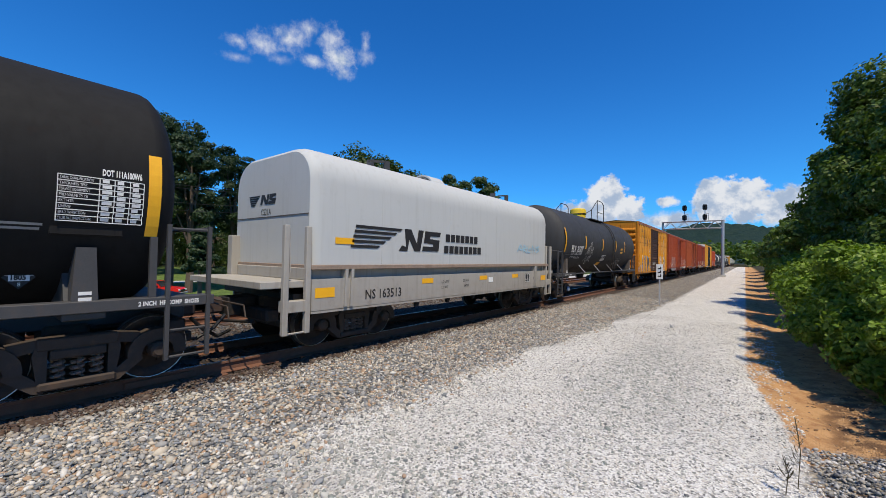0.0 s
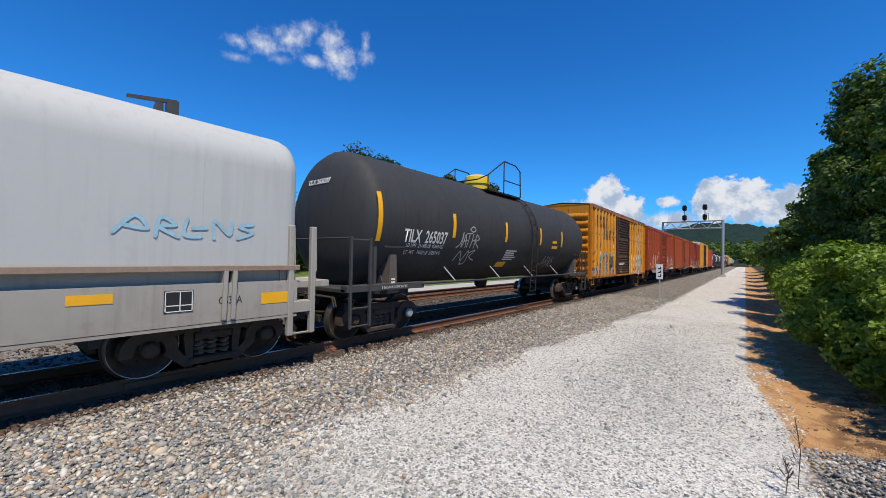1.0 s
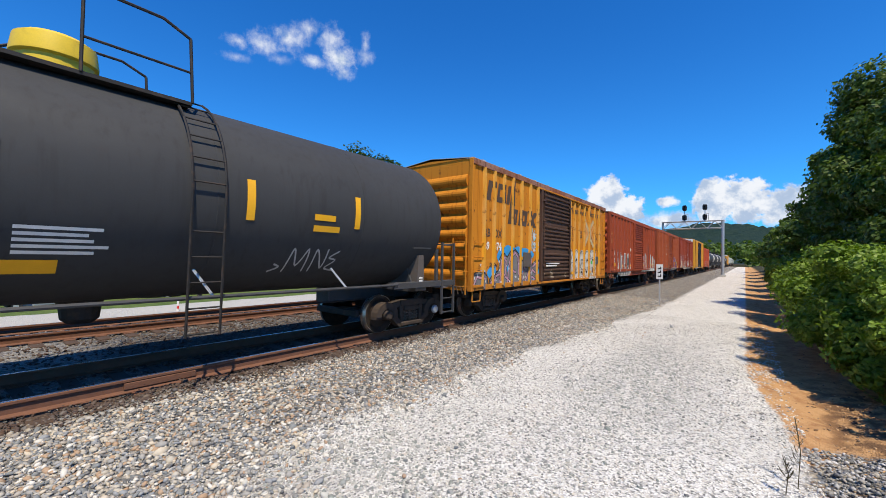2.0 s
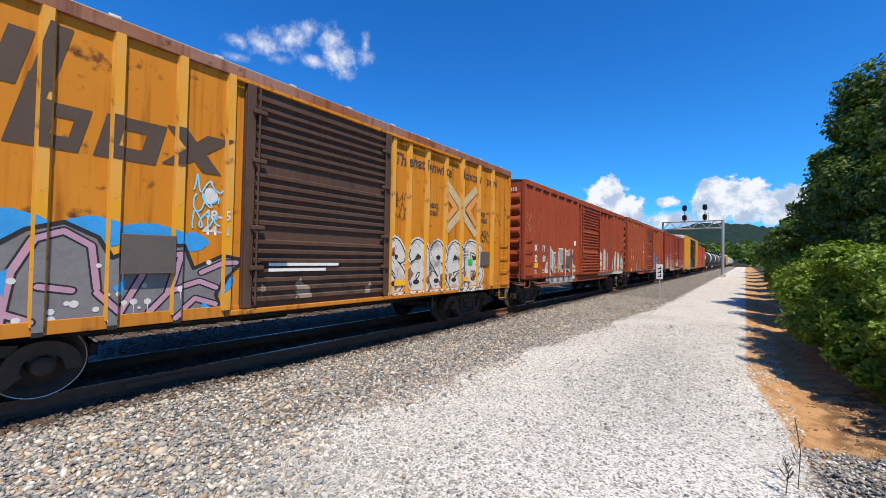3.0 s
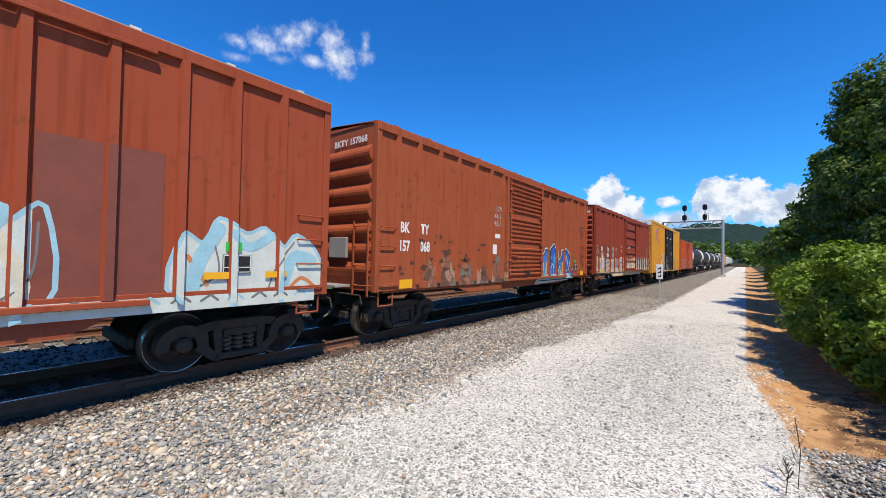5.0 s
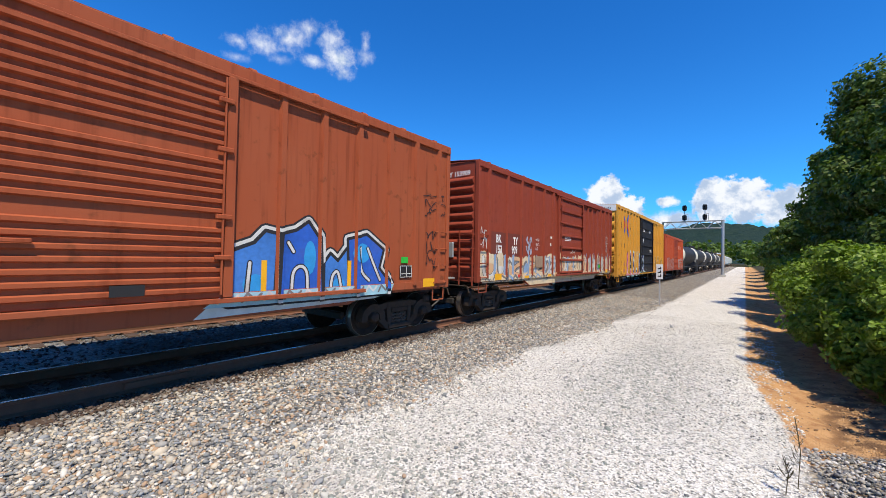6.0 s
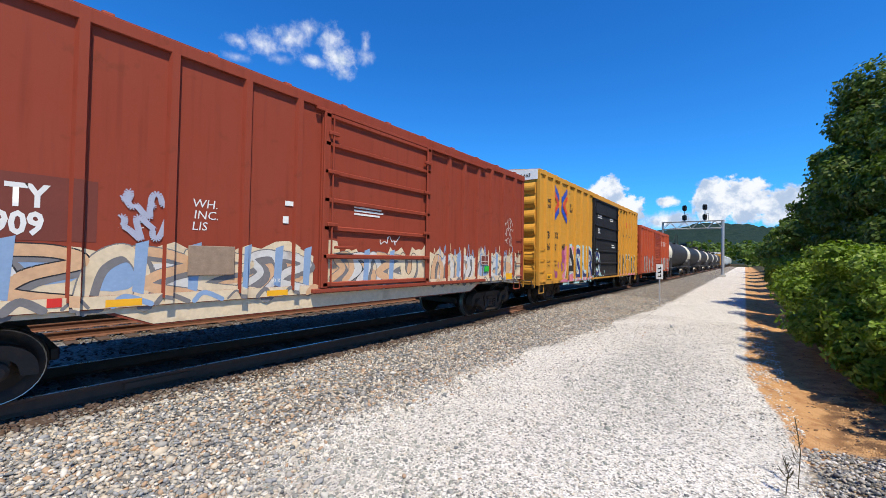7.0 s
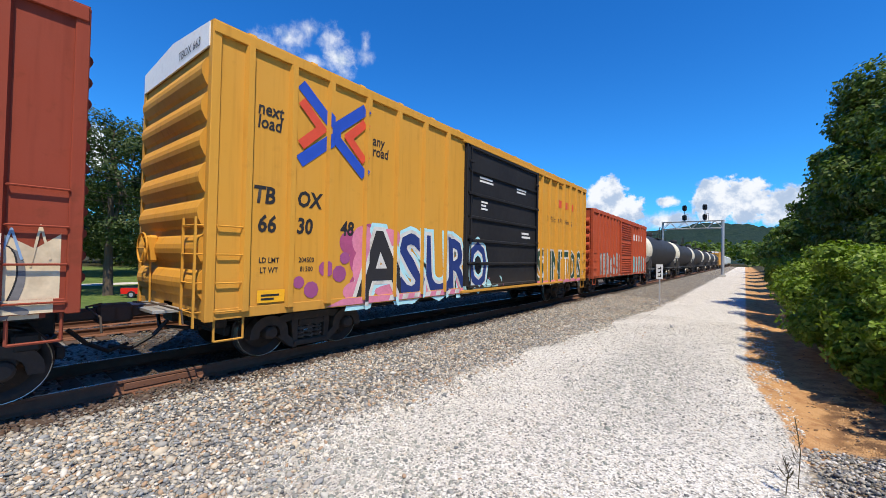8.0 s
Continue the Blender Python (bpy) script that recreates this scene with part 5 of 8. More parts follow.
marks(red_b, [0.74], 1.46, w=0.38, h=0.20)
SPRAY_SILVER = simple("light_silver_spray", (0.30, 0.30, 0.30), 0.7, 0.0, 0.6, 2.5, grime=0.1)
spray(red_b, [oval(2.1, 1.35, 0.34, 0.22, 2, 16), oval(4.95, 1.25, 0.26, 0.34, 2, 16)], SPRAY_WHITE, 0)
for pts, tone in (([(2.10, 2.28), (2.52, 2.14), (2.58, 1.12), (2.30, 1.12), (2.05, 1.35), (1.83, 1.42), (1.90, 1.62), (2.08, 1.68)], SPRAY_SILVER), ([(2.58, 2.05), (2.95, 2.08), (2.93, 1.60), (2.84, 1.12), (2.60, 1.12)], SPRAY_SLATE),
                  ([(3.02, 2.24), (3.78, 2.24), (3.72, 1.50), (3.80, 1.12), (3.04, 1.12), (3.10, 1.50)], SPRAY_SILVER), ([(3.86, 2.16), (4.18, 2.16), (4.45, 2.24), (4.86, 2.18), (4.66, 1.62), (4.90, 1.12), (3.92, 1.12)], SPRAY_SILVER)):
    letter(red_b, pts, tone, SPRAY_WHITE, 0.065, 2)
spray(red_b, [[(2.20, 1.50), (2.42, 1.12), (2.58, 1.12), (2.56, 1.30)], [(3.10, 1.12), (3.40, 1.12), (3.30, 1.40)], [(3.46, 1.55), (3.70, 1.30), (3.66, 1.60)], [(4.0, 1.30), (4.3, 1.12), (4.45, 1.42)], [(4.5, 1.95), (4.68, 2.05), (4.56, 1.62)], [(2.68, 1.40), (2.84, 1.22), (2.80, 1.60)]], SPRAY_BLACK, 4)
for pts in ([(2.18, 1.95), (2.22, 1.60), (2.42, 1.50), (2.20, 1.44)], [(3.20, 2.05), (3.28, 1.62), (3.55, 1.58)], [(3.10, 1.22), (3.32, 1.50), (3.58, 1.20), (3.70, 1.44)], [(4.02, 1.60), (4.40, 1.30), (4.70, 1.20)], [(4.30, 2.04), (4.50, 1.66), (4.30, 1.50)], [(2.66, 1.95), (2.80, 1.55), (2.68, 1.2)]):
    spray(red_b, ribbon(pts, 0.05), SPRAY_WHITE, 5)
spray(red_b, ribbon([(2.0, 1.02), (2.6, 1.02)], 0.16) + [[(2.35, 0.82), (4.9, 0.82), (4.95, 1.09), (2.2, 1.09)]], SPRAY_SILVER, 1, -0.018, over_posts=False)
for k in range(8):
    gx = 2.45 + 0.31 * k
    spray(red_b, ribbon([(gx, 0.85), (gx + 0.10, 1.06), (gx + 0.20, 0.86)], 0.045), SPRAY_WHITE if k % 2 else SPRAY_BLACK, 2, -0.018, over_posts=False)
marks(red_b, [2.75, 4.75, 8.95, 11.9, 12.8], 1.42, w=0.36, h=0.10, y=-HALF_W - 0.035)
part("placard_board", Shape().box(3.90, 4.46, -HALF_W - 0.05, -HALF_W - 0.022, 1.50, 1.95, 0.006), PLATE_GREY, red_b, "dark placard board")
part("paper_notice", Shape().box(4.98, 5.20, -HALF_W - 0.012, -HALF_W - 0.006, 2.42, 2.64), WHITE_PAINT, red_b, "white paper notice")
SPRAY_ORANGE = simple("orange_spray", (0.55, 0.20, 0.07), 0.7)
for pts in ([(9.0, 1.12), (9.0, 2.20), (9.3, 2.12), (9.6, 2.40), (9.9, 2.34), (10.0, 2.08), (10.3, 2.28), (10.3, 1.12)], [(11.62, 1.12), (11.62, 2.05), (11.9, 1.95), (12.1, 2.32), (12.5, 2.12), (12.8, 2.22), (13.1, 1.92), (13.35, 2.14), (13.78, 1.80), (13.80, 1.12)]):
    letter(red_b, pts, SPRAY_MINT, SPRAY_PALE, 0.05, 1, soft=True)
for pts, mt, w in (([(9.1, 1.2), (9.35, 1.6), (9.25, 2.0), (9.55, 2.25)], SPRAY_PALE, 0.16), ([(9.75, 1.15), (9.8, 1.8), (9.95, 2.2)], SPRAY_PALE, 0.20), ([(9.15, 1.85), (9.45, 1.45), (9.3, 1.2)], SPRAY_ORANGE, 0.05), ([(9.95, 1.95), (10.15, 1.4), (10.02, 1.18)], SPRAY_CREAMY, 0.12), ([(9.6, 2.3), (9.68, 1.6), (9.55, 1.2)], SPRAY_SLATE, 0.025), ([(9.9, 1.2), (10.2, 1.5), (10.25, 2.1)], SPRAY_SLATE, 0.025),
                   ([(11.75, 1.2), (11.85, 1.7), (12.1, 2.15)], SPRAY_PALE, 0.2), ([(12.3, 2.1), (12.55, 1.9), (12.9, 2.1)], SPRAY_PALE, 0.14), ([(13.1, 1.25), (13.3, 1.75), (13.65, 1.7)], SPRAY_PALE, 0.2), ([(11.8, 1.3), (12.1, 1.5), (12.05, 1.9)], SPRAY_SLATE, 0.025), ([(12.85, 1.2), (13.0, 1.6), (13.3, 2.0)], SPRAY_SLATE, 0.025), ([(13.2, 1.2), (13.45, 1.4), (13.7, 1.25)], SPRAY_ORANGE, 0.06), ([(11.7, 1.75), (11.95, 1.35)], SPRAY_ORANGE, 0.06)):
    spray(red_b, ribbon(curve(pts), w), mt, 4)
spray(red_b, [[(8.4, 1.0), (13.7, 1.0), (13.7, 1.2), (8.9, 1.2)]], SPRAY_MINT, 0, 0.024, over_posts=False)
for k in range(13):
    gx = 9.0 + 0.36 * k
    spray(red_b, ribbon([(gx, 1.12), (gx + 0.12, 1.20), (gx + 0.22, 1.12)], 0.035), SPRAY_SLATE if k % 3 else SPRAY_PALE, 1, 0.024, over_posts=False)
stencil_box(red_b, 12.15, 1.50, green=True, y=-HALF_W - 0.024)
scrawl(red_b, 0.12, 2.75, 0.45, 0.70, SPRAY_ORANGE, 9, 2)
decal(red_b, [[(10.2, 1.2), (11.4, 1.2), (11.4, 3.1), (10.2, 3.1)]], simple("dull_maroon_patch", (0.20, 0.055, 0.035), 0.7, 0, 0.4, 3), 0, "repaint_patch", "darker repainted patch")
decal(red_b, [[(0.70, 1.60), (2.1, 1.60), (2.1, 2.45), (0.70, 2.45)]], simple("dull_red_patch", (0.235, 0.058, 0.032), 0.7, 0, 0.4, 3), -1, "repaint_patch", "darker repainted patch")

DULL = [(0.30, 0.14, 0.08), (0.26, 0.10, 0.06), (0.36, 0.22, 0.15), (0.14, 0.07, 0.05), (0.17, 0.16, 0.13)]
RED_C = paint("rusty_red_paint", (0.325, 0.075, 0.029), 0.5, 0.45, [(1.6, 5.6, 1.05, 1.9, DULL, 3.0, (0.16, 0.08, 0.06))], (0.38, 0.13, 0.06))
red_c = boxcar(60.1, 13.65, 4.64, 1.05, RED_C, "rusty red boxcar with blue graffiti lettering", (5.55, 8.24), [0.6, 1.3, 2.1, 2.9, 3.75, 4.6, 5.35, 9.05, 9.85, 10.68, 11.52, 12.38, 13.22], truck_in=0.9, ends=7, name="red_boxcar", low_sill=(3.0, 11.0, 0.84))
words(red_c, (("BK", 0.72, 2.35), ("TY", 1.42, 2.35), ("157", 0.68, 1.93), ("068", 1.40, 1.93)), LETTER_WHITE, 0.33, weight=0.012, stretch=0.72)
lettering(red_c, "BKTY 157068", -0.04, 4.27, 0.20, LETTER_WHITE, y=-0.10, end=True, weight=0.006)
marks(red_c, [0.70, 12.68], 1.08, w=0.42, h=0.20)
SPRAY_ROYAL = simple("royal_blue_spray", (0.020, 0.10, 0.46), 0.7, 0, 0.75, 1.6, grime=0.25)
SPRAY_AZURE = simple("azure_spray", (0.05, 0.19, 0.55), 0.7, 0, 0.75, 1.6, grime=0.25)
BLUE_LETTERS = ([(8.25, 1.08), (8.27, 1.84), (8.62, 1.98), (8.80, 2.18), (9.02, 2.14), (8.98, 1.08)], [(9.02, 1.08), (9.06, 2.14), (9.34, 2.22), (9.58, 2.39), (9.80, 2.12), (9.86, 1.08)],
                [(9.86, 1.08), (9.88, 1.62), (10.05, 1.84), (10.22, 1.70), (10.44, 1.96), (10.50, 1.08)], [(10.50, 1.08), (10.44, 2.12), (10.92, 2.24), (11.40, 1.94), (11.28, 1.55), (11.62, 1.20), (11.58, 1.08)])
for k, pts in enumerate(BLUE_LETTERS):
    ring = pts + pts[:1]
    spray(red_c, ribbon(ring, 0.24), SPRAY_BLACK, 0, name="graffiti_rim")
    spray(red_c, ribbon(ring, 0.17), SPRAY_WHITE, 1, name="graffiti_rim")
for k, pts in enumerate(BLUE_LETTERS):
    letter(red_c, pts, SPRAY_ROYAL if k % 2 else SPRAY_AZURE, SPRAY_BLACK, 0.06, 3)
spray(red_c, [oval(8.65, 1.32, 0.20, 0.16, 2, 12), oval(9.62, 1.75, 0.12, 0.30, 2, 12), oval(10.8, 1.85, 0.22, 0.20, 2, 12), oval(10.25, 1.25, 0.14, 0.12, 2, 12)], SPRAY_BLUE, 5)
for pts in ([(8.52, 1.16), (8.56, 1.66)], [(9.28, 1.10), (9.30, 1.48), (9.44, 1.60), (9.56, 1.48), (9.58, 1.10)], [(10.06, 1.10), (10.10, 1.40), (10.22, 1.48), (10.32, 1.12)], [(10.72, 1.95), (10.80, 1.50), (11.00, 1.30)], [(10.95, 1.95), (11.12, 1.62), (11.30, 1.30)], [(9.20, 2.0), (9.30, 1.85)]):
    spray(red_c, ribbon(curve(pts), 0.09), SPRAY_BLACK, 6)
    spray(red_c, ribbon(curve(pts), 0.05), SPRAY_WHITE, 7)
spray(red_c, [[(7.9, 1.0), (11.6, 1.0), (11.7, 1.2), (8.2, 1.2)]], SPRAY_PALE, 0, 0.024, over_posts=False)
spray(red_c, [[(7.8, 0.85), (11.2, 0.92), (11.6, 1.03), (8.0, 1.03)]], SPRAY_MINT, 0, -0.018, over_posts=False)
for k in range(10):
    gx = 8.1 + 0.35 * k
    spray(red_c, ribbon([(gx, 1.06), (gx + 0.08, 1.19), (gx + 0.20, 1.08), (gx + 0.30, 1.17)], 0.04), SPRAY_SLATE if k % 2 else SPRAY_WHITE, 1, 0.024, over_posts=False)
for gx in (8.74, 10.44):
    part("reflector", Shape().box(gx, gx + 0.09, -HALF_W - 0.020, -HALF_W - 0.016, 1.20, 1.70), YELLOW_REFLEX, red_c, "yellow reflective strip")
rr = random.Random(78)
SOOT = simple("dark_scuff", (0.10, 0.040, 0.022), 0.9, 0, 0.5, 6)
for k in range(30):
    px, pz, q = rr.uniform(0.3, 5.2), rr.uniform(1.25, 2.3), rr.uniform(0.02, 0.08)
    wide = rr.uniform(1.0, 3.0)
    spray(red_c, [[(px + q * wide * rr.uniform(0.4, 1.4) * math.cos(a), pz + q * rr.uniform(0.4, 1.3) * math.sin(a)) for a in [2 * math.pi * i / 11 for i in range(11)]]], SOOT, 0, name="scuff")
part("stencil_plate", Shape().box(6.85, 7.20, -HALF_W - 0.108, -HALF_W - 0.104, 1.24, 1.38), LETTER_BLACK, red_c, "small black stencil plate")
words(red_c, (("179", 4.92, 3.25), ("44-1", 4.84, 3.02), ("45-3", 4.84, 2.80)), SPRAY_GREY, 0.24, weight=0.003)
part("paper_notice", Shape().box(4.90, 5.20, -HALF_W - 0.010, -HALF_W - 0.006, 2.42, 2.55), WHITE_PAINT, red_c, "torn white paper notice")
part("paper_notice", Shape().box(4.76, 5.00, -HALF_W - 0.010, -HALF_W - 0.006, 1.92, 2.22), WHITE_PAINT, red_c, "torn white paper notice")
stencil_box(red_c, 11.88, 1.32, green=True, w=0.40, y=-HALF_W - 0.024)
scrawl(red_c, 12.72, 1.5, 0.6, 1.0, SPRAY_BLACK, 12, 3)
scrawl(red_c, 12.68, 2.8, 0.85, 0.6, SPRAY_BLACK, 17, 3, r=0.011)

RED_R = paint("maroon_paint", (0.26, 0.047, 0.024), 0.25, 0.25, (), (0.25, 0.07, 0.045))
red_r = boxcar(75.2, 14.1, 4.64, 1.10, RED_R, "maroon boxcar with peach and grey graffiti band", (6.0, 8.95), [0.55, 1.72, 2.72, 3.64, 4.62, 5.5, 9.8, 10.5, 11.2, 11.95, 12.7, 13.45], door_style="plug", truck_in=0.95, ends=11, name="red_boxcar", low_sill=(3.0, 11.4, 0.84))
SPRAY_PEACH = simple("peach_spray", (0.60, 0.37, 0.21), 0.8, 0, 0.5, 2, grime=0.3)
SPRAY_CREAM = simple("cream_spray", (0.66, 0.54, 0.37), 0.8, 0, 0.5, 2, grime=0.4)
SPRAY_STEEL = simple("steel_blue_spray", (0.22, 0.33, 0.50), 0.7, 0, 0.35, 3)
words(red_r, (("BK", 1.03, 2.30), ("TY", 2.16, 2.27), ("153", 1.02, 1.97), ("909", 2.06, 1.97)), LETTER_WHITE, 0.34, weight=0.012, stretch=0.78)
decal(red_r, [[(0.75, 1.9), (2.9, 1.9), (2.9, 2.62), (0.75, 2.62)]], simple("dark_maroon_patch", (0.155, 0.034, 0.022), 0.7, 0, 0.3, 3), -1, "repaint_patch", "darker repainted patch")
# broad cream and peach band with grey swooping letters
def swoosh_band(x0, x1, seed, lift=0.0, zb=1.12, span=(0.55, 0.95)):
    rr = random.Random(seed)
    top = [(x0, zb)] + [(x0 + (x1 - x0) * i / 24, 1.90 + rr.uniform(-0.16, 0.20)) for i in range(25)] + [(x1, zb)]
    posts_too = lift == 0.0
    spray(red_r, [top], SPRAY_CREAM, 0, lift, "graffiti_ground", posts_too)
    gx = x0 + 0.1
    while gx < x1 - 0.5:
        w = min(rr.uniform(*span), x1 - gx - 0.05)
        j = lambda: rr.uniform(-0.08, 0.08)
        shape = rr.choice(([(0, 1.0), (0.5, 0.95), (0.9, 0.75), (0.35, 0.52), (0.1, 0.25), (1.0, 0.05)], [(0.05, 0.0), (0.2, 0.7), (0.6, 1.0), (0.95, 0.6), (0.9, 0.0)], [(0.0, 0.15), (0.5, 0.5), (0.2, 0.9), (0.8, 0.98), (1.0, 0.5), (0.6, 0.0)], [(0.1, 1.0), (0.15, 0.3), (0.6, 0.05), (0.95, 0.4), (0.9, 1.0)]))
        pts = [(gx + w * (a + j()), zb + 0.06 + (1.74 - zb) * max(0.0, b + 0.5 * j())) for a, b in shape]
        body = rr.choice((SPRAY_PEACH, SPRAY_PEACH, SPRAY_STEEL, SPRAY_WHITE))
        spray(red_r, [oval(gx + w * 0.5, rr.uniform(1.3, 1.65), w * 0.42, 0.22, 2.5, 12)], body, 1, lift, "graffiti_ground", posts_too)
        c = curve(pts, 6)
        spray(red_r, ribbon([(a + 0.05, b - 0.05) for a, b in c], rr.uniform(0.15, 0.24)), SPRAY_SLATE, 2, lift, "graffiti_shade", posts_too)
        wide = rr.uniform(0.10, 0.16)
        spray(red_r, ribbon(c, wide + 0.03), SPRAY_BLACK if rr.random() < 0.3 else SPRAY_SLATE, 3, lift, "graffiti_outline", posts_too)
        spray(red_r, ribbon(c, wide), rr.choice((SPRAY_CREAM, SPRAY_CREAM, SPRAY_PEACH, SPRAY_WHITE)), 4, lift, "graffiti_fill", posts_too)
        if rr.random() < 0.5:
            a = gx + w * 0.8
            spray(red_r, [[(a, 1.3), (a + 0.12, 1.25), (a + 0.16, 1.95), (a + 0.02, 1.9)]], SPRAY_STEEL, 5, lift, "graffiti_fill", posts_too)
        gx += w * 0.85


swoosh_band(0.12, 5.85, 19)
swoosh_band(6.08, 8.85, 23, 0.057, 1.24, (0.35, 0.7))
swoosh_band(9.08, 13.95, 29, span=(0.32, 0.62))
for k in range(22):
    gx = 9.2 + 0.215 * k
    spray(red_r, ribbon([(gx, 1.62 + 0.06 * (k % 3)), (gx + 0.07, 2.02 + 0.05 * (k % 4)), (gx + 0.15, 1.70)], 0.022), SPRAY_STEEL if k % 3 else SPRAY_CREAM, 7, name="graffiti_shine")
spray(red_r, [[(0.15, 1.11), (13.9, 1.11), (13.9, 1.26), (0.15, 1.26)]], SPRAY_CREAM, 0, 0.024, "graffiti_ground", False)
spray(red_r, [[(0.3, 1.05), (0.3, 1.10), (13.8, 1.10), (13.8, 1.05), (11.3, 1.04), (10.9, 0.86), (3.5, 0.86), (3.1, 1.04)]], SPRAY_CREAM, 0, -0.018, "graffiti_ground", False)
rr = random.Random(37)
for k in range(30):
    gx = 0.4 + 0.445 * k
    spray(red_r, ribbon(curve([(gx, 1.13), (gx + 0.12, 1.24), (gx + rr.uniform(0.2, 0.4), 1.13)]), rr.uniform(0.03, 0.09)), rr.choice((SPRAY_SLATE, SPRAY_PEACH, SPRAY_SLATE, SPRAY_STEEL)), 1, 0.024, "graffiti_shade", False)
lettering(red_r, "BKTY 153909", -0.04, 4.24, 0.20, LETTER_WHITE, y=-0.12, end=True, weight=0.006)
marks(red_r, [0.95, 12.9], 1.12, w=0.42, h=0.20)
marks(red_r, [3.0, 5.0, 10.4], 1.12, w=0.36, h=0.09)
stencil_box(red_r, 11.4, 1.60, mat=simple("maroon_panel", (0.16, 0.04, 0.03), 0.6), y=-HALF_W - 0.03)
part("inspection_sticker", Shape().box(11.6, 11.85, -HALF_W - 0.034, -HALF_W - 0.030, 1.40, 1.56), GREEN_STICKER, red_r, "green inspection sticker")
part("inspection_sticker", Shape().box(2.5, 2.62, -HALF_W - 0.034, -HALF_W - 0.030, 1.16, 1.26), RED_STICKER, red_r, "red inspection sticker")
part("placard_board", Shape().box(3.86, 4.48, -HALF_W - 0.045, -HALF_W - 0.024, 1.48, 1.90, 0.006), simple("bare_plywood", (0.28, 0.20, 0.14), 0.8, 0, 0.6, 12), red_r, "weathered plywood placard board")
words(red_r, (("WH.", 3.90, 2.44), ("INC.", 3.92, 2.28), ("LIS", 3.90, 2.12)), LETTER_WHITE, 0.17, slant=0.1)
part("paper_notice", Shape().box(5.28, 5.46, -HALF_W - 0.012, -HALF_W - 0.007, 2.62, 2.70), WHITE_PAINT, red_r, "white paper notice")
part("paper_notice", Shape().box(5.25, 5.35, -HALF_W - 0.012, -HALF_W - 0.007, 2.32, 2.44), WHITE_PAINT, red_r, "white paper notice")
lettering(red_r, "50 K", 5.05, 1.34, 0.09, LETTER_WHITE, layer=10)
lettering(red_r, "C", 3.28, 2.10, 0.12, LETTER_WHITE)
scrawl(red_r, 0.12, 2.1, 0.5, 0.6, SPRAY_WHITE, 3, 2)
scrawl(red_r, 12.75, 2.2, 0.65, 0.9, SPRAY_WHITE, 6, 3)
scrawl(red_r, 3.05, 1.95, 0.62, 0.6, simple("lilac_spray", (0.36, 0.38, 0.48), 0.7), 8, 2, r=0.035)
bars(red_r, 6.7, 2.6, 0.9, 0.20, 3, LETTER_WHITE, y=-HALF_W - 0.062)
scrawl(red_r, 7.4, 2.05, 0.6, 0.18, LETTER_WHITE, 41, 1, y=-HALF_W - 0.062, r=0.01)

# tall yellow boxcar with a black door
NEW_YELLOW = paint("yellow_car_paint", (0.58, 0.285, 0.038), 0.10, 0.22, (), (0.60, 0.32, 0.07))
BLACK_DOOR = paint("black_door_paint", (0.016, 0.016, 0.018), 0.06, 0.2, [(6.2, 11.2, 0.7, 1.25, [(0.02, 0.02, 0.02), (0.30, 0.50, 0.52), (0.02, 0.02, 0.02), (0.30, 0.09, 0.18), (0.02, 0.02, 0.02)], 3.0, (0.02, 0.02, 0.02))], (0.04, 0.04, 0.04))
tall = boxcar(90.67, 16.65, 5.18, 0.82, NEW_YELLOW, "tall yellow boxcar with black plug door and bright graffiti", (6.45, 11.0), [0.52, 1.26, 2.02, 2.92, 3.8, 4.7, 5.6, 11.5, 12.25, 13.0, 13.75, 14.5, 15.25, 16.0], BLACK_DOOR, "plug", truck_in=1.6, ends=7, name="yellow_boxcar", post_d=0.09, white_top=WHITE_PAINT, board=False)
words(tall, (("TB", 0.62, 2.62), ("OX", 1.38, 2.64), ("66", 0.70, 2.16), ("30", 1.38, 2.17), ("48", 2.30, 2.19)), LETTER_BLACK, 0.38, weight=0.012, stretch=0.82, slant=0.12)
words(tall, (("next", 0.66, 4.04), ("load", 0.66, 3.82), ("any", 3.06, 4.10), ("road", 3.06, 3.88)), LETTER_BLACK, 0.30, weight=0.006, slant=0.12, stretch=0.80)
words(tall, (("LD LMT", 0.74, 1.66), ("LT WT", 0.76, 1.50), ("204500", 1.44, 1.67), ("81500", 1.47, 1.51)), LETTER_BLACK, 0.12, stretch=0.85, weight=0.002)
lettering(tall, "TBOX 663", -0.055, 4.92, 0.20, LETTER_BLACK, y=-0.28, end=True, slant=0.1)
emblem_x(tall, 1.46, 2.80, 3.46, 4.72, LOGO_BLUE, LOGO_RED)
part("height_notice", Shape().box(0.72, 1.18, -HALF_W - 0.034, -HALF_W - 0.028, 1.02, 1.22), YELLOW_REFLEX, tall, "yellow notice with black border")
bars(tall, 0.78, 1.06, 0.34, 0.12, 2, LETTER_BLACK, y=-HALF_W - 0.038)
for bx, bz, bw, bh, br in ((7.1, 4.0, 0.9, 0.3, 3), (9.4, 4.0, 1.0, 0.3, 3), (9.8, 2.5, 0.7, 0.25, 2), (7.2, 3.2, 0.4, 0.3, 3)):
    bars(tall, bx, bz, bw, bh, br, LETTER_WHITE, y=-HALF_W - 0.064)
SPRAY_ICE = simple("ice_blue_spray", (0.38, 0.66, 0.72), 0.6, 0, 0.3, 3)
SPRAY_PURPLE = simple("plum_spray", (0.30, 0.07, 0.20), 0.6, 0, 0.3, 3)
SPRAY_PINK = simple("pink_spray", (0.60, 0.20, 0.30), 0.6, 0, 0.5, 2.0)
SPRAY_ROSE = simple("dark_rose_spray", (0.36, 0.07, 0.17), 0.6, 0, 0.5, 2.0)
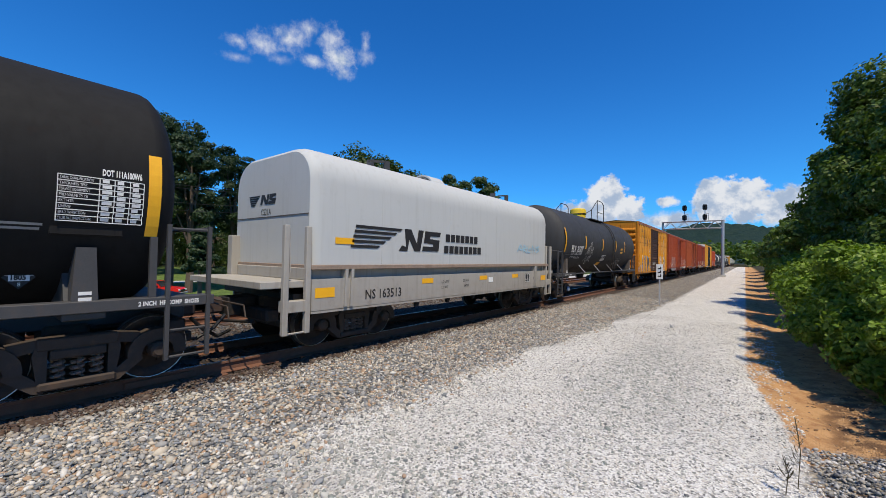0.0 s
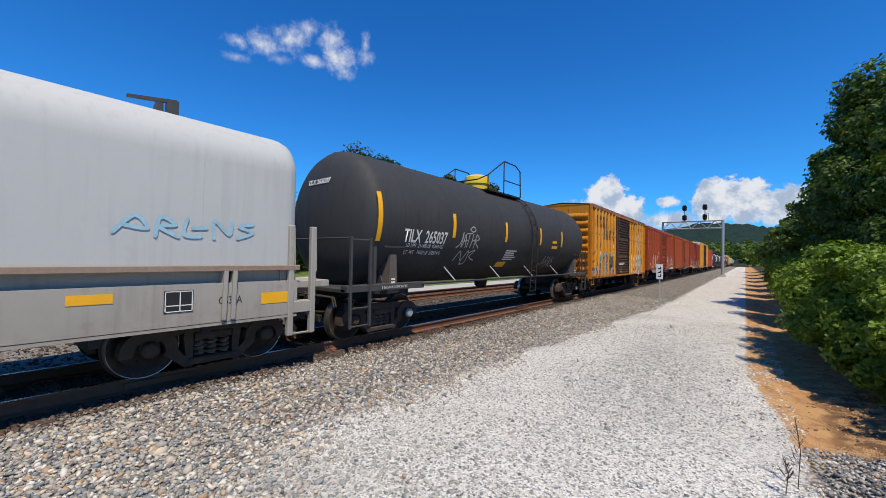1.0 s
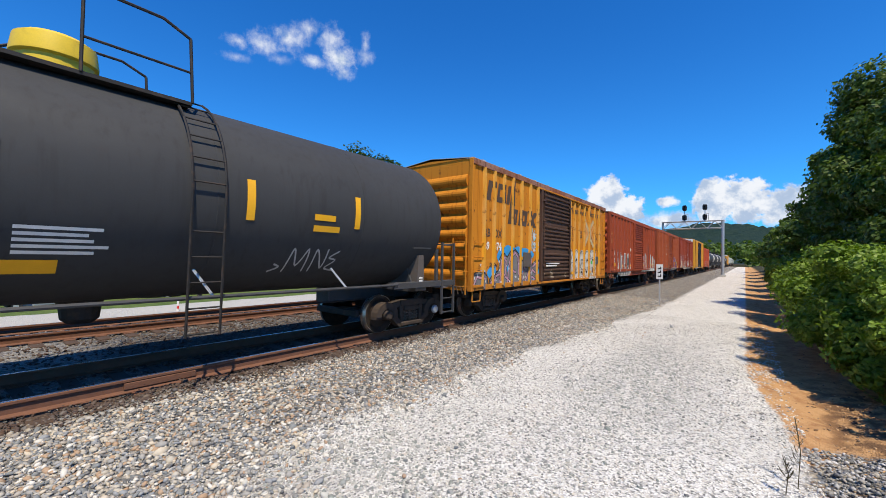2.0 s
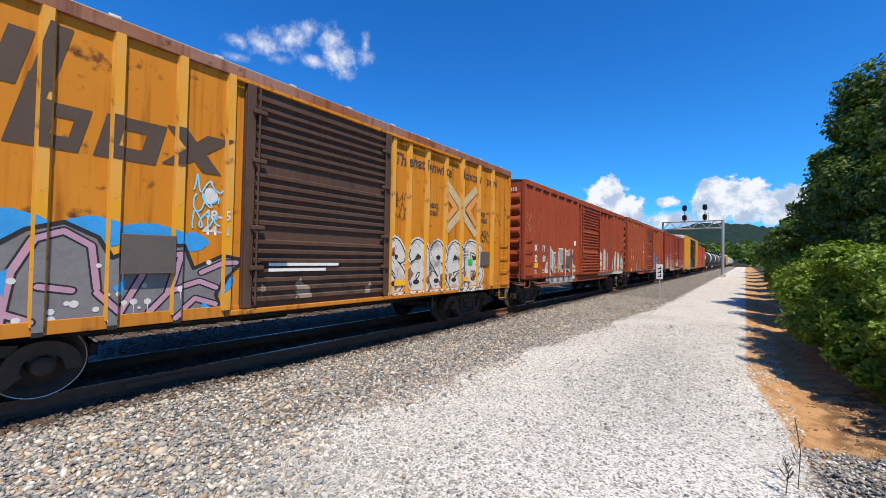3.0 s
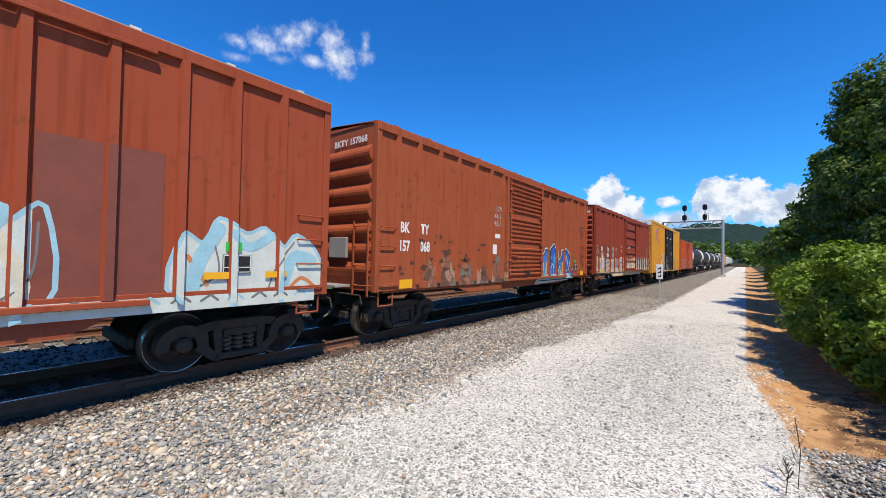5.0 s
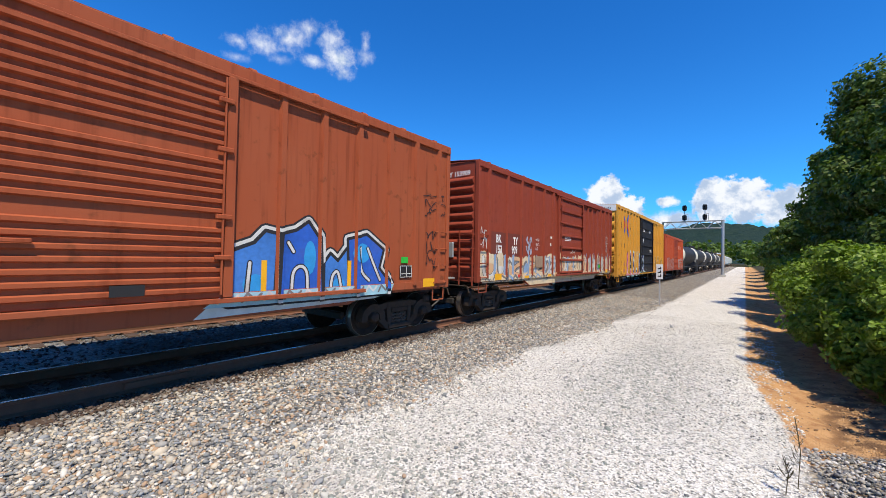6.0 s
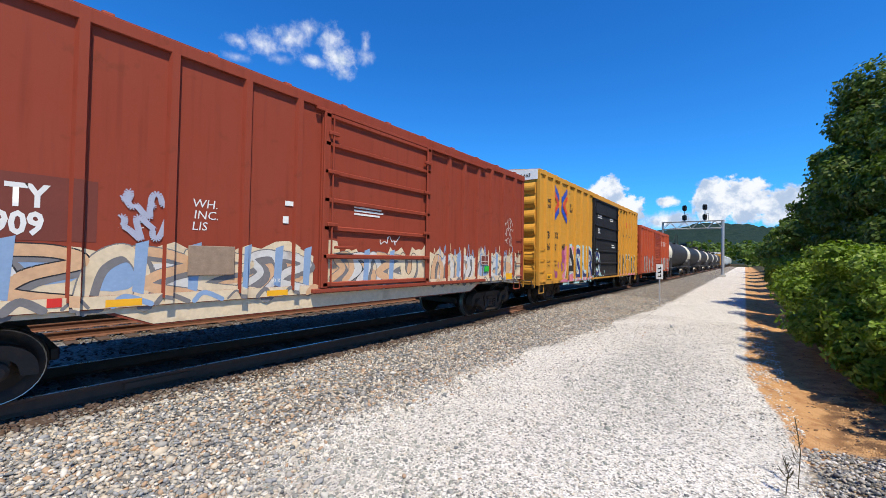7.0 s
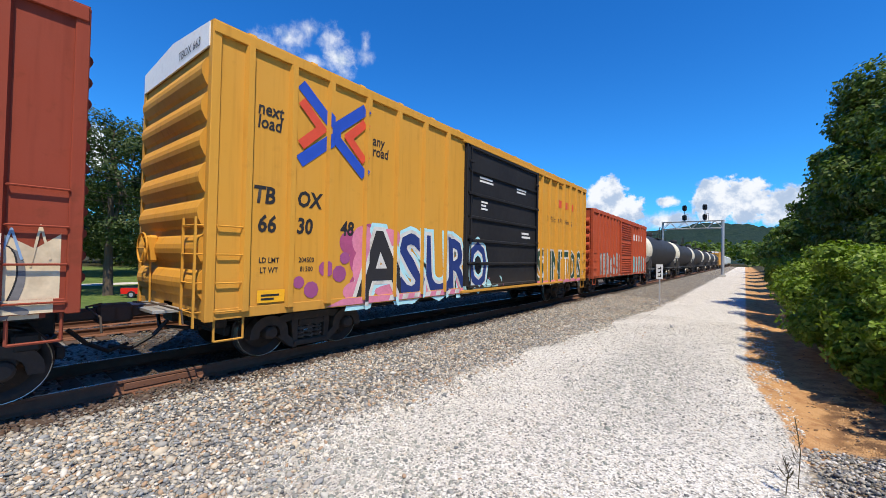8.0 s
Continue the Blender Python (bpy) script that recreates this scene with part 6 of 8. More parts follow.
spray(tall, [oval(x, z, rx, rz, 2, 18) for x, z, rx, rz in ((2.55, 2.05, 0.26, 0.24), (2.75, 1.75, 0.22, 0.34), (2.9, 1.2, 0.36, 0.30), (3.0, 2.3, 0.22, 0.16))], SPRAY_ROSE, 0, name="graffiti_ground")
spray(tall, [oval(x, z, rx, rz, 2, 18) for x, z, rx, rz in ((2.85, 2.1, 0.26, 0.30), (2.95, 1.55, 0.34, 0.45), (3.6, 2.2, 0.25, 0.2), (2.75, 1.10, 0.36, 0.2), (3.8, 1.06, 0.6, 0.14), (5.2, 1.05, 0.9, 0.12), (6.1, 1.3, 0.3, 0.35))], SPRAY_PINK, 1, name="graffiti_ground")
spray(tall, [[(2.0, 0.84), (6.4, 0.84), (6.4, 0.97), (2.4, 0.97)]], SPRAY_PINK, 0, 0.024, "graffiti_ground", False)
spray(tall, [[(x, 0.85), (x + 0.18, 0.85), (x + 0.24, 0.96), (x + 0.05, 0.96)] for x in evenly(3.6, 6.0, 7)], SPRAY_WHITE, 1, 0.024, "graffiti_shade", False)
spray(tall, [[(11.1, 0.84), (15.9, 0.84), (15.9, 0.97), (11.1, 0.97)]], SPRAY_PINK, 0, 0.024, "graffiti_ground", False)
for ch, gx, st in (("A", 2.74, 1.05), ("S", 3.95, 0.86), ("U", 4.78, 0.86)):
    throwie(tall, ch, gx, 0.92, 2.0, SPRAY_NAVY if ch != "A" else SPRAY_BLACK, SPRAY_WHITE, stretch=st, wt=0.055, halo=SPRAY_ICE, slant=-0.08)
throwie(tall, "R", 5.70, 0.92, 1.95, SPRAY_NAVY, SPRAY_WHITE, stretch=0.74, wt=0.055, halo=SPRAY_ICE, slant=-0.08)
throwie(tall, "O", 6.62, 0.98, 1.80, SPRAY_NAVY, SPRAY_WHITE, stretch=0.66, wt=0.05, halo=SPRAY_ICE, slant=-0.08, y=-HALF_W - 0.062)
for ch, gx, st in (("S", 11.1, 0.85), ("I", 12.1, 0.7), ("N", 12.5, 0.74), ("T", 13.55, 0.76), ("O", 14.3, 0.68), ("S", 15.4, 0.72)):
    throwie(tall, ch, gx, 0.90, 1.75, SPRAY_GREEN, SPRAY_WHITE, stretch=st, wt=0.05)
decal(tall, [[(cx + r * math.cos(k * 0.7), cz + r * math.sin(k * 0.7)) for k in range(9)] for cx, cz, r in ((1.45, 1.32, 0.11), (1.70, 1.18, 0.15), (1.98, 1.55, 0.14), (2.3, 1.45, 0.16), (2.42, 1.75, 0.12))], SPRAY_PURPLE, 1, "graffiti_bubbles")
lettering(tall, "Railcar Pooling", 12.1, 3.30, 0.30, FADED_BROWN, stretch=1.4)
bars(tall, 13.0, 3.95, 2.1, 0.55, 1, LOGO_RED, y=-HALF_W - 0.006, cols=3, name="emblem_bars")

# orange-red short boxcar
TEAL2 = [(0.12, 0.55, 0.58), (0.30, 0.30, 0.31), (0.08, 0.45, 0.50), (0.55, 0.56, 0.55), (0.25, 0.25, 0.26)]
RED_E = paint("orange_red_paint", (0.42, 0.075, 0.030), 0.15, 0.3, [(1.6, 12.3, 0.7, 1.0, TEAL2, 2.4, (0.30, 0.30, 0.30))], (0.45, 0.13, 0.07))
red_e = boxcar(108.55, 13.3, 4.42, 0.86, RED_E, "orange-red boxcar with teal and grey graffiti", (5.3, 8.2), evenly(0.9, 4.9, 7) + evenly(8.7, 12.7, 6), truck_in=0.9, ends=7, name="red_boxcar", detail=False)
piece(red_e, 1.4, 5.2, 0.9, 2.2, 3, [SPRAY_GREY], SPRAY_SLATE, 81)
piece(red_e, 8.5, 12.8, 0.9, 2.1, 4, [simple("teal_spray", (0.10, 0.52, 0.56), 0.6, 0, 0.3, 3), SPRAY_GREY], SPRAY_WHITE, 82)
bars(red_e, 8.9, 3.2, 2.9, 0.75, 1, LETTER_WHITE, cols=4, name="lettering_bars")

# ---------------------------------------------------------------- tank cars
TANK_GREY = paint("charcoal_tank_paint", (0.042, 0.043, 0.045), 0.05, 0.25, (), (0.070, 0.071, 0.072), 0.5)
TANK_BLACK = paint("black_tank_paint", (0.011, 0.011, 0.011), 0.04, 0.30, (), (0.022, 0.021, 0.020), 0.62)
TANK_FAR = paint("dark_tank_paint", (0.030, 0.030, 0.032), 0.04, 0.2, (), (0.05, 0.05, 0.05), 0.45)
DOME_YELLOW = simple("yellow_dome_paint", (0.72, 0.50, 0.03), 0.5, 0, 0.25, 6, grime=0.2)
CREAM = simple("cream_band", (0.66, 0.62, 0.50), 0.6, 0, 0.2, 4, grime=0.15)
FRAME_GREY = simple("dark_grey_frame", (0.050, 0.050, 0.052), 0.65, 0, 0.4, 6, grime=0.2)


def strip_on_tank(car, x, w, z0, z1, R, zc, mat=None):
    n = 8
    vs, fs = [], []
    for i in range(n + 1):
        z = z0 + (z1 - z0) * i / n
        y = -math.sqrt(R * R - (z - zc) ** 2) - 0.012
        vs += [(x, y, z), (x + w, y, z)]
    fs = [(2 * i, 2 * i + 1, 2 * i + 3, 2 * i + 2) for i in range(n)]
    part("reflector", Shape().add(vs, fs), mat or YELLOW_REFLEX, car, "yellow reflective strip")


def tank_car(x_start, L, R, zc, mat, label, head=0.42, dome_x=None, ladder_x=None, strips=(), band=False, rails=True, detail=True, truck_in=1.5, turn=True, shiny=False):
    """A tank car: shell with dished heads, saddles, walkway rails, end decks, ladder, dome platform, trucks."""
    car = thing("tank_car", None, None, label, "tank car", group="freight train")
    a, b = 0.30, L - 0.30
    prof = []
    for i in range(9):
        q = i / 8 * math.pi / 2
        prof.append((a + head - head * math.cos(q), max(0.02, R * math.sin(q) ** 0.9)))
    prof += [(a + head + 0.02 + (b - a - 2 * head - 0.04) * i / 6, R) for i in range(7)]
    for i in range(9):
        q = math.pi / 2 - i / 8 * math.pi / 2
        prof.append((b - head + head * math.cos(q), max(0.02, R * math.sin(q) ** 0.9)))
    shell = part("tank_shell", Shape().lathe(prof, "x", 64, (0, 0, zc)), mat, car, smooth=True)
    for x in (a + head + 2.4, L / 2 - 1.2, L / 2 + 1.2, b - head - 2.4):
        part("weld_seam", Shape().lathe([(x - 0.02, R - 0.01), (x - 0.012, R + 0.004), (x + 0.012, R + 0.004), (x + 0.02, R - 0.01)], "x", 64, (0, 0, zc)), mat, shell)
    if band:
        part("end_band", Shape().lathe([(a + 0.02, R * 0.75), (a + 0.15, R * 0.93), (a + head, R + 0.006), (a + head + 0.75, R + 0.006), (a + head + 0.75, R - 0.05)], "x", 48, (0, 0, zc)), CREAM, shell, "cream band round the tank end", smooth=True)
    zd = zc - R + 0.0
    fm = FRAME_GREY
    for q in (-0.05, L - 3.1):
        part("stub_sill", Shape().box(q, q + 3.15, -0.25, 0.25, 0.72, 1.10, 0.02), fm, car)
    for x in (truck_in + 0.02, L - truck_in - 0.02):
        part("saddle", Shape().prism([(-1.25, 0.95), (1.25, 0.95), (1.30, 1.08), (1.02, zc - R * 0.62), (0.4, zc - R + 0.02), (-0.4, zc - R + 0.02), (-1.02, zc - R * 0.62), (-1.30, 1.08)], x - 0.16, x + 0.16, "yz"), fm, car)
        pad = part("jack_pad", Shape().prism([(x - 0.13, 1.05), (x + 0.13, 1.05), (x + 0.09, 1.84), (x - 0.09, 1.84)], -1.42, -1.12).box(x - 0.20, x + 0.20, -1.44, -1.20, 0.98, 1.06, 0.01), PLATE_GREY if shiny else fm, car)
        if detail:
            part("stencil_bars", Shape().box(x - 0.06, x + 0.06, -1.426, -1.421, 1.27, 1.31).box(x - 0.06, x + 0.06, -1.426, -1.421, 1.20, 1.24), LETTER_WHITE, pad)
            part("pad_plate", Shape().box(x - 0.33, x + 0.33, -1.46, -1.25, 1.98, 2.12, 0.01), mat, car)
    # end decks with posts and hand rails
    for x0, sg in ((0.0, 1), (L, -1)):
        x1 = x0 + sg * 2.3
        part("end_deck", Shape().box(min(x0, x0 + sg * 0.75), max(x0, x0 + sg * 0.75), -1.42, 1.42, 1.05, 1.13, 0.008), fm, car)
        part("running_board", Shape().box(min(x0, x1), max(x0, x1), -1.50, -1.28, 1.06, 1.20, 0.008), fm, car)
        for px in (x0 + sg * 0.08, x0 + sg * 0.58):
            part("hand_rail_post", Shape().box(px - 0.025, px + 0.025, -1.515, -1.462, 0.35, 2.18), fm, car)
        part("hand_rail", Shape().tube([(x0 + sg * 0.08, -1.47, 2.15), (x0 + sg * 0.08, 1.42, 2.15), (x0 + sg * 0.08, 1.42, 1.1)], 0.02, 6).tube([(x0 + sg * 0.08, -1.47, 2.12), (x0 + sg * 0.58, -1.47, 2.12)], 0.02, 6), fm, car)
        part("foot_rung", Shape().tube([(x0 + sg * 0.08, -1.47, 0.38), (x0 + sg * 0.58, -1.47, 0.38)], 0.02, 6).tube([(x0 + sg * 0.08, -1.47, 0.74), (x0 + sg * 0.58, -1.47, 0.74)], 0.02, 6), fm, car)
        part("side_brace", Shape().box(min(x0 + sg * 0.7, x0 + sg * 0.78), max(x0 + sg * 0.7, x0 + sg * 0.78), -1.46, -1.40, 1.12, 2.0), fm, car) if detail else None
    if rails:
        part("side_hand_rail", Shape().tube([(2.2, -1.50, 1.16), (L - 2.2, -1.50, 1.16)], 0.028, 8), fm, car)
        for x in evenly(3.6, L - 3.6, 4):
            part("rail_bracket", Shape().tube([(x, -1.50, 1.16), (x - 0.18, -1.22, zc - R * 0.70)], 0.022, 5), GALV if shiny else fm, car)
        part("brake_rod", Shape().tube([(2.0, -0.6, 0.80), (L - 2.0, -0.6, 0.80)], 0.02, 5), STEEL_DARK, car)
        part("bottom_outlet", Shape().lathe([(zc - R - 0.32, 0.14), (zc - R - 0.25, 0.22), (zc - R - 0.08, 0.24), (zc - R + 0.1, 0.30)], "z", 16, (L / 2, 0, 0)), STEEL_DARK, car)
    if dome_x is not None:
        zt = zc + R
        dm = DOME_YELLOW if shiny else mat
        d = part("dome", Shape().lathe([(zt - 0.15, 0.42), (zt + 0.14, 0.42), (zt + 0.17, 0.46), (zt + 0.20, 0.46), (zt + 0.42, 0.43), (zt + 0.48, 0.34), (zt + 0.50, 0.0)], "z", 28, (dome_x, 0, 0)), dm, car, "yellow dome housing" if shiny else "", smooth=True)
        part("platform", Shape().box(dome_x - 0.95, dome_x + 1.35, -1.05, -0.50, zt - 0.24, zt - 0.19).box(dome_x - 0.95, dome_x + 1.35, 0.50, 1.05, zt - 0.24, zt - 0.19).box(dome_x + 0.7, dome_x + 1.35, -0.5, 0.5, zt - 0.24, zt - 0.19), STEEL_DARK, car, "steel grating platform")
        z1, z2 = zt - 0.20, zt + 0.90
        for y in (-1.05, 1.05):
            s = Shape().tube([(dome_x - 1.35, y * 0.85, z1 + 0.25), (dome_x - 0.95, y, z1 + 0.45), (dome_x + 0.1, y, z2), (dome_x + 0.95, y, z2), (dome_x + 1.30, y, z2 - 0.15), (dome_x + 1.35, y, z1)], 0.022, 6)
            s.tube([(dome_x + 0.1, y, z2), (dome_x + 0.1, y, z1)], 0.02, 6).tube([(dome_x - 0.95, y, z1 + 0.45), (dome_x - 0.95, y, z1)], 0.02, 6).tube([(dome_x + 0.1, y, z1 + 0.45), (dome_x + 1.33, y, z1 + 0.45)], 0.018, 6)
            part("platform_rail", s, STEEL_DARK, car)
        part("platform_rail", Shape().tube([(dome_x - 1.35, -0.9, z1 + 0.25), (dome_x - 1.35, 0.9, z1 + 0.25)], 0.02, 6), STEEL_DARK, car)
    if ladder_x is not None:
        s = Shape()
        for q in (-0.22, 0.22):
            pts = [(ladder_x + q, -1.56, 0.62)] + [(ladder_x + q, -(R + 0.07) * math.cos(t), zc + (R + 0.07) * math.sin(t)) for t in evenly(0.0, 1.15, 9)]
            s.tube(pts, 0.02, 5)
        lad = part("ladder", s, STEEL_DARK, car)
        for i in range(5):
            z = 0.66 + i * 0.36
            part("rung", Shape().rod((ladder_x - 0.22, -1.56 - 0.005 * i, z), (ladder_x + 0.22, -1.56 - 0.005 * i, z), 0.014, 5), STEEL_DARK, lad)
        for t in evenly(0.08, 1.15, 6):
            y, z = -(R + 0.07) * math.cos(t), zc + (R + 0.07) * math.sin(t)
            part("rung", Shape().rod((ladder_x - 0.22, y, z), (ladder_x + 0.22, y, z), 0.014, 5), STEEL_DARK, lad)
    for x, w, z0, z1 in strips:
        strip_on_tank(car, x, w, z0, z1, R, zc)
    truck(car, truck_in, turn, shiny)
    truck(car, L - truck_in, turn, shiny)
    coupler(car, 0.0, -1)
    coupler(car, L, 1)
    TRAIN.append((car, x_start))
    return car


R1, ZC1 = 1.59, 2.66
T0 = 15.60
tilx = tank_car(T0, 14.40, R1, ZC1, TANK_GREY, "charcoal grey tank car with yellow dome and white lettering", 0.55, 22.45 - T0, 23.85 - T0,
                [(16.28 - T0, 0.13, 2.12, 3.17), (18.92 - T0, 0.13, 2.32, 2.95), (21.75 - T0, 0.13, 2.32, 2.95), (24.4 - T0, 0.13, 2.32, 2.95), (26.5 - T0, 0.13, 2.32, 2.95)], truck_in=1.30, shiny=True)
W1 = (R1, ZC1)
lettering(tilx, "TILX", 17.12 - T0, 2.14, 0.42, LETTER_WHITE, wrap=W1, weight=0.008, stretch=0.68)
lettering(tilx, "265037", 17.86 - T0, 2.14, 0.42, LETTER_WHITE, wrap=W1, weight=0.008, stretch=0.68)
lettering(tilx, "LD LMT  211400 LB  95850 KG", 17.25 - T0, 2.02, 0.13, LETTER_WHITE, wrap=W1, stretch=0.82)
lettering(tilx, "LT  WT   74600 LB  33850 KG", 17.25 - T0, 1.86, 0.13, LETTER_WHITE, wrap=W1, stretch=0.82)
lettering(tilx, "2 INCH HF COMP SHOES", 0.9, 1.10, 0.08, LETTER_WHITE, y=-1.508, stretch=0.9)
lettering(tilx, "TILX 265037", 0.40, 3.42, 0.16, LETTER_WHITE, y=0.50, end=True, weight=0.006, dish=(R1, ZC1, 0.30, 0.55))
bars(tilx, 22.0 - T0, 1.75, 0.9, 0.35, 5, LETTER_WHITE, wrap=W1, seed=2)
bars(tilx, 21.8 - T0, 1.52, 0.95, 0.30, 1, YELLOW_REFLEX, wrap=W1, seed=3, name="notice_bar")
bars(tilx, 25.6 - T0, 2.22, 0.6, 0.40, 2, YELLOW_REFLEX, wrap=W1, seed=4, name="notice_bar")
def tank_tag(paths, x, z, w, h, r):
    """Sprayed letters on the flank of the tank."""
    s = Shape()
    for path in paths:
        line = [(x + w * a, z + h * b) for a, b in curve(path, 5)]
        for k, poly in enumerate(ribbon(line, r)):
            vs = [(a, -math.sqrt(R1 ** 2 - (b - ZC1) ** 2) - 0.008 - 0.00002 * k, b) for a, b in poly]
            s.add(vs, [tuple(range(len(vs)))])
    me = bpy.data.meshes.new("graffiti_tag")
    me.from_pydata(s.v, [], s.f)
    me.materials.append(SPRAY_GREY)
    tagged(part("graffiti_tag", me, None, tilx), kind="stuff")


tank_tag([[(0.0, 0.42), (0.14, 0.55), (0.20, 0.82), (0.18, 0.45)], [(0.22, 0.45), (0.30, 0.78), (0.36, 0.45)], [(0.24, 0.60), (0.38, 0.62)], [(0.34, 0.80), (0.56, 0.82)], [(0.46, 0.82), (0.42, 0.45)], [(0.56, 0.45), (0.62, 0.80)], [(0.60, 0.62), (0.76, 0.66)], [(0.72, 0.44), (0.76, 0.78), (0.90, 0.68), (0.76, 0.60), (0.94, 0.44)],
          [(0.46, 0.92), (0.60, 1.0), (0.70, 0.92), (0.58, 0.86), (0.46, 0.92)], [(0.10, 0.10), (0.24, 0.34), (0.40, 0.10), (0.56, 0.36), (0.62, 0.05), (0.46, 0.0), (0.44, 0.14)], [(0.60, 0.30), (0.84, 0.38), (0.70, 0.20), (0.96, 0.10)]], 19.20 - T0, 1.62, 1.15, 1.05, 0.035)
tank_tag([[(0.0, 0.1), (0.12, 0.25), (0.05, 0.35)], [(0.2, 0.1), (0.26, 0.9), (0.36, 0.3), (0.48, 0.9), (0.50, 0.1)], [(0.6, 0.1), (0.62, 0.9), (0.78, 0.2), (0.80, 0.9)], [(1.0, 0.85), (0.86, 0.6), (0.98, 0.5), (0.86, 0.2), (1.02, 0.1)]], 25.0 - T0, 1.45, 1.3, 0.5, 0.03)


T1 = -12.4
black = tank_car(T1, 14.85, 1.57, 2.65, TANK_BLACK, "black tank car with white stencil table and placard", 0.45, 6.0, 7.4, [(1.60 - T1, 0.14, 2.0, 3.05)], truck_in=1.38, turn=True)
W2 = (1.57, 2.65)
lettering(black, "DOT 111A100W6", 1.14 - T1, 2.70, 0.11, LETTER_WHITE, wrap=W2, weight=0.004, stretch=0.46)
s = Shape()
tb = (0.76 - T1, 1.55 - T1, 2.14, 2.66)
for q in evenly(tb[2], tb[3], 9):
    yq = -math.sqrt(1.57 ** 2 - (q - 2.65) ** 2) - 0.008
    s.box(tb[0], tb[1], yq - 0.003, yq, q - 0.005, q + 0.005)
for q in (tb[0], tb[0] + 0.36, tb[0] + 0.50, tb[0] + 0.65, tb[1]):
    for za, zb in zip(evenly(tb[2], tb[3], 6), evenly(tb[2], tb[3], 6)[1:]):
        yq = -math.sqrt(1.57 ** 2 - ((za + zb) / 2 - 2.65) ** 2) - 0.010
        s.box(q - 0.004, q + 0.004, yq - 0.003, yq, za, zb)
part("stencil_table", s, LETTER_WHITE, black, "white ruled qualification table")
for i, w in enumerate(("STUB SILL INSPECTION", "88.B.2 INSPECTION", "LINING:", "EXT HTR", "PRD-VALVE 75 PSI", "SERVICE EQUIPMENT", "THICKNESS TEST", "TANK QUALIFICATION")):
    zz = tb[2] + 0.018 + i * 0.065
    lettering(black, w, tb[0] + 0.015, zz, 0.045, LETTER_WHITE, wrap=W2, stretch=0.62 if len(w) > 16 else 0.7)
    for c in (0.385, 0.525, 0.675):
        bars(black, tb[0] + c, zz, 0.10, 0.07, 1, LETTER_WHITE, wrap=W2, seed=i)


def placard(car, x, z, h, R, zc):
    y = -math.sqrt(R * R - (z - zc) ** 2) - 0.02
    p = part("placard", Shape().prism([(x - h, z), (x, z - h), (x + h, z), (x, z + h)], y, y + 0.006), LETTER_BLACK, car, "diamond hazard placard, white over black")
    part("placard_field", Shape().prism([(x - h * 0.88, z + 0.02), (x + h * 0.88, z + 0.02), (x, z + h * 0.92)], y - 0.004, y), LETTER_WHITE, p)
    part("placard_field", Shape().box(x - h * 0.62, x + h * 0.62, y - 0.008, y - 0.004, z - 0.042, z + 0.042), LETTER_WHITE, p)
    me = lettering(car, "1805", x - h * 0.56, z - 0.028, 0.088, LETTER_BLACK, y=y - 0.011, stretch=0.75, weight=0.004)
    lettering(car, "8", x - 0.015, z - h * 0.75, 0.06, LETTER_WHITE, y=y - 0.006)


placard(black, 0.54 - T1, 1.48, 0.135, 1.57, 2.65)
lettering(black, "2 INCH  HF COMP  SHOES", 1.55 - T1, 1.10, 0.08, LETTER_WHITE, y=-1.508, stretch=0.75, weight=0.003)
bars(black, 0.15 - T1, 2.02, 0.55, 0.10, 2, simple("grey_stencil", (0.25, 0.25, 0.24), 0.6), wrap=W2, seed=8)

for i in range(6):
    tank_car(123.4 + 17.4 * i, 16.3, 1.48, 2.70, TANK_FAR, "black tank car with a cream end band", 0.5, 7.6, None, band=True, detail=False, rails=True, turn=False)


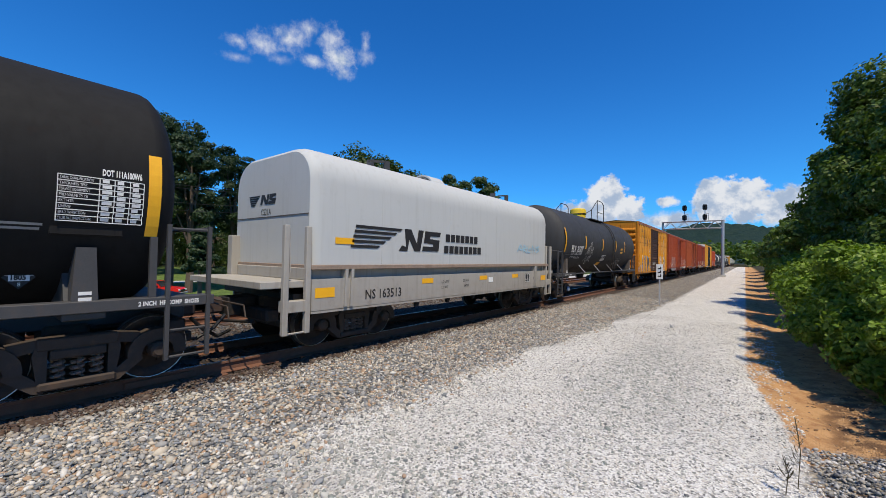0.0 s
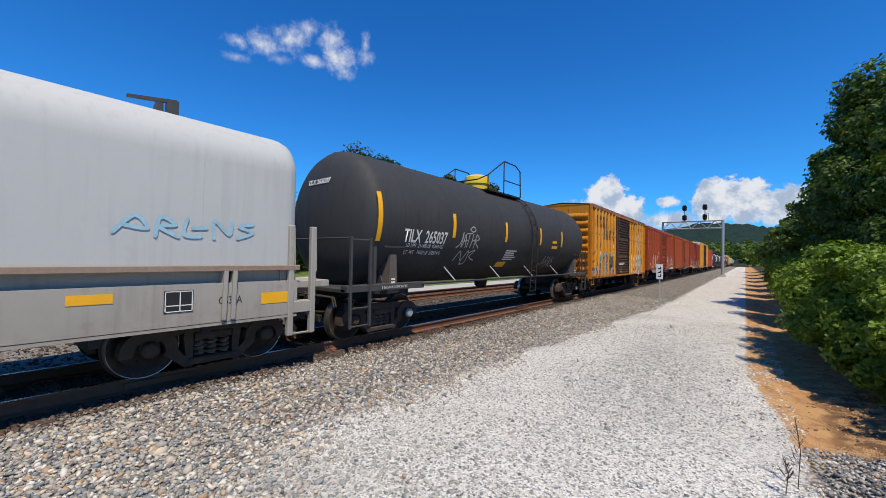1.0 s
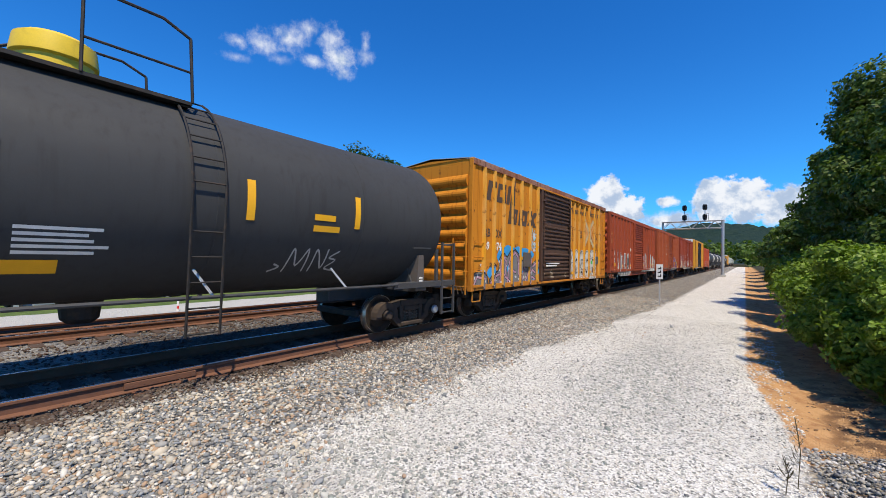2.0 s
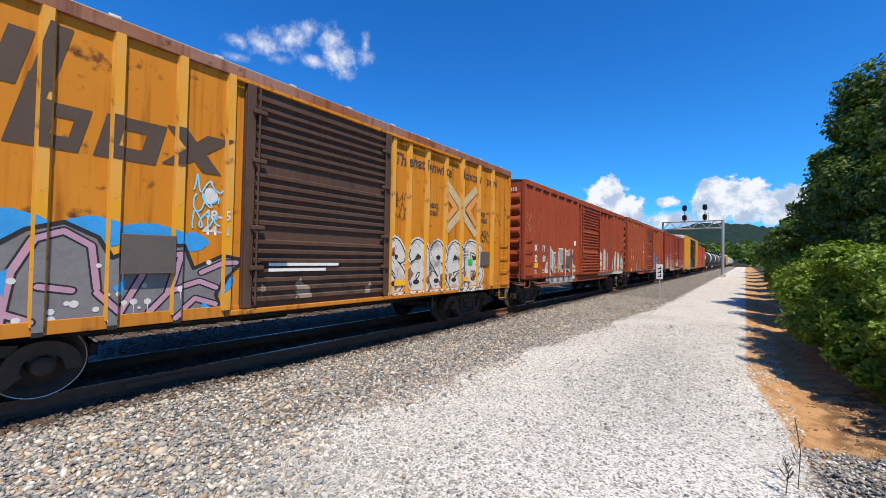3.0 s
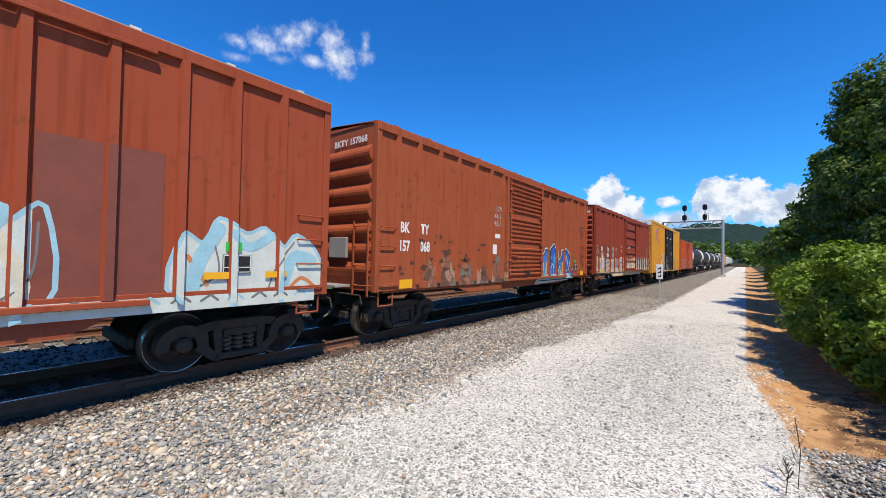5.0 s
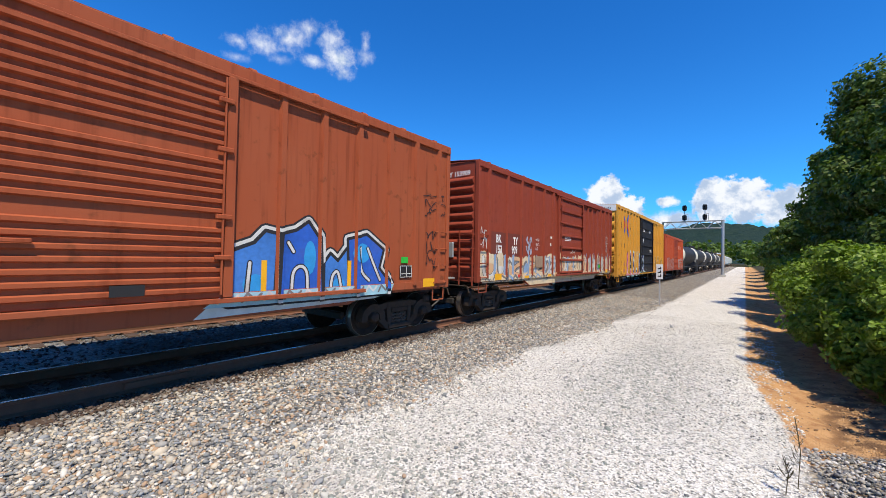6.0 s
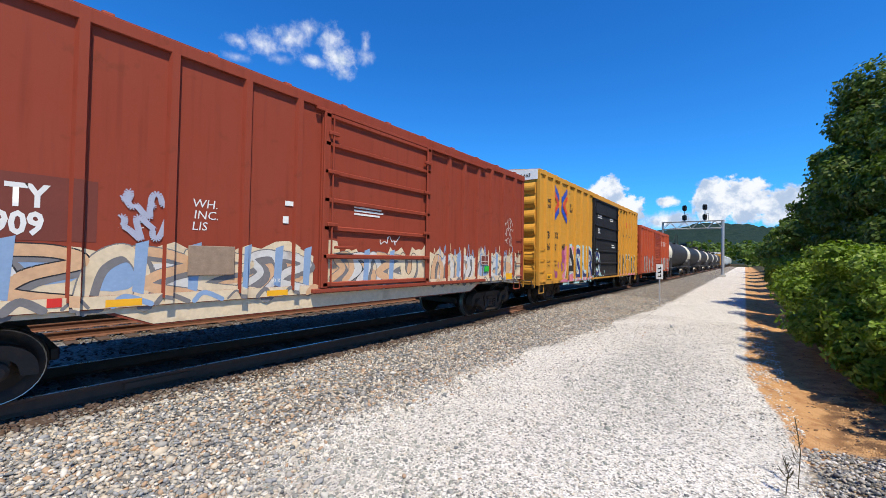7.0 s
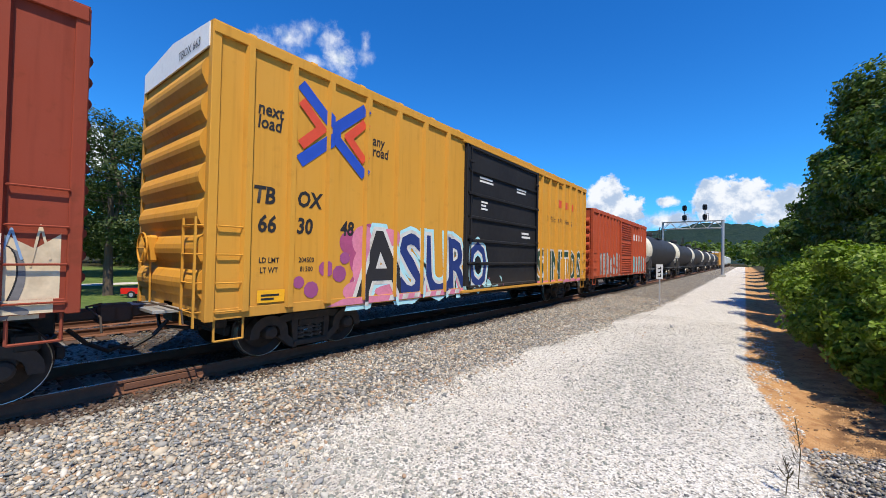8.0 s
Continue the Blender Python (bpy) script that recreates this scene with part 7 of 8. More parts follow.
# ---------------------------------------------------------------- coil car
def coil_car(x_start):
    car = thing("coil_car", None, None, "light grey coil car with a long rounded steel cover", "coil car", group="freight train")
    GREY = paint("light_grey_cover_paint", (0.45, 0.46, 0.45), 0.05, 0.12, (), (0.50, 0.50, 0.49), 0.5)
    BEIGE = paint("grey_beige_frame_paint", (0.34, 0.32, 0.285), 0.15, 0.25, (), (0.40, 0.38, 0.35), 0.6)
    L = 11.35   # from the near deck edge to the far end
    c0, c1 = 0.55, 11.0
    # cover: rounded-corner section, ends slightly drawn in
    def section(k, w, zt, zb, r):
        pts = [(-w, zb)]
        for i in range(9):
            a = math.pi - i / 8 * math.pi / 2
            pts.append((-w + r + r * math.cos(a), zt - r + r * math.sin(a)))
        for i in range(9):
            a = math.pi / 2 - i / 8 * math.pi / 2
            pts.append((w - r + r * math.cos(a), zt - r + r * math.sin(a)))
        pts.append((w, zb))
        return [(k, y, z) for y, z in pts]
    zb, zt = 1.62, 3.86
    rows = [section(c0 - 0.0, 1.40, zt - 0.10, zb, 0.60), section(c0 + 0.05, 1.455, zt - 0.045, zb, 0.655), section(c0 + 0.16, 1.49, zt - 0.01, zb, 0.69), section(c0 + 0.28, 1.50, zt, zb, 0.70)]
    rows += [section(c0 + 0.28 + (c1 - c0 - 0.56) * i / 5, 1.50, zt, zb, 0.70) for i in range(1, 5)]
    rows += [section(c1 - 0.28, 1.50, zt, zb, 0.70), section(c1 - 0.16, 1.49, zt - 0.01, zb, 0.69), section(c1 - 0.05, 1.455, zt - 0.045, zb, 0.655), section(c1, 1.40, zt - 0.10, zb, 0.60)]
    n = len(rows[0])
    s = Shape()
    s.add([p for r in rows for p in r], [(k * n + i, k * n + i + 1, (k + 1) * n + i + 1, (k + 1) * n + i) for k in range(len(rows) - 1) for i in range(n - 1)] + [tuple(range(n)), tuple(range((len(rows) - 1) * n, len(rows) * n))[::-1]])
    cover = part("cover", s, GREY, car, "rounded light grey steel hood", smooth=True)
    part("cover_seam", Shape().box(c0 - 0.012, c0 + 0.002, -1.38, 1.38, 2.55, 2.565), PLATE_GREY, cover)
    for x in evenly(c0 + 1.7, c1 - 1.5, 4):
        part("cover_seam", Shape().box(x, x + 0.006, -1.503, -1.497, zb, zt - 0.75), GREY, cover)
    part("cover_lip", Shape().box(c0 - 0.03, c1 + 0.03, -1.56, 1.56, zb - 0.09, zb, 0.01), simple("rust_edged_lip", (0.27, 0.20, 0.15), 0.75, 0, 0.6, 2, grime=0.5), cover, "rust-edged bottom lip")
    for x in (c0 + 2.6, c1 - 0.9 - 0.8):
        b = part("lifting_bracket", Shape().prism([(x - 0.10, zt - 0.05), (x + 0.02, zt + 0.42), (x + 0.08, zt + 0.42), (x + 0.10, zt - 0.05)], -0.10, 0.10).box(x - 0.02, x + 0.14, -0.62, -0.54, zt - 0.1, zt + 0.30).prism([(x - 0.5, zt + 0.18), (x + 0.12, zt + 0.26), (x + 0.12, zt + 0.32), (x - 0.5, zt + 0.22)], -0.60, -0.54), FRAME_GREY, cover, "dark steel lifting bracket")
    ring = Shape()
    xr = (c0 + c1) / 2 - 0.6
    m = 14
    for i in range(m):
        a0, a1 = math.pi * i / m, math.pi * (i + 1) / m
        for ra, rb in ((0.46, 0.50),):
            ring.add([(xr + q, r * math.cos(a), zt - 0.12 + r * math.sin(a)) for q in (0, 0.62) for r, a in ((ra, a0), (rb, a0), (rb, a1), (ra, a1))], [(0, 1, 2, 3), (7, 6, 5, 4), (0, 4, 5, 1), (1, 5, 6, 2), (2, 6, 7, 3), (3, 7, 4, 0)])
    part("lifting_saddle", ring, GREY, cover, "half-round lifting saddle")
    # frame: deep side sill with stiffeners
    part("side_sill", Shape().box(0.55, L - 0.35, -HALF_W, -HALF_W + 0.04, 0.78, 1.36).box(0.55, L - 0.35, -HALF_W - 0.0, -HALF_W + 0.10, 0.74, 0.79), BEIGE, car)
    part("side_sill", Shape().box(0.55, L - 0.35, HALF_W - 0.04, HALF_W, 0.78, 1.36), BEIGE, car)
    part("trough_wall", Shape().box(0.55, L - 0.35, -1.40, -1.36, 1.30, zb - 0.04), BEIGE, car)
    part("trough_wall", Shape().box(0.55, L - 0.35, 1.36, 1.40, 1.30, zb - 0.04), BEIGE, car)
    part("floor", Shape().box(0.3, L - 0.2, -1.36, 1.36, 1.0, 1.1).box(0.2, L - 0.2, -0.35, 0.35, 0.62, 1.0), STEEL_DARK, car)
    for x in (1.28, 1.42, L - 1.55, L - 1.42):
        part("stiffener", Shape().prism([(x - 0.03, 0.82), (x + 0.03, 0.82), (x + 0.05, zb - 0.08), (x - 0.01, zb - 0.08)], -HALF_W - 0.04, -1.40), BEIGE, car)
    for x in evenly(2.2, L - 1.8, 7):
        part("lower_bracket", Shape().prism([(x, 0.62), (x + 0.10, 0.62), (x + 0.16, 0.78), (x, 0.78)], -1.45, -1.38), STEEL_DARK, car)
    # end decks, posts, ladders
    for x0, sg in ((0.0, 1), (L, -1)):
        xa = x0 + sg * 0.62
        part("end_deck", Shape().box(min(x0 - sg * 0.35, xa), max(x0 - sg * 0.35, xa), -1.46, 1.46, 1.22, 1.34, 0.01), BEIGE, car)
        part("end_bulkhead", Shape().box(min(xa, xa - sg * 0.12), max(xa, xa - sg * 0.12), -1.44, 1.44, 1.34, 1.56, 0.01), BEIGE, car)
        for q in (0.05, 0.47):
            px = x0 + sg * q
            part("ladder_post", Shape().box(px - 0.05, px + 0.05, -1.555, -1.46, 0.42, 2.30, 0.012), BEIGE, car)
            part("grab_rod", Shape().tube([(px + 0.07, -1.50, 2.25), (px + 0.09, -1.50, 1.5)], 0.012, 5), BEIGE, car)
        part("ladder_step", Shape().box(min(x0 + sg * 0.05, x0 + sg * 0.47), max(x0 + sg * 0.05, x0 + sg * 0.47), -1.545, -1.30, 0.80, 1.0, 0.01), BEIGE, car)
        part("foot_rung", Shape().tube([(x0 + sg * 0.05, -1.50, 0.44), (x0 + sg * 0.47, -1.50, 0.44)], 0.02, 6), BEIGE, car)
        part("far_post", Shape().box(x0 + sg * 0.5 - 0.12, x0 + sg * 0.5 + 0.06, 1.25, 1.45, 1.34, 2.20, 0.01), BEIGE, car)
        coupler(car, x0 - sg * 0.30, -sg)
    truck(car, 1.88, True)
    truck(car, L - 1.5, True)
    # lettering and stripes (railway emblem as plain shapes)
    y = -1.512
    x = 1.42
    for i in range(5):
        part("emblem_stripe", Shape().prism([(x + 0.02 * i * 0 - 0.03 * i + 0.12, 2.42 - i * 0.10), (x + 1.45 - i * 0.17, 2.42 - i * 0.10), (x + 1.38 - i * 0.17, 2.36 - i * 0.10), (x - 0.03 * i + 0.11, 2.36 - i * 0.10)], y, y + 0.006), LETTER_BLACK, cover)
    part("emblem_block", Shape().prism([(2.94, 2.43), (3.16, 2.43), (3.36, 2.10), (3.42, 2.43), (3.60, 2.43), (3.48, 1.93), (3.28, 1.93), (3.10, 2.20), (3.04, 1.93), (2.76, 1.93), (2.86, 2.05), (3.00, 2.02)], y, y + 0.006), LETTER_BLACK, cover)
    part("emblem_block", Shape().prism([(3.66, 2.42), (4.26, 2.42), (4.24, 2.31), (3.86, 2.31), (3.84, 2.24), (4.22, 2.22), (4.18, 1.94), (3.56, 1.94), (3.58, 2.05), (3.96, 2.05), (3.98, 2.12), (3.62, 2.14)], y, y + 0.006), LETTER_BLACK, cover)
    bars(car, 4.48, 2.20, 1.55, 0.36, 1, LETTER_BLACK, y=y, cols=7, name="emblem_bars")
    bars(car, 4.42, 1.90, 1.80, 0.36, 1, LETTER_BLACK, y=y, cols=8, name="emblem_bars")
    lettering(car, "NS 163513", 1.78, 0.92, 0.27, LETTER_BLACK, weight=0.004, stretch=0.88)
    lettering(car, "LD LMT", 4.3, 1.14, 0.10, LETTER_BLACK, stretch=0.95)
    lettering(car, "LT WT", 4.3, 1.00, 0.10, LETTER_BLACK, stretch=0.95)
    lettering(car, "221700", 5.25, 1.14, 0.10, LETTER_BLACK, stretch=0.95)
    lettering(car, "64300", 5.3, 1.00, 0.10, LETTER_BLACK, stretch=0.95)
    lettering(car, "CS31A", L - 1.62, 1.05, 0.16, LETTER_BLACK, stretch=0.75)
    lettering(car, "CS31A", c0 - 0.006, 2.60, 0.18, LETTER_BLACK, y=0.35, end=True, stretch=0.8)
    s = Shape()
    for i in range(5):
        s.prism([(0.85 - 0.02 * i, 3.02 - i * 0.045), (0.40 + i * 0.05, 3.02 - i * 0.045), (0.42 + i * 0.05, 2.99 - i * 0.045), (0.85 - 0.02 * i, 2.99 - i * 0.045)], c0 - 0.009, c0 - 0.004, "yz")
    s.prism([(0.32, 3.02), (0.22, 3.02), (0.12, 2.90), (0.10, 3.02), (0.02, 3.02), (0.08, 2.82), (0.18, 2.82), (0.26, 2.94), (0.30, 2.82), (0.38, 2.82)], c0 - 0.009, c0 - 0.004, "yz")
    s.prism([(0.0, 3.02), (-0.24, 3.02), (-0.24, 2.97), (-0.1, 2.97), (-0.1, 2.93), (-0.24, 2.93), (-0.2, 2.82), (0.06, 2.82), (0.06, 2.87), (-0.08, 2.88), (0.02, 2.92)], c0 - 0.009, c0 - 0.004, "yz")
    part("end_emblem", s, LETTER_BLACK, car)
    marks(car, [0.62], 1.02, w=0.42, h=0.18, y=-HALF_W - 0.006)
    marks(car, [3.55, 6.1, 8.1], 1.16, w=0.42, h=0.12, y=-HALF_W - 0.006)
    marks(car, [L - 0.98], 1.00, w=0.45, h=0.18, y=-HALF_W - 0.006)
    b = part("caution_plate", Shape().box(1.05, 1.50, y, y + 0.006, 2.02, 2.14), YELLOW_REFLEX, cover, "yellow caution plate")
    stencil_box(car, L - 2.3, 0.98, 0.35, 0.30)
    part("paper_notice", Shape().box(6.6, 6.85, -HALF_W - 0.008, -HALF_W - 0.003, 1.08, 1.22), WHITE_PAINT, car, "white paper notice")
    smear = simple("faint_blue_spray", (0.30, 0.47, 0.56), 0.6, 0, 0.5, 3)
    for k, path in enumerate(([(0.0, 0.2), (0.12, 0.9), (0.2, 0.4), (0.05, 0.5)], [(0.25, 0.1), (0.28, 0.9), (0.38, 0.6), (0.27, 0.5), (0.4, 0.1)], [(0.46, 0.9), (0.44, 0.2), (0.56, 0.15)], [(0.5, 0.5), (0.6, 0.55)], [(0.66, 0.1), (0.66, 0.9), (0.78, 0.3), (0.8, 0.95)], [(0.98, 0.85), (0.86, 0.7), (0.98, 0.45), (0.85, 0.15)])):
        tag = Shape()
        for q, poly in enumerate(ribbon(curve([(8.5 + 1.75 * a, 1.98 + 0.32 * b) for a, b in path], 4), 0.05)):
            tag.add([(a, y - 0.0002 * k - 0.00001 * q, b) for a, b in poly], [tuple(range(len(poly)))])
        tagged(part("graffiti_tag", tag, smear, cover), "faint blue sprayed tag", kind="stuff")
    TRAIN.append((car, x_start))
    return car


coil = coil_car(3.50)

# far end of the train
FAR_Y = paint("far_yellow_paint", (0.55, 0.27, 0.04), 0.2, 0.3)
boxcar(229.5, 16.0, 4.9, 0.9, FAR_Y, "yellow boxcar far down the train", (6.5, 10.0), evenly(1, 6, 6) + evenly(10.6, 15.2, 6), name="yellow_boxcar", turn=False, detail=False, white_top=WHITE_PAINT)
PALE = paint("pale_grey_hopper_paint", (0.52, 0.55, 0.54), 0.1, 0.3)


def hopper(x_start):
    car = thing("hopper_car", None, None, "pale grey covered hopper far down the train", "hopper car", group="freight train")
    L = 16.0
    pts = [(-1.4, 1.3), (-1.53, 2.0), (-1.53, 3.9), (-1.0, 4.4), (1.0, 4.4), (1.53, 3.9), (1.53, 2.0), (1.4, 1.3)]
    b = part("hopper_body", Shape().prism(pts, 1.2, L - 1.2, "yz"), PALE, car)
    for x in evenly(1.3, L - 1.3, 12):
        part("side_post", Shape().box(x - 0.05, x + 0.05, -1.60, -1.53, 1.4, 3.9), PALE, car)
    for x in (4.0, 8.0, 12.0):
        part("hopper_bay", Shape().add([(x - 1.6, -1.2, 1.3), (x + 1.6, -1.2, 1.3), (x + 1.6, 1.2, 1.3), (x - 1.6, 1.2, 1.3), (x - 0.4, -0.5, 0.5), (x + 0.4, -0.5, 0.5), (x + 0.4, 0.5, 0.5), (x - 0.4, 0.5, 0.5)], [(0, 1, 2, 3), (4, 5, 6, 7), (0, 1, 5, 4), (1, 2, 6, 5), (2, 3, 7, 6), (3, 0, 4, 7)]), PALE, car)
    part("underframe", Shape().box(0, L, -0.3, 0.3, 0.8, 1.1), STEEL_DARK, car)
    truck(car, 1.8, False)
    truck(car, L - 1.8, False)
    TRAIN.append((car, x_start))


for i in range(6):
    hopper(247.0 + 17.2 * i)


# ---------------------------------------------------------------- lineside
def signal_bridge():
    b = thing("signal_bridge", None, None, "grey lattice signal bridge over the track", "signal bridge")
    X, ya, yb, zt, zl = 70.1, 2.58, 10.34, 8.25, 7.15
    for y in (ya, yb):
        m = part("mast", Shape().rod((X, y, -0.1), (X, y, zt + 0.1), 0.20 if y == ya else 0.15, 12), GALV, b, smooth=True)
        part("mast_base", Shape().box(X - 0.4, X + 0.4, y - 0.4, y + 0.4, -0.1, 0.25, 0.03), simple("concrete_%d" % int(y), (0.4, 0.39, 0.36), 0.9), b)
    for dx in (-0.45, 0.45):
        for z in (zl, zt):
            part("chord", Shape().rod((X + dx, ya, z), (X + dx, yb, z), 0.06, 6), GALV, b)
        n = 8
        for i in range(n):
            y0, y1 = ya + (yb - ya) * i / n, ya + (yb - ya) * (i + 1) / n
            za, zb2 = (zl, zt) if i % 2 == 0 else (zt, zl)
            part("diagonal", Shape().rod((X + dx, y0, za), (X + dx, y1, zb2), 0.04, 5), GALV, b)
    part("walkway", Shape().box(X - 0.4, X + 0.4, ya, yb, zt - 0.02, zt + 0.03), GALV, b)
    for y in (7.35, 4.75):
        part("signal_mast", Shape().rod((X - 0.3, y, zt), (X - 0.3, y, zt + 2.4), 0.06, 8), GALV, b)
        part("ladder_cage", Shape().tube([(X - 0.3, y - 0.45, zt), (X - 0.3, y - 0.45, zt + 1.1), (X - 0.3, y, zt + 1.1)], 0.035, 5), GALV, b)
        for z in (zt + 0.55, zt + 2.05):
            h = part("signal_head", Shape().prism([(y - 0.22 + 0.0, z - 0.40), (y + 0.22, z - 0.40), (y + 0.30, z - 0.2), (y + 0.30, z + 0.25), (y + 0.2, z + 0.42), (y - 0.2, z + 0.42), (y - 0.30, z + 0.25), (y - 0.30, z - 0.2)], X - 0.55, X - 0.35, "yz"), BLACK_PAINT, b, "black signal head")
            for k in range(3):
                part("lens_hood", Shape().lathe([(X - 0.78, 0.10), (X - 0.56, 0.10), (X - 0.56, 0.07), (X - 0.78, 0.085)], "x", 10, (0, y, z - 0.26 + 0.26 * k)), BLACK_PAINT, h)
    return b


signal_bridge()


def milepost():
    X, Y = 20.89, 3.20
    p = thing("whistle_post", None, None, "white sign plate on a thin steel post beside the track", "sign post")
    part("post", Shape().box(X - 0.025, X + 0.025, Y - 0.03, Y + 0.03, -0.1, 1.30), GALV, p)
    pl = part("sign_plate", Shape().box(X - 0.04, X - 0.028, Y - 0.14, Y + 0.14, 1.25, 1.95, 0.004), WHITE_PAINT, p)
    me = Shape()
    for i, z in enumerate((1.36, 1.54, 1.72)):
        me.box(X - 0.046, X - 0.041, Y - 0.07 + 0.01 * i, Y + 0.07, z, z + 0.05).box(X - 0.046, X - 0.041, Y - 0.07, Y - 0.02, z, z + 0.12)
    part("number_bars", me, LETTER_BLACK, pl)


milepost()

# ---------------------------------------------------------------- plants
BARK = simple("bark", (0.10, 0.075, 0.055), 0.95, 0, 0.6, 6, bump=0.8)


def leaf_material(name, a, b, c):
    m, nt, bs = material(name)
    g = node(nt, "ShaderNodeNewGeometry")
    r = g.outputs["Random Per Island"]
    col = mix(nt, r, rgb(*a), rgb(*b))
    big = nz(nt, g.outputs["Position"], 0.5, 3)
    col = mix(nt, mth(nt, "MULTIPLY", step(nt, big, 0.45, 0.7), 0.5), col, rgb(*c))
    nt.links.new(col, bs.inputs["Base Color"])
    bs.inputs["Roughness"].default_value = 0.55
    bs.inputs["Specular IOR Level"].default_value = 0.35
    tr = node(nt, "ShaderNodeBsdfTranslucent", {0: mix(nt, 1.0, col, rgb(1.3, 1.5, 0.5), "MULTIPLY")})
    mx = node(nt, "ShaderNodeMixShader", {0: 0.22, 1: bs.outputs[0], 2: tr.outputs[0]})
    out = [n for n in nt.nodes if n.type == "OUTPUT_MATERIAL"][0]
    nt.links.new(mx.outputs[0], out.inputs[0])
    return m


LEAF_DARK = leaf_material("dark_oak_leaves", (0.026, 0.048, 0.010), (0.058, 0.092, 0.018), (0.038, 0.055, 0.015))
LEAF_PINE = leaf_material("pine_needles", (0.020, 0.042, 0.016), (0.042, 0.072, 0.026), (0.030, 0.045, 0.018))
LEAF_BRIGHT = leaf_material("bright_shrub_leaves", (0.085, 0.145, 0.010), (0.190, 0.280, 0.022), (0.070, 0.115, 0.012))
LEAF_TREE = leaf_material("hedgerow_tree_leaves", (0.045, 0.082, 0.009), (0.110, 0.170, 0.020), (0.046, 0.070, 0.010))


def leaves(rs, lobes, count, size, aspect=0.55, fill=0.35, droop=0.2):
    """Leaf blades scattered in clumps over and inside a set of ellipsoid lobes (cx, cy, cz, rx, ry, rz)."""
    lobes = np.array(lobes, float)
    area = (lobes[:, 3] * lobes[:, 4] * lobes[:, 5]) ** (2 / 3)
    which = rs.choice(len(lobes), count, p=area / area.sum())
    lb = lobes[which]
    d = rs.normal(size=(count, 3))
    d /= np.linalg.norm(d, axis=1)[:, None]
    # clumps: pull directions towards random twig tips of the lobe
    tips = rs.normal(size=(len(lobes), 26, 3))
    tips /= np.linalg.norm(tips, axis=2)[:, :, None]
    pick = tips[which, rs.randint(0, 26, count)]
    d = d * 0.38 + pick
    d /= np.linalg.norm(d, axis=1)[:, None]
    rad = 1 - fill * rs.uniform(0, 1, count) ** 2 + rs.normal(0, 0.06, count)
    reach = 0.85 + 0.3 * ((pick * 12.9898).sum(1) * 43.5 % 1)
    c = lb[:, :3] + d * lb[:, 3:] * (rad * reach)[:, None]
    nrm = d + rs.normal(0, 0.55, (count, 3)) + np.array([0, 0, 0.35])
    nrm /= np.linalg.norm(nrm, axis=1)[:, None]
    u = np.cross(nrm, rs.normal(size=(count, 3)))
    u /= np.linalg.norm(u, axis=1)[:, None] + 1e-9
    w = np.cross(nrm, u)
    s = size * rs.uniform(0.6, 1.35, count)[:, None]
    u, w = u * s, w * s * aspect
    bend = nrm * s * 0.15
    v = np.stack([c - u, c - w * 1.0 + bend, c + u, c + w + bend], 1)
    f = np.arange(count * 4).reshape(-1, 4)
    return v.reshape(-1, 3), f


def trunk_shape(base, top, r, rs, limbs):
    s = Shape()
    base, top = Vector(base), Vector(top)
    pts = [base.lerp(top, i / 6) + Vector((rs.normal(0, 0.06), rs.normal(0, 0.06), 0)) * (i > 0) * (top - base).length * 0.06 for i in range(7)]
    for i in range(6):
        s.rod(pts[i], pts[i + 1], r * (1 - i / 7), 8, r * (1 - (i + 1) / 7))
    for lx, ly, lz in limbs:
        k = rs.randint(2, 6)
        a = pts[k]
        b = Vector((lx, ly, lz))
        m = a.lerp(b, 0.5) + Vector((0, 0, 0.3))
        s.rod(a, m, r * 0.35, 6, r * 0.22)
        s.rod(m, b, r * 0.22, 6, r * 0.06)
    return s


def tree(x, y, height, crown, label, seed, mat, count=7000, leaf=0.22, kind="oak", base_z=None, name="tree", low=0.25):
    rs = np.random.RandomState(seed)
    z0 = float(ground_height(np.array(x), np.array(y))) if base_z is None else base_z
    t = thing(name, None, None, label, "tree", group="trees beside the line")
    lobes = []
    n = 15 if kind == "oak" else 17
    for i in range(n):
        h = low + (1 - low) * (i + 0.5) / n
        if kind == "oak":
            spread = crown * (0.45 + 0.55 * math.sin(math.pi * min(1, (h - low) / (1 - low) * 0.85 + 0.12))) * 0.62
            rr = crown * rs.uniform(0.30, 0.46)
            a = i * 2.4 + rs.uniform(-0.4, 0.4)
            lobes.append((x + spread * math.cos(a), y + spread * math.sin(a), z0 + height * h - rr * 0.5 * (h > 0.85), rr, rr, rr * rs.uniform(0.6, 0.85)))
        else:
            spread = crown * (1.05 - 0.75 * (h - low) / (1 - low)) * rs.uniform(0.35, 0.75)
            rr = crown * (0.42 - 0.18 * h)
            a = i * 2.4 + rs.uniform(-0.5, 0.5)
            lobes.append((x + spread * math.cos(a), y + spread * math.sin(a), z0 + height * (h - 0.03), rr * 1.15, rr * 1.15, rr * 0.55))
    top = (x, y, z0 + height * 0.9)
    part("trunk", trunk_shape((x, y, z0 - 0.2), top, height * 0.020 + 0.08, rs, [l[:3] for l in lobes[::2]]), BARK, t)
    v, f = leaves(rs, lobes, count, leaf, 0.6, 0.6)
    part("crown", fast_mesh("crown", v, f, mat), None, t)
    return t


def polar(az, dist):
    return dist * math.cos(radians(az)), dist * math.sin(radians(az))


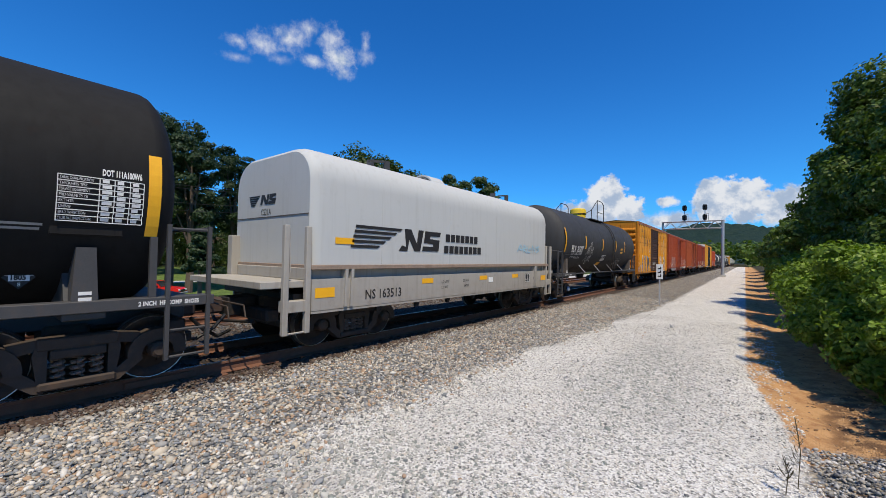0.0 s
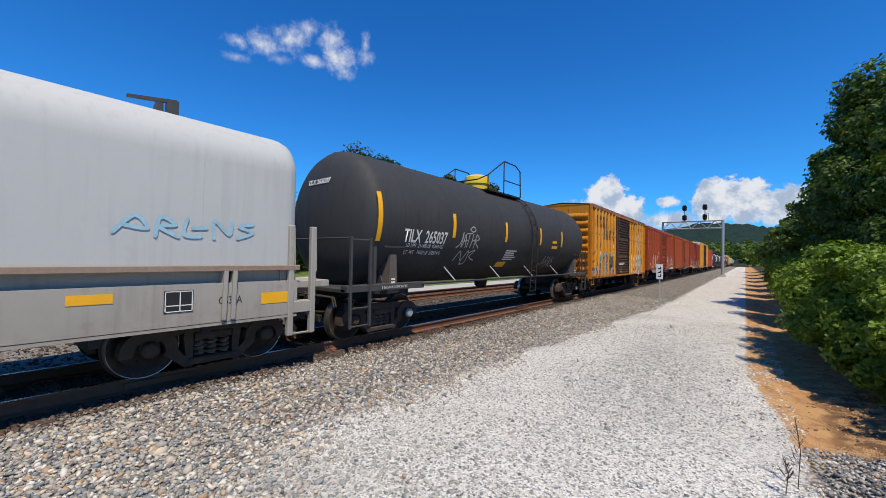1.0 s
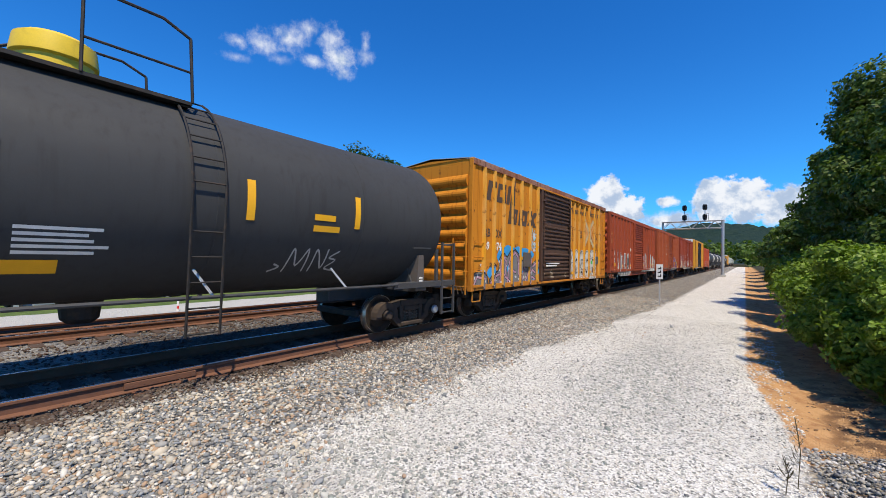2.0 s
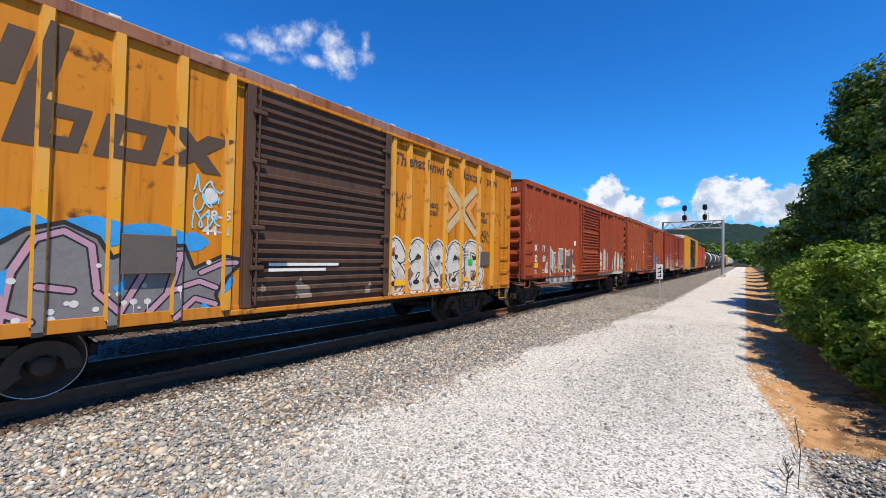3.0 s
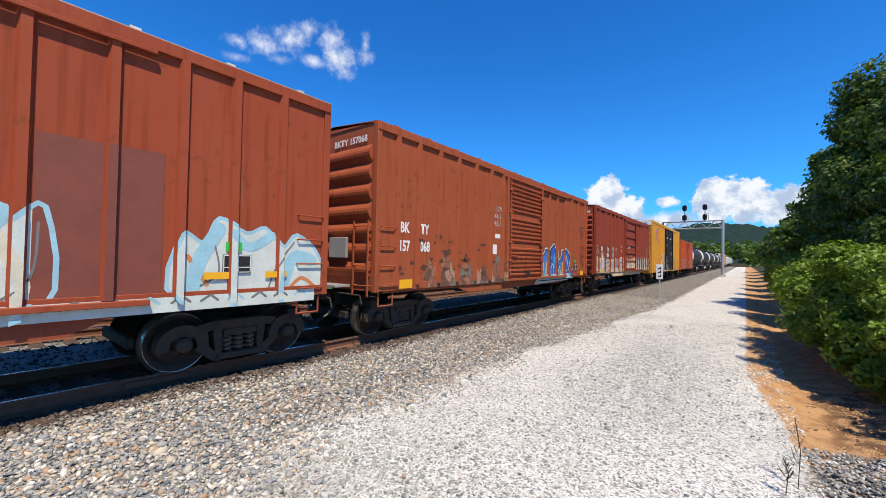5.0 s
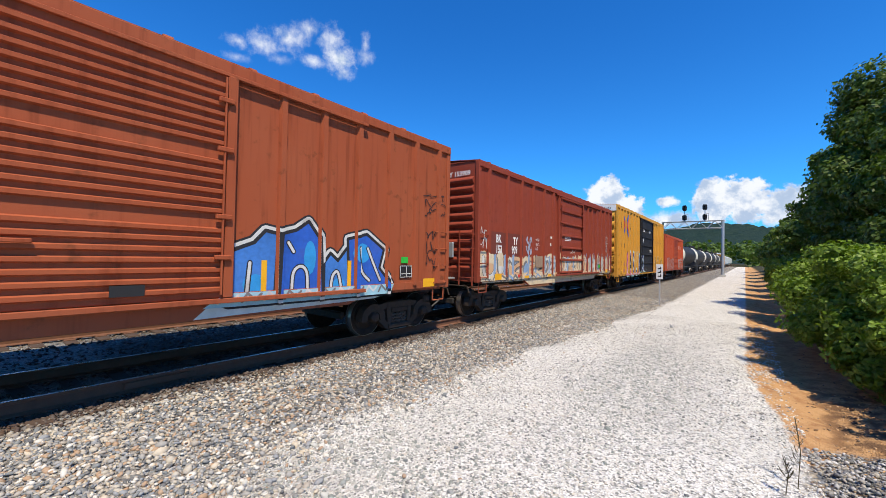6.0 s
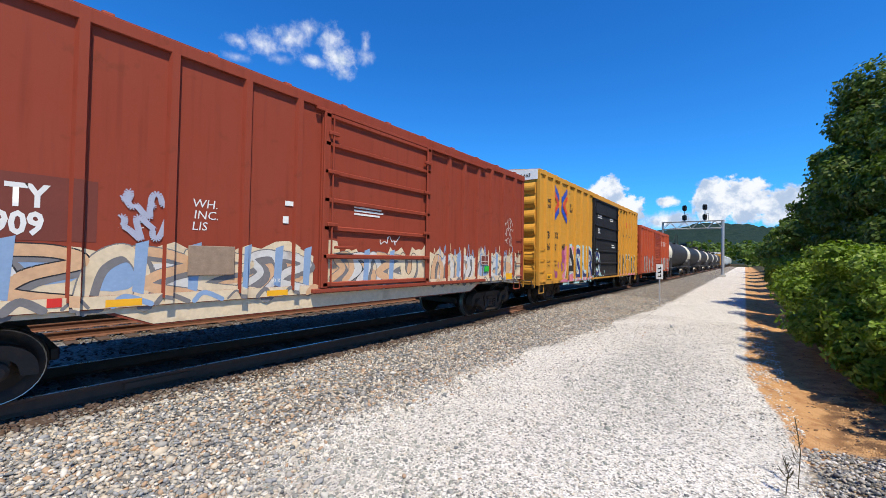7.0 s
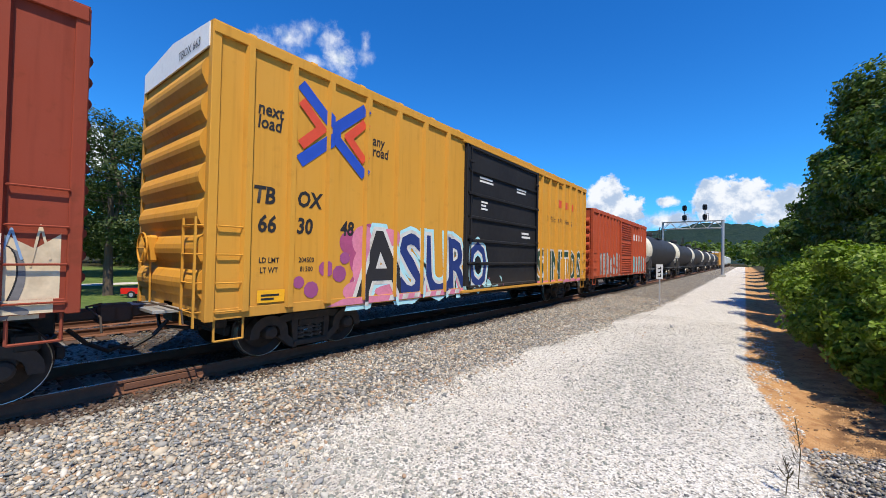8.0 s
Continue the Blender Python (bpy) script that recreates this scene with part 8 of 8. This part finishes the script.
OAKLAB, PINELAB = "tall oak with a dark green uneven crown on the lawn", "tall pine with open dark green boughs on the lawn"
for i, (az, dist, h, cr, k) in enumerate([(78.5, 54, 19.5, 6.2, "oak"), (73.0, 58, 22.0, 4.8, "round pine"), (71.0, 54, 18.5, 3.6, "round pine"), (83.0, 60, 18.5, 3.6, "pine"), (66.2, 62, 19.5, 3.8, "round pine"),
                                          (49.0, 66, 23.5, 7.5, "oak"), (44.5, 70, 21.5, 5.5, "oak"), (36.0, 76, 21.0, 4.6, "oak"), (31.8, 82, 21.5, 3.8, "oak"), (88.5, 66, 14, 5.0, "oak"), (81.0, 82, 16.5, 7.0, "oak"),
                                          (75.5, 86, 16.5, 7.5, "oak"), (68.5, 86, 16.0, 7.5, "oak"), (61.0, 92, 16.0, 7.5, "oak"), (54.0, 96, 16.0, 7.5, "oak"), (92.5, 56, 16, 4.6, "oak"), (97, 70, 17, 6, "oak"), (25.0, 120, 16.0, 7.0, "oak"), (20.0, 140, 16.0, 7.0, "oak"), (69.8, 40, 6.4, 1.7, "pine")]):
    x, y = polar(az, dist)
    tree(x, y, h, cr, OAKLAB if k == "oak" else PINELAB, 40 + i, LEAF_DARK if k == "oak" else LEAF_PINE, 24000 if dist < 63 else 9000, 0.145 if dist < 63 else 0.25, "pine" if k == "pine" else "oak", low=0.22 if k == "oak" else 0.38)

# hedgerow on the clay bank beside the road
ROWLAB = "broadleaf roadside tree with dense dark green leaves"
for i, (x, y, h, cr, cnt, lf, mt) in enumerate([(13.5, -4.4, 4.6, 2.4, 45000, 0.060, LEAF_TREE), (18.0, -5.4, 7.4, 3.2, 60000, 0.075, LEAF_TREE), (23.0, -5.7, 9.4, 3.7, 70000, 0.090, LEAF_TREE), (25.5, -4.7, 8.2, 2.6, 45000, 0.090, LEAF_TREE),
                                                (31.0, -5.3, 8.0, 3.0, 20000, 0.10, LEAF_TREE), (38.0, -4.8, 7.0, 2.9, 15000, 0.12, LEAF_TREE), (46.0, -4.7, 6.0, 3.0, 8000, 0.2, LEAF_TREE), (56.0, -4.6, 6.0, 3.2, 7000, 0.22, LEAF_TREE),
                                                (68.0, -5.2, 6.5, 3.6, 6000, 0.25, LEAF_TREE), (84.0, -5.8, 7.0, 4.2, 6000, 0.3, LEAF_TREE), (105.0, -7.0, 8.0, 5.0, 5000, 0.4, LEAF_TREE), (20.0, -9.5, 11.0, 4.5, 50000, 0.11, LEAF_TREE), (14.0, -8.5, 8.5, 4.0, 24000, 0.09, LEAF_TREE)]):
    tree(x, y, h, cr, ROWLAB, 90 + i, mt, cnt, lf, "oak", low=0.10)


def shrub(x, y, r, h, seed, count, leaf):
    rs = np.random.RandomState(seed)
    z0 = float(ground_height(np.array(x), np.array(y)))
    t = thing("shrub", None, None, "bright green leafy shrub overhanging the clay bank", "shrub", group="shrubs beside the road")
    lobes = []
    for i in range(9):
        a = rs.uniform(0, 2 * math.pi)
        q = rs.uniform(0.1, 0.75) * r
        rr = r * rs.uniform(0.28, 0.5)
        lobes.append((x + q * math.cos(a), y + q * math.sin(a), z0 + rs.uniform(0.25, 0.9) * h, rr, rr, rr * 0.7))
    s = Shape()
    for l in lobes:
        s.rod((x + rs.normal(0, 0.06), y + rs.normal(0, 0.06), z0 - 0.05), l[:3], 0.022, 5, 0.006)
    part("stems", s, BARK, t)
    v, f = leaves(rs, lobes, count, leaf, 0.55, 0.7)
    part("foliage", fast_mesh("foliage", v, f, LEAF_BRIGHT), None, t)


rs = random.Random(11)
for i, (x, y, r, h) in enumerate([(7.9, -2.15, 0.95, 0.95), (9.0, -1.90, 1.0, 1.25), (10.6, -2.0, 1.1, 1.6), (12.6, -2.0, 1.1, 1.7), (7.7, -2.75, 1.1, 1.4), (8.6, -2.35, 1.15, 1.6), (9.5, -2.15, 1.2, 1.8), (9.0, -2.95, 1.35, 2.0), (10.3, -2.35, 1.45, 2.35), (11.7, -2.2, 1.5, 2.5), (8.2, -3.4, 1.4, 2.0), (13.3, -2.15, 1.5, 2.5), (11.2, -3.4, 1.6, 2.9), (15.2, -2.4, 1.5, 2.4), (17.2, -2.5, 1.5, 2.5), (19.5, -2.5, 1.5, 2.3), (22.0, -2.5, 1.5, 2.3), (25.0, -2.5, 1.5, 2.2),
                                  (28.5, -2.3, 1.3, 2.1), (32.5, -2.2, 1.4, 2.0), (7.3, -3.6, 1.0, 1.3), (37.0, -2.3, 1.5, 2.2), (46, -2.4, 1.7, 2.3)]):
    shrub(x, y, r, h, 200 + i, 15000 if x < 14 else 9000, 0.026 + 0.0020 * x)


def weeds():
    m = leaf_material("dry_weed_stalk", (0.05, 0.045, 0.02), (0.08, 0.06, 0.03), (0.04, 0.03, 0.02))
    rr = random.Random(4)
    for x, y, h in ((5.05, -0.40, 0.62), (4.85, -0.30, 0.30)):
        t = thing("weed", None, None, "dry dark weed stalk at the road edge", "weed", group="weeds")
        s = Shape().tube([(x, y, -0.05), (x + 0.02, y - 0.02, h * 0.5), (x + 0.03, y + 0.02, h)], 0.004, 5)
        for k in range(16):
            z = h * (0.25 + 0.72 * k / 16)
            a = rr.uniform(0, 6.28)
            l = 0.055 * (1.2 - k / 16)
            s.tube([(x + 0.02, y, z), (x + 0.02 + l * 0.6 * math.cos(a), y + l * 0.6 * math.sin(a), z + l * 0.6), (x + 0.02 + l * math.cos(a), y + l * math.sin(a), z + l * 1.4)], 0.003, 4)
        part("stalk", s, m, t)
    # grass tufts under the shrubs
    g = np.random.RandomState(8)
    n = 5200
    x = g.uniform(6.0, 34, n) ** 1.0
    y = -1.75 - np.abs(g.normal(0, 0.55, n)) - 0.15 * np.sin(x * 1.3)
    z = ground_height(x, y)
    hgt = g.uniform(0.08, 0.34, n)
    a = g.uniform(0, 6.28, n)
    lean = g.normal(0, 0.12, (n, 2))
    p0 = np.stack([x - 0.008 * np.cos(a), y - 0.008 * np.sin(a), z - 0.01], 1)
    p1 = np.stack([x + 0.008 * np.cos(a), y + 0.008 * np.sin(a), z - 0.01], 1)
    p2 = np.stack([x + lean[:, 0], y + lean[:, 1], z + hgt], 1)
    v = np.stack([p0, p1, p2], 1).reshape(-1, 3)
    tagged(new("verge_grass", fast_mesh("verge_grass", v, np.arange(3 * n).reshape(-1, 3), LEAF_BRIGHT)), "rough green grass at the foot of the shrubs", "grass", kind="stuff")


weeds()


def hills():
    """Wooded ridge far down the line, as a rough sheet of tree crowns."""
    rs = np.random.RandomState(21)
    m, nt, b = material("far_wooded_ridge")
    v = node(nt, "ShaderNodeTexCoord").outputs["Object"]
    n1, n2 = nz(nt, v, 0.012, 4), nz(nt, v, 0.11, 6, 0.7)
    col = mix(nt, step(nt, n2, 0.35, 0.65), rgb(0.010, 0.026, 0.024), rgb(0.030, 0.050, 0.038))
    col = mix(nt, mth(nt, "MULTIPLY", step(nt, n1, 0.45, 0.6), 0.6), col, rgb(0.020, 0.038, 0.036))
    put(nt, b, col=col, rough=1.0, spec=0.05, normal=relief(nt, n2, 1.0, 5.0))
    az = np.linspace(-30, 62, 260)
    rows = []
    levels = np.linspace(0, 1, 16)
    for k, q in enumerate(levels):
        dist = 700 + 500 * q
        prof = 90 + 9 * np.sin(az * 0.21 + 1.0) + 5 * np.sin(az * 0.53) - 0.9 * np.clip(az - 8, 0, 60)
        z = prof * q ** 0.8 * dist / 1200 + rs.uniform(-3, 3, len(az)) * q
        rows.append(np.stack([dist * np.cos(np.radians(az)), dist * np.sin(np.radians(az)), z - 2], 1))
    vv = np.concatenate(rows)
    n = len(az)
    i, j = np.meshgrid(np.arange(len(levels) - 1), np.arange(n - 1), indexing="ij")
    a = (i * n + j).ravel()
    f = np.stack([a, a + 1, a + n + 1, a + n], 1)
    tagged(new("wooded_ridge", fast_mesh("wooded_ridge", vv, f, m)), "distant wooded ridge on the horizon", "hill", kind="structure")
    # lower woods before it
    cr = []
    for k in range(420):
        a = rs.uniform(-14, 40)
        d = rs.uniform(240, 520)
        r = rs.uniform(4, 8)
        cr.append((d * math.cos(radians(a)), d * math.sin(radians(a)), rs.uniform(4, 9) + (d - 240) * 0.028, r, r, r))
    v2, f2 = leaves(rs, cr, 30000, 1.3, 0.7, 0.3)
    tagged(new("far_woods", fast_mesh("far_woods", v2, f2, LEAF_TREE)), "far belt of green woods down the line", "woods", kind="stuff")
    # woodland floor behind the lawn, left of the line
    cr = []
    for k in range(260):
        a = rs.uniform(28, 105)
        d = rs.uniform(98, 135)
        r = rs.uniform(2.5, 4.8)
        cr.append((d * math.cos(radians(a)), d * math.sin(radians(a)), rs.uniform(0.0, 8), r, r, r))
    v2, f2 = leaves(rs, cr, 40000, 0.55, 0.7, 0.4)
    tagged(new("wood_edge", fast_mesh("wood_edge", v2, f2, LEAF_DARK)), "dense dark edge of the wood behind the lawn", "woods", kind="stuff")


hills()


# ---------------------------------------------------------------- beyond the tracks
def pickup(x, y, mat, label, name, heading, suv=False):
    """A parked vehicle, front towards +x before turning."""
    t = thing(name, None, None, label, "car")
    glass = simple(name + "_glass", (0.02, 0.025, 0.03), 0.08, 0, 0.1, 3, spec=0.8)
    prof = [(-2.6, 0.45), (-2.65, 0.95), (-2.6, 1.05)] + ([(-2.45, 1.75), (0.35, 1.78)] if suv else [(-0.85, 1.05), (-0.75, 1.72), (0.35, 1.74)]) + [(0.95, 1.15), (2.35, 1.02), (2.6, 0.85), (2.65, 0.45)]
    part("body", Shape().prism(prof, -0.92, 0.92), mat, t)
    part("side_window", Shape().prism([(-0.62 if not suv else -2.2, 1.15), (-0.58 if not suv else -2.1, 1.64), (0.28, 1.65), (0.72, 1.18)], -0.93, 0.93), glass, t)
    part("windscreen", Shape().add([(0.40, -0.8, 1.72), (0.40, 0.8, 1.72), (0.97, 0.86, 1.18), (0.97, -0.86, 1.18)], [(0, 1, 2, 3)]), glass, t)
    if not suv:
        part("cargo_bed", Shape().box(-2.5, -0.95, -0.75, 0.75, 1.06, 1.07), BLACK_PAINT, t)
    for q in (-0.7, 0.7):
        part("headlight", Shape().box(2.50, 2.64, q - 0.18, q + 0.18, 0.72, 0.90, 0.02), WHITE_PAINT, t, "clear headlight")
    part("grille", Shape().box(2.60, 2.66, -0.45, 0.45, 0.62, 0.88, 0.01), BLACK_PAINT, t)
    part("bumper", Shape().box(2.55, 2.74, -0.9, 0.9, 0.42, 0.60, 0.03), GALV, t)
    for q in (-1, 1):
        part("mirror", Shape().box(0.55, 0.72, q * 1.05 - 0.1, q * 1.05 + 0.1, 1.15, 1.33, 0.02), BLACK_PAINT, t)
        for xx in (-1.65, 1.65):
            w = part("wheel", Shape().lathe([(-0.12, 0.0), (-0.12, 0.24), (-0.13, 0.34), (-0.08, 0.38), (0.08, 0.38), (0.13, 0.34), (0.12, 0.0)], "y", 20, (xx, q * 0.86, 0.38)), BLACK_PAINT, t)
            part("hub", Shape().lathe([(-0.14, 0.0), (-0.14, 0.2), (0.14, 0.2), (0.14, 0.0)], "y", 12, (xx, q * 0.86, 0.38)), GALV, w)
    t.matrix_world = pose(x, y, float(ground_height(np.array(x), np.array(y))), 0, 0, heading)
    return t


pickup(*polar(74.3, 50), simple("red_car_paint", (0.62, 0.018, 0.012), 0.25, 0, 0.08, 1), "bright red pickup truck parked beyond the tracks", "pickup_truck", -42)
pickup(*polar(85.6, 36), simple("navy_car_paint", (0.02, 0.04, 0.09), 0.25, 0, 0.08, 1), "dark blue sport utility vehicle parked beyond the tracks", "parked_car", -60, True)


def marker():
    x, y = 5.4, 16.6
    p = thing("marker_stake", None, None, "short red and white stake on the pale lot", "stake")
    part("stake", Shape().rod((x, y, -0.1), (x, y, 0.32), 0.035, 8), WHITE_PAINT, p)
    part("stake_cap", Shape().rod((x, y, 0.02), (x, y, 0.12), 0.042, 8), RED_STICKER, p)


marker()


def power_line():
    wood = simple("utility_pole_wood", (0.14, 0.11, 0.085), 0.9, 0, 0.5, 5)
    ends = []
    for az, d in ((88.0, 42), (60.0, 47), (38.0, 63), (110, 50)):
        x, y = polar(az, d)
        p = thing("utility_pole", None, None, "wooden utility pole with cross arm", "utility pole", group="utility poles")
        part("pole", Shape().rod((x, y, -0.5), (x, y, 9.6), 0.16, 10, 0.11), wood, p)
        part("cross_arm", Shape().box(x - 0.06, x + 0.06, y - 1.1, y + 1.1, 8.9, 9.05), wood, p)
        ends.append((az, x, y))
    ends.sort()
    for (a0, x0, y0), (a1, x1, y1) in zip(ends, ends[1:]):
        for k, (dy, z) in enumerate(((-1.0, 9.1), (1.0, 9.1), (0.0, 7.6), (0.0, 6.9))):
            pts = [(x0 + (x1 - x0) * i / 10, y0 + dy + (y1 - y0) * i / 10, z - 0.9 * (1 - (2 * i / 10 - 1) ** 2)) for i in range(11)]
            thing("power_wire", Shape().tube(pts, 0.022, 4), STEEL_DARK, "dark overhead wire strung between utility poles", "wire", group="overhead wires")


power_line()


# ---------------------------------------------------------------- what moves
def motions():
    times = [0.5 * i for i in range(17)]
    for car, x_start in TRAIN:
        walk(car, [(t, pose(x_start - travelled(t), TRACK_Y, RAIL_Z)) for t in times])
    # wheels roll with the train; rows close enough that no turn reaches a quarter
    fine = [i / 30 for i in range(0, 241)]
    for a in ROLLING:
        x, y, z = a.location
        walk(a, [(t, pose(x, y, z, 0, -math.degrees(travelled(t) / WHEEL_R), 0)) for t in fine])


motions()
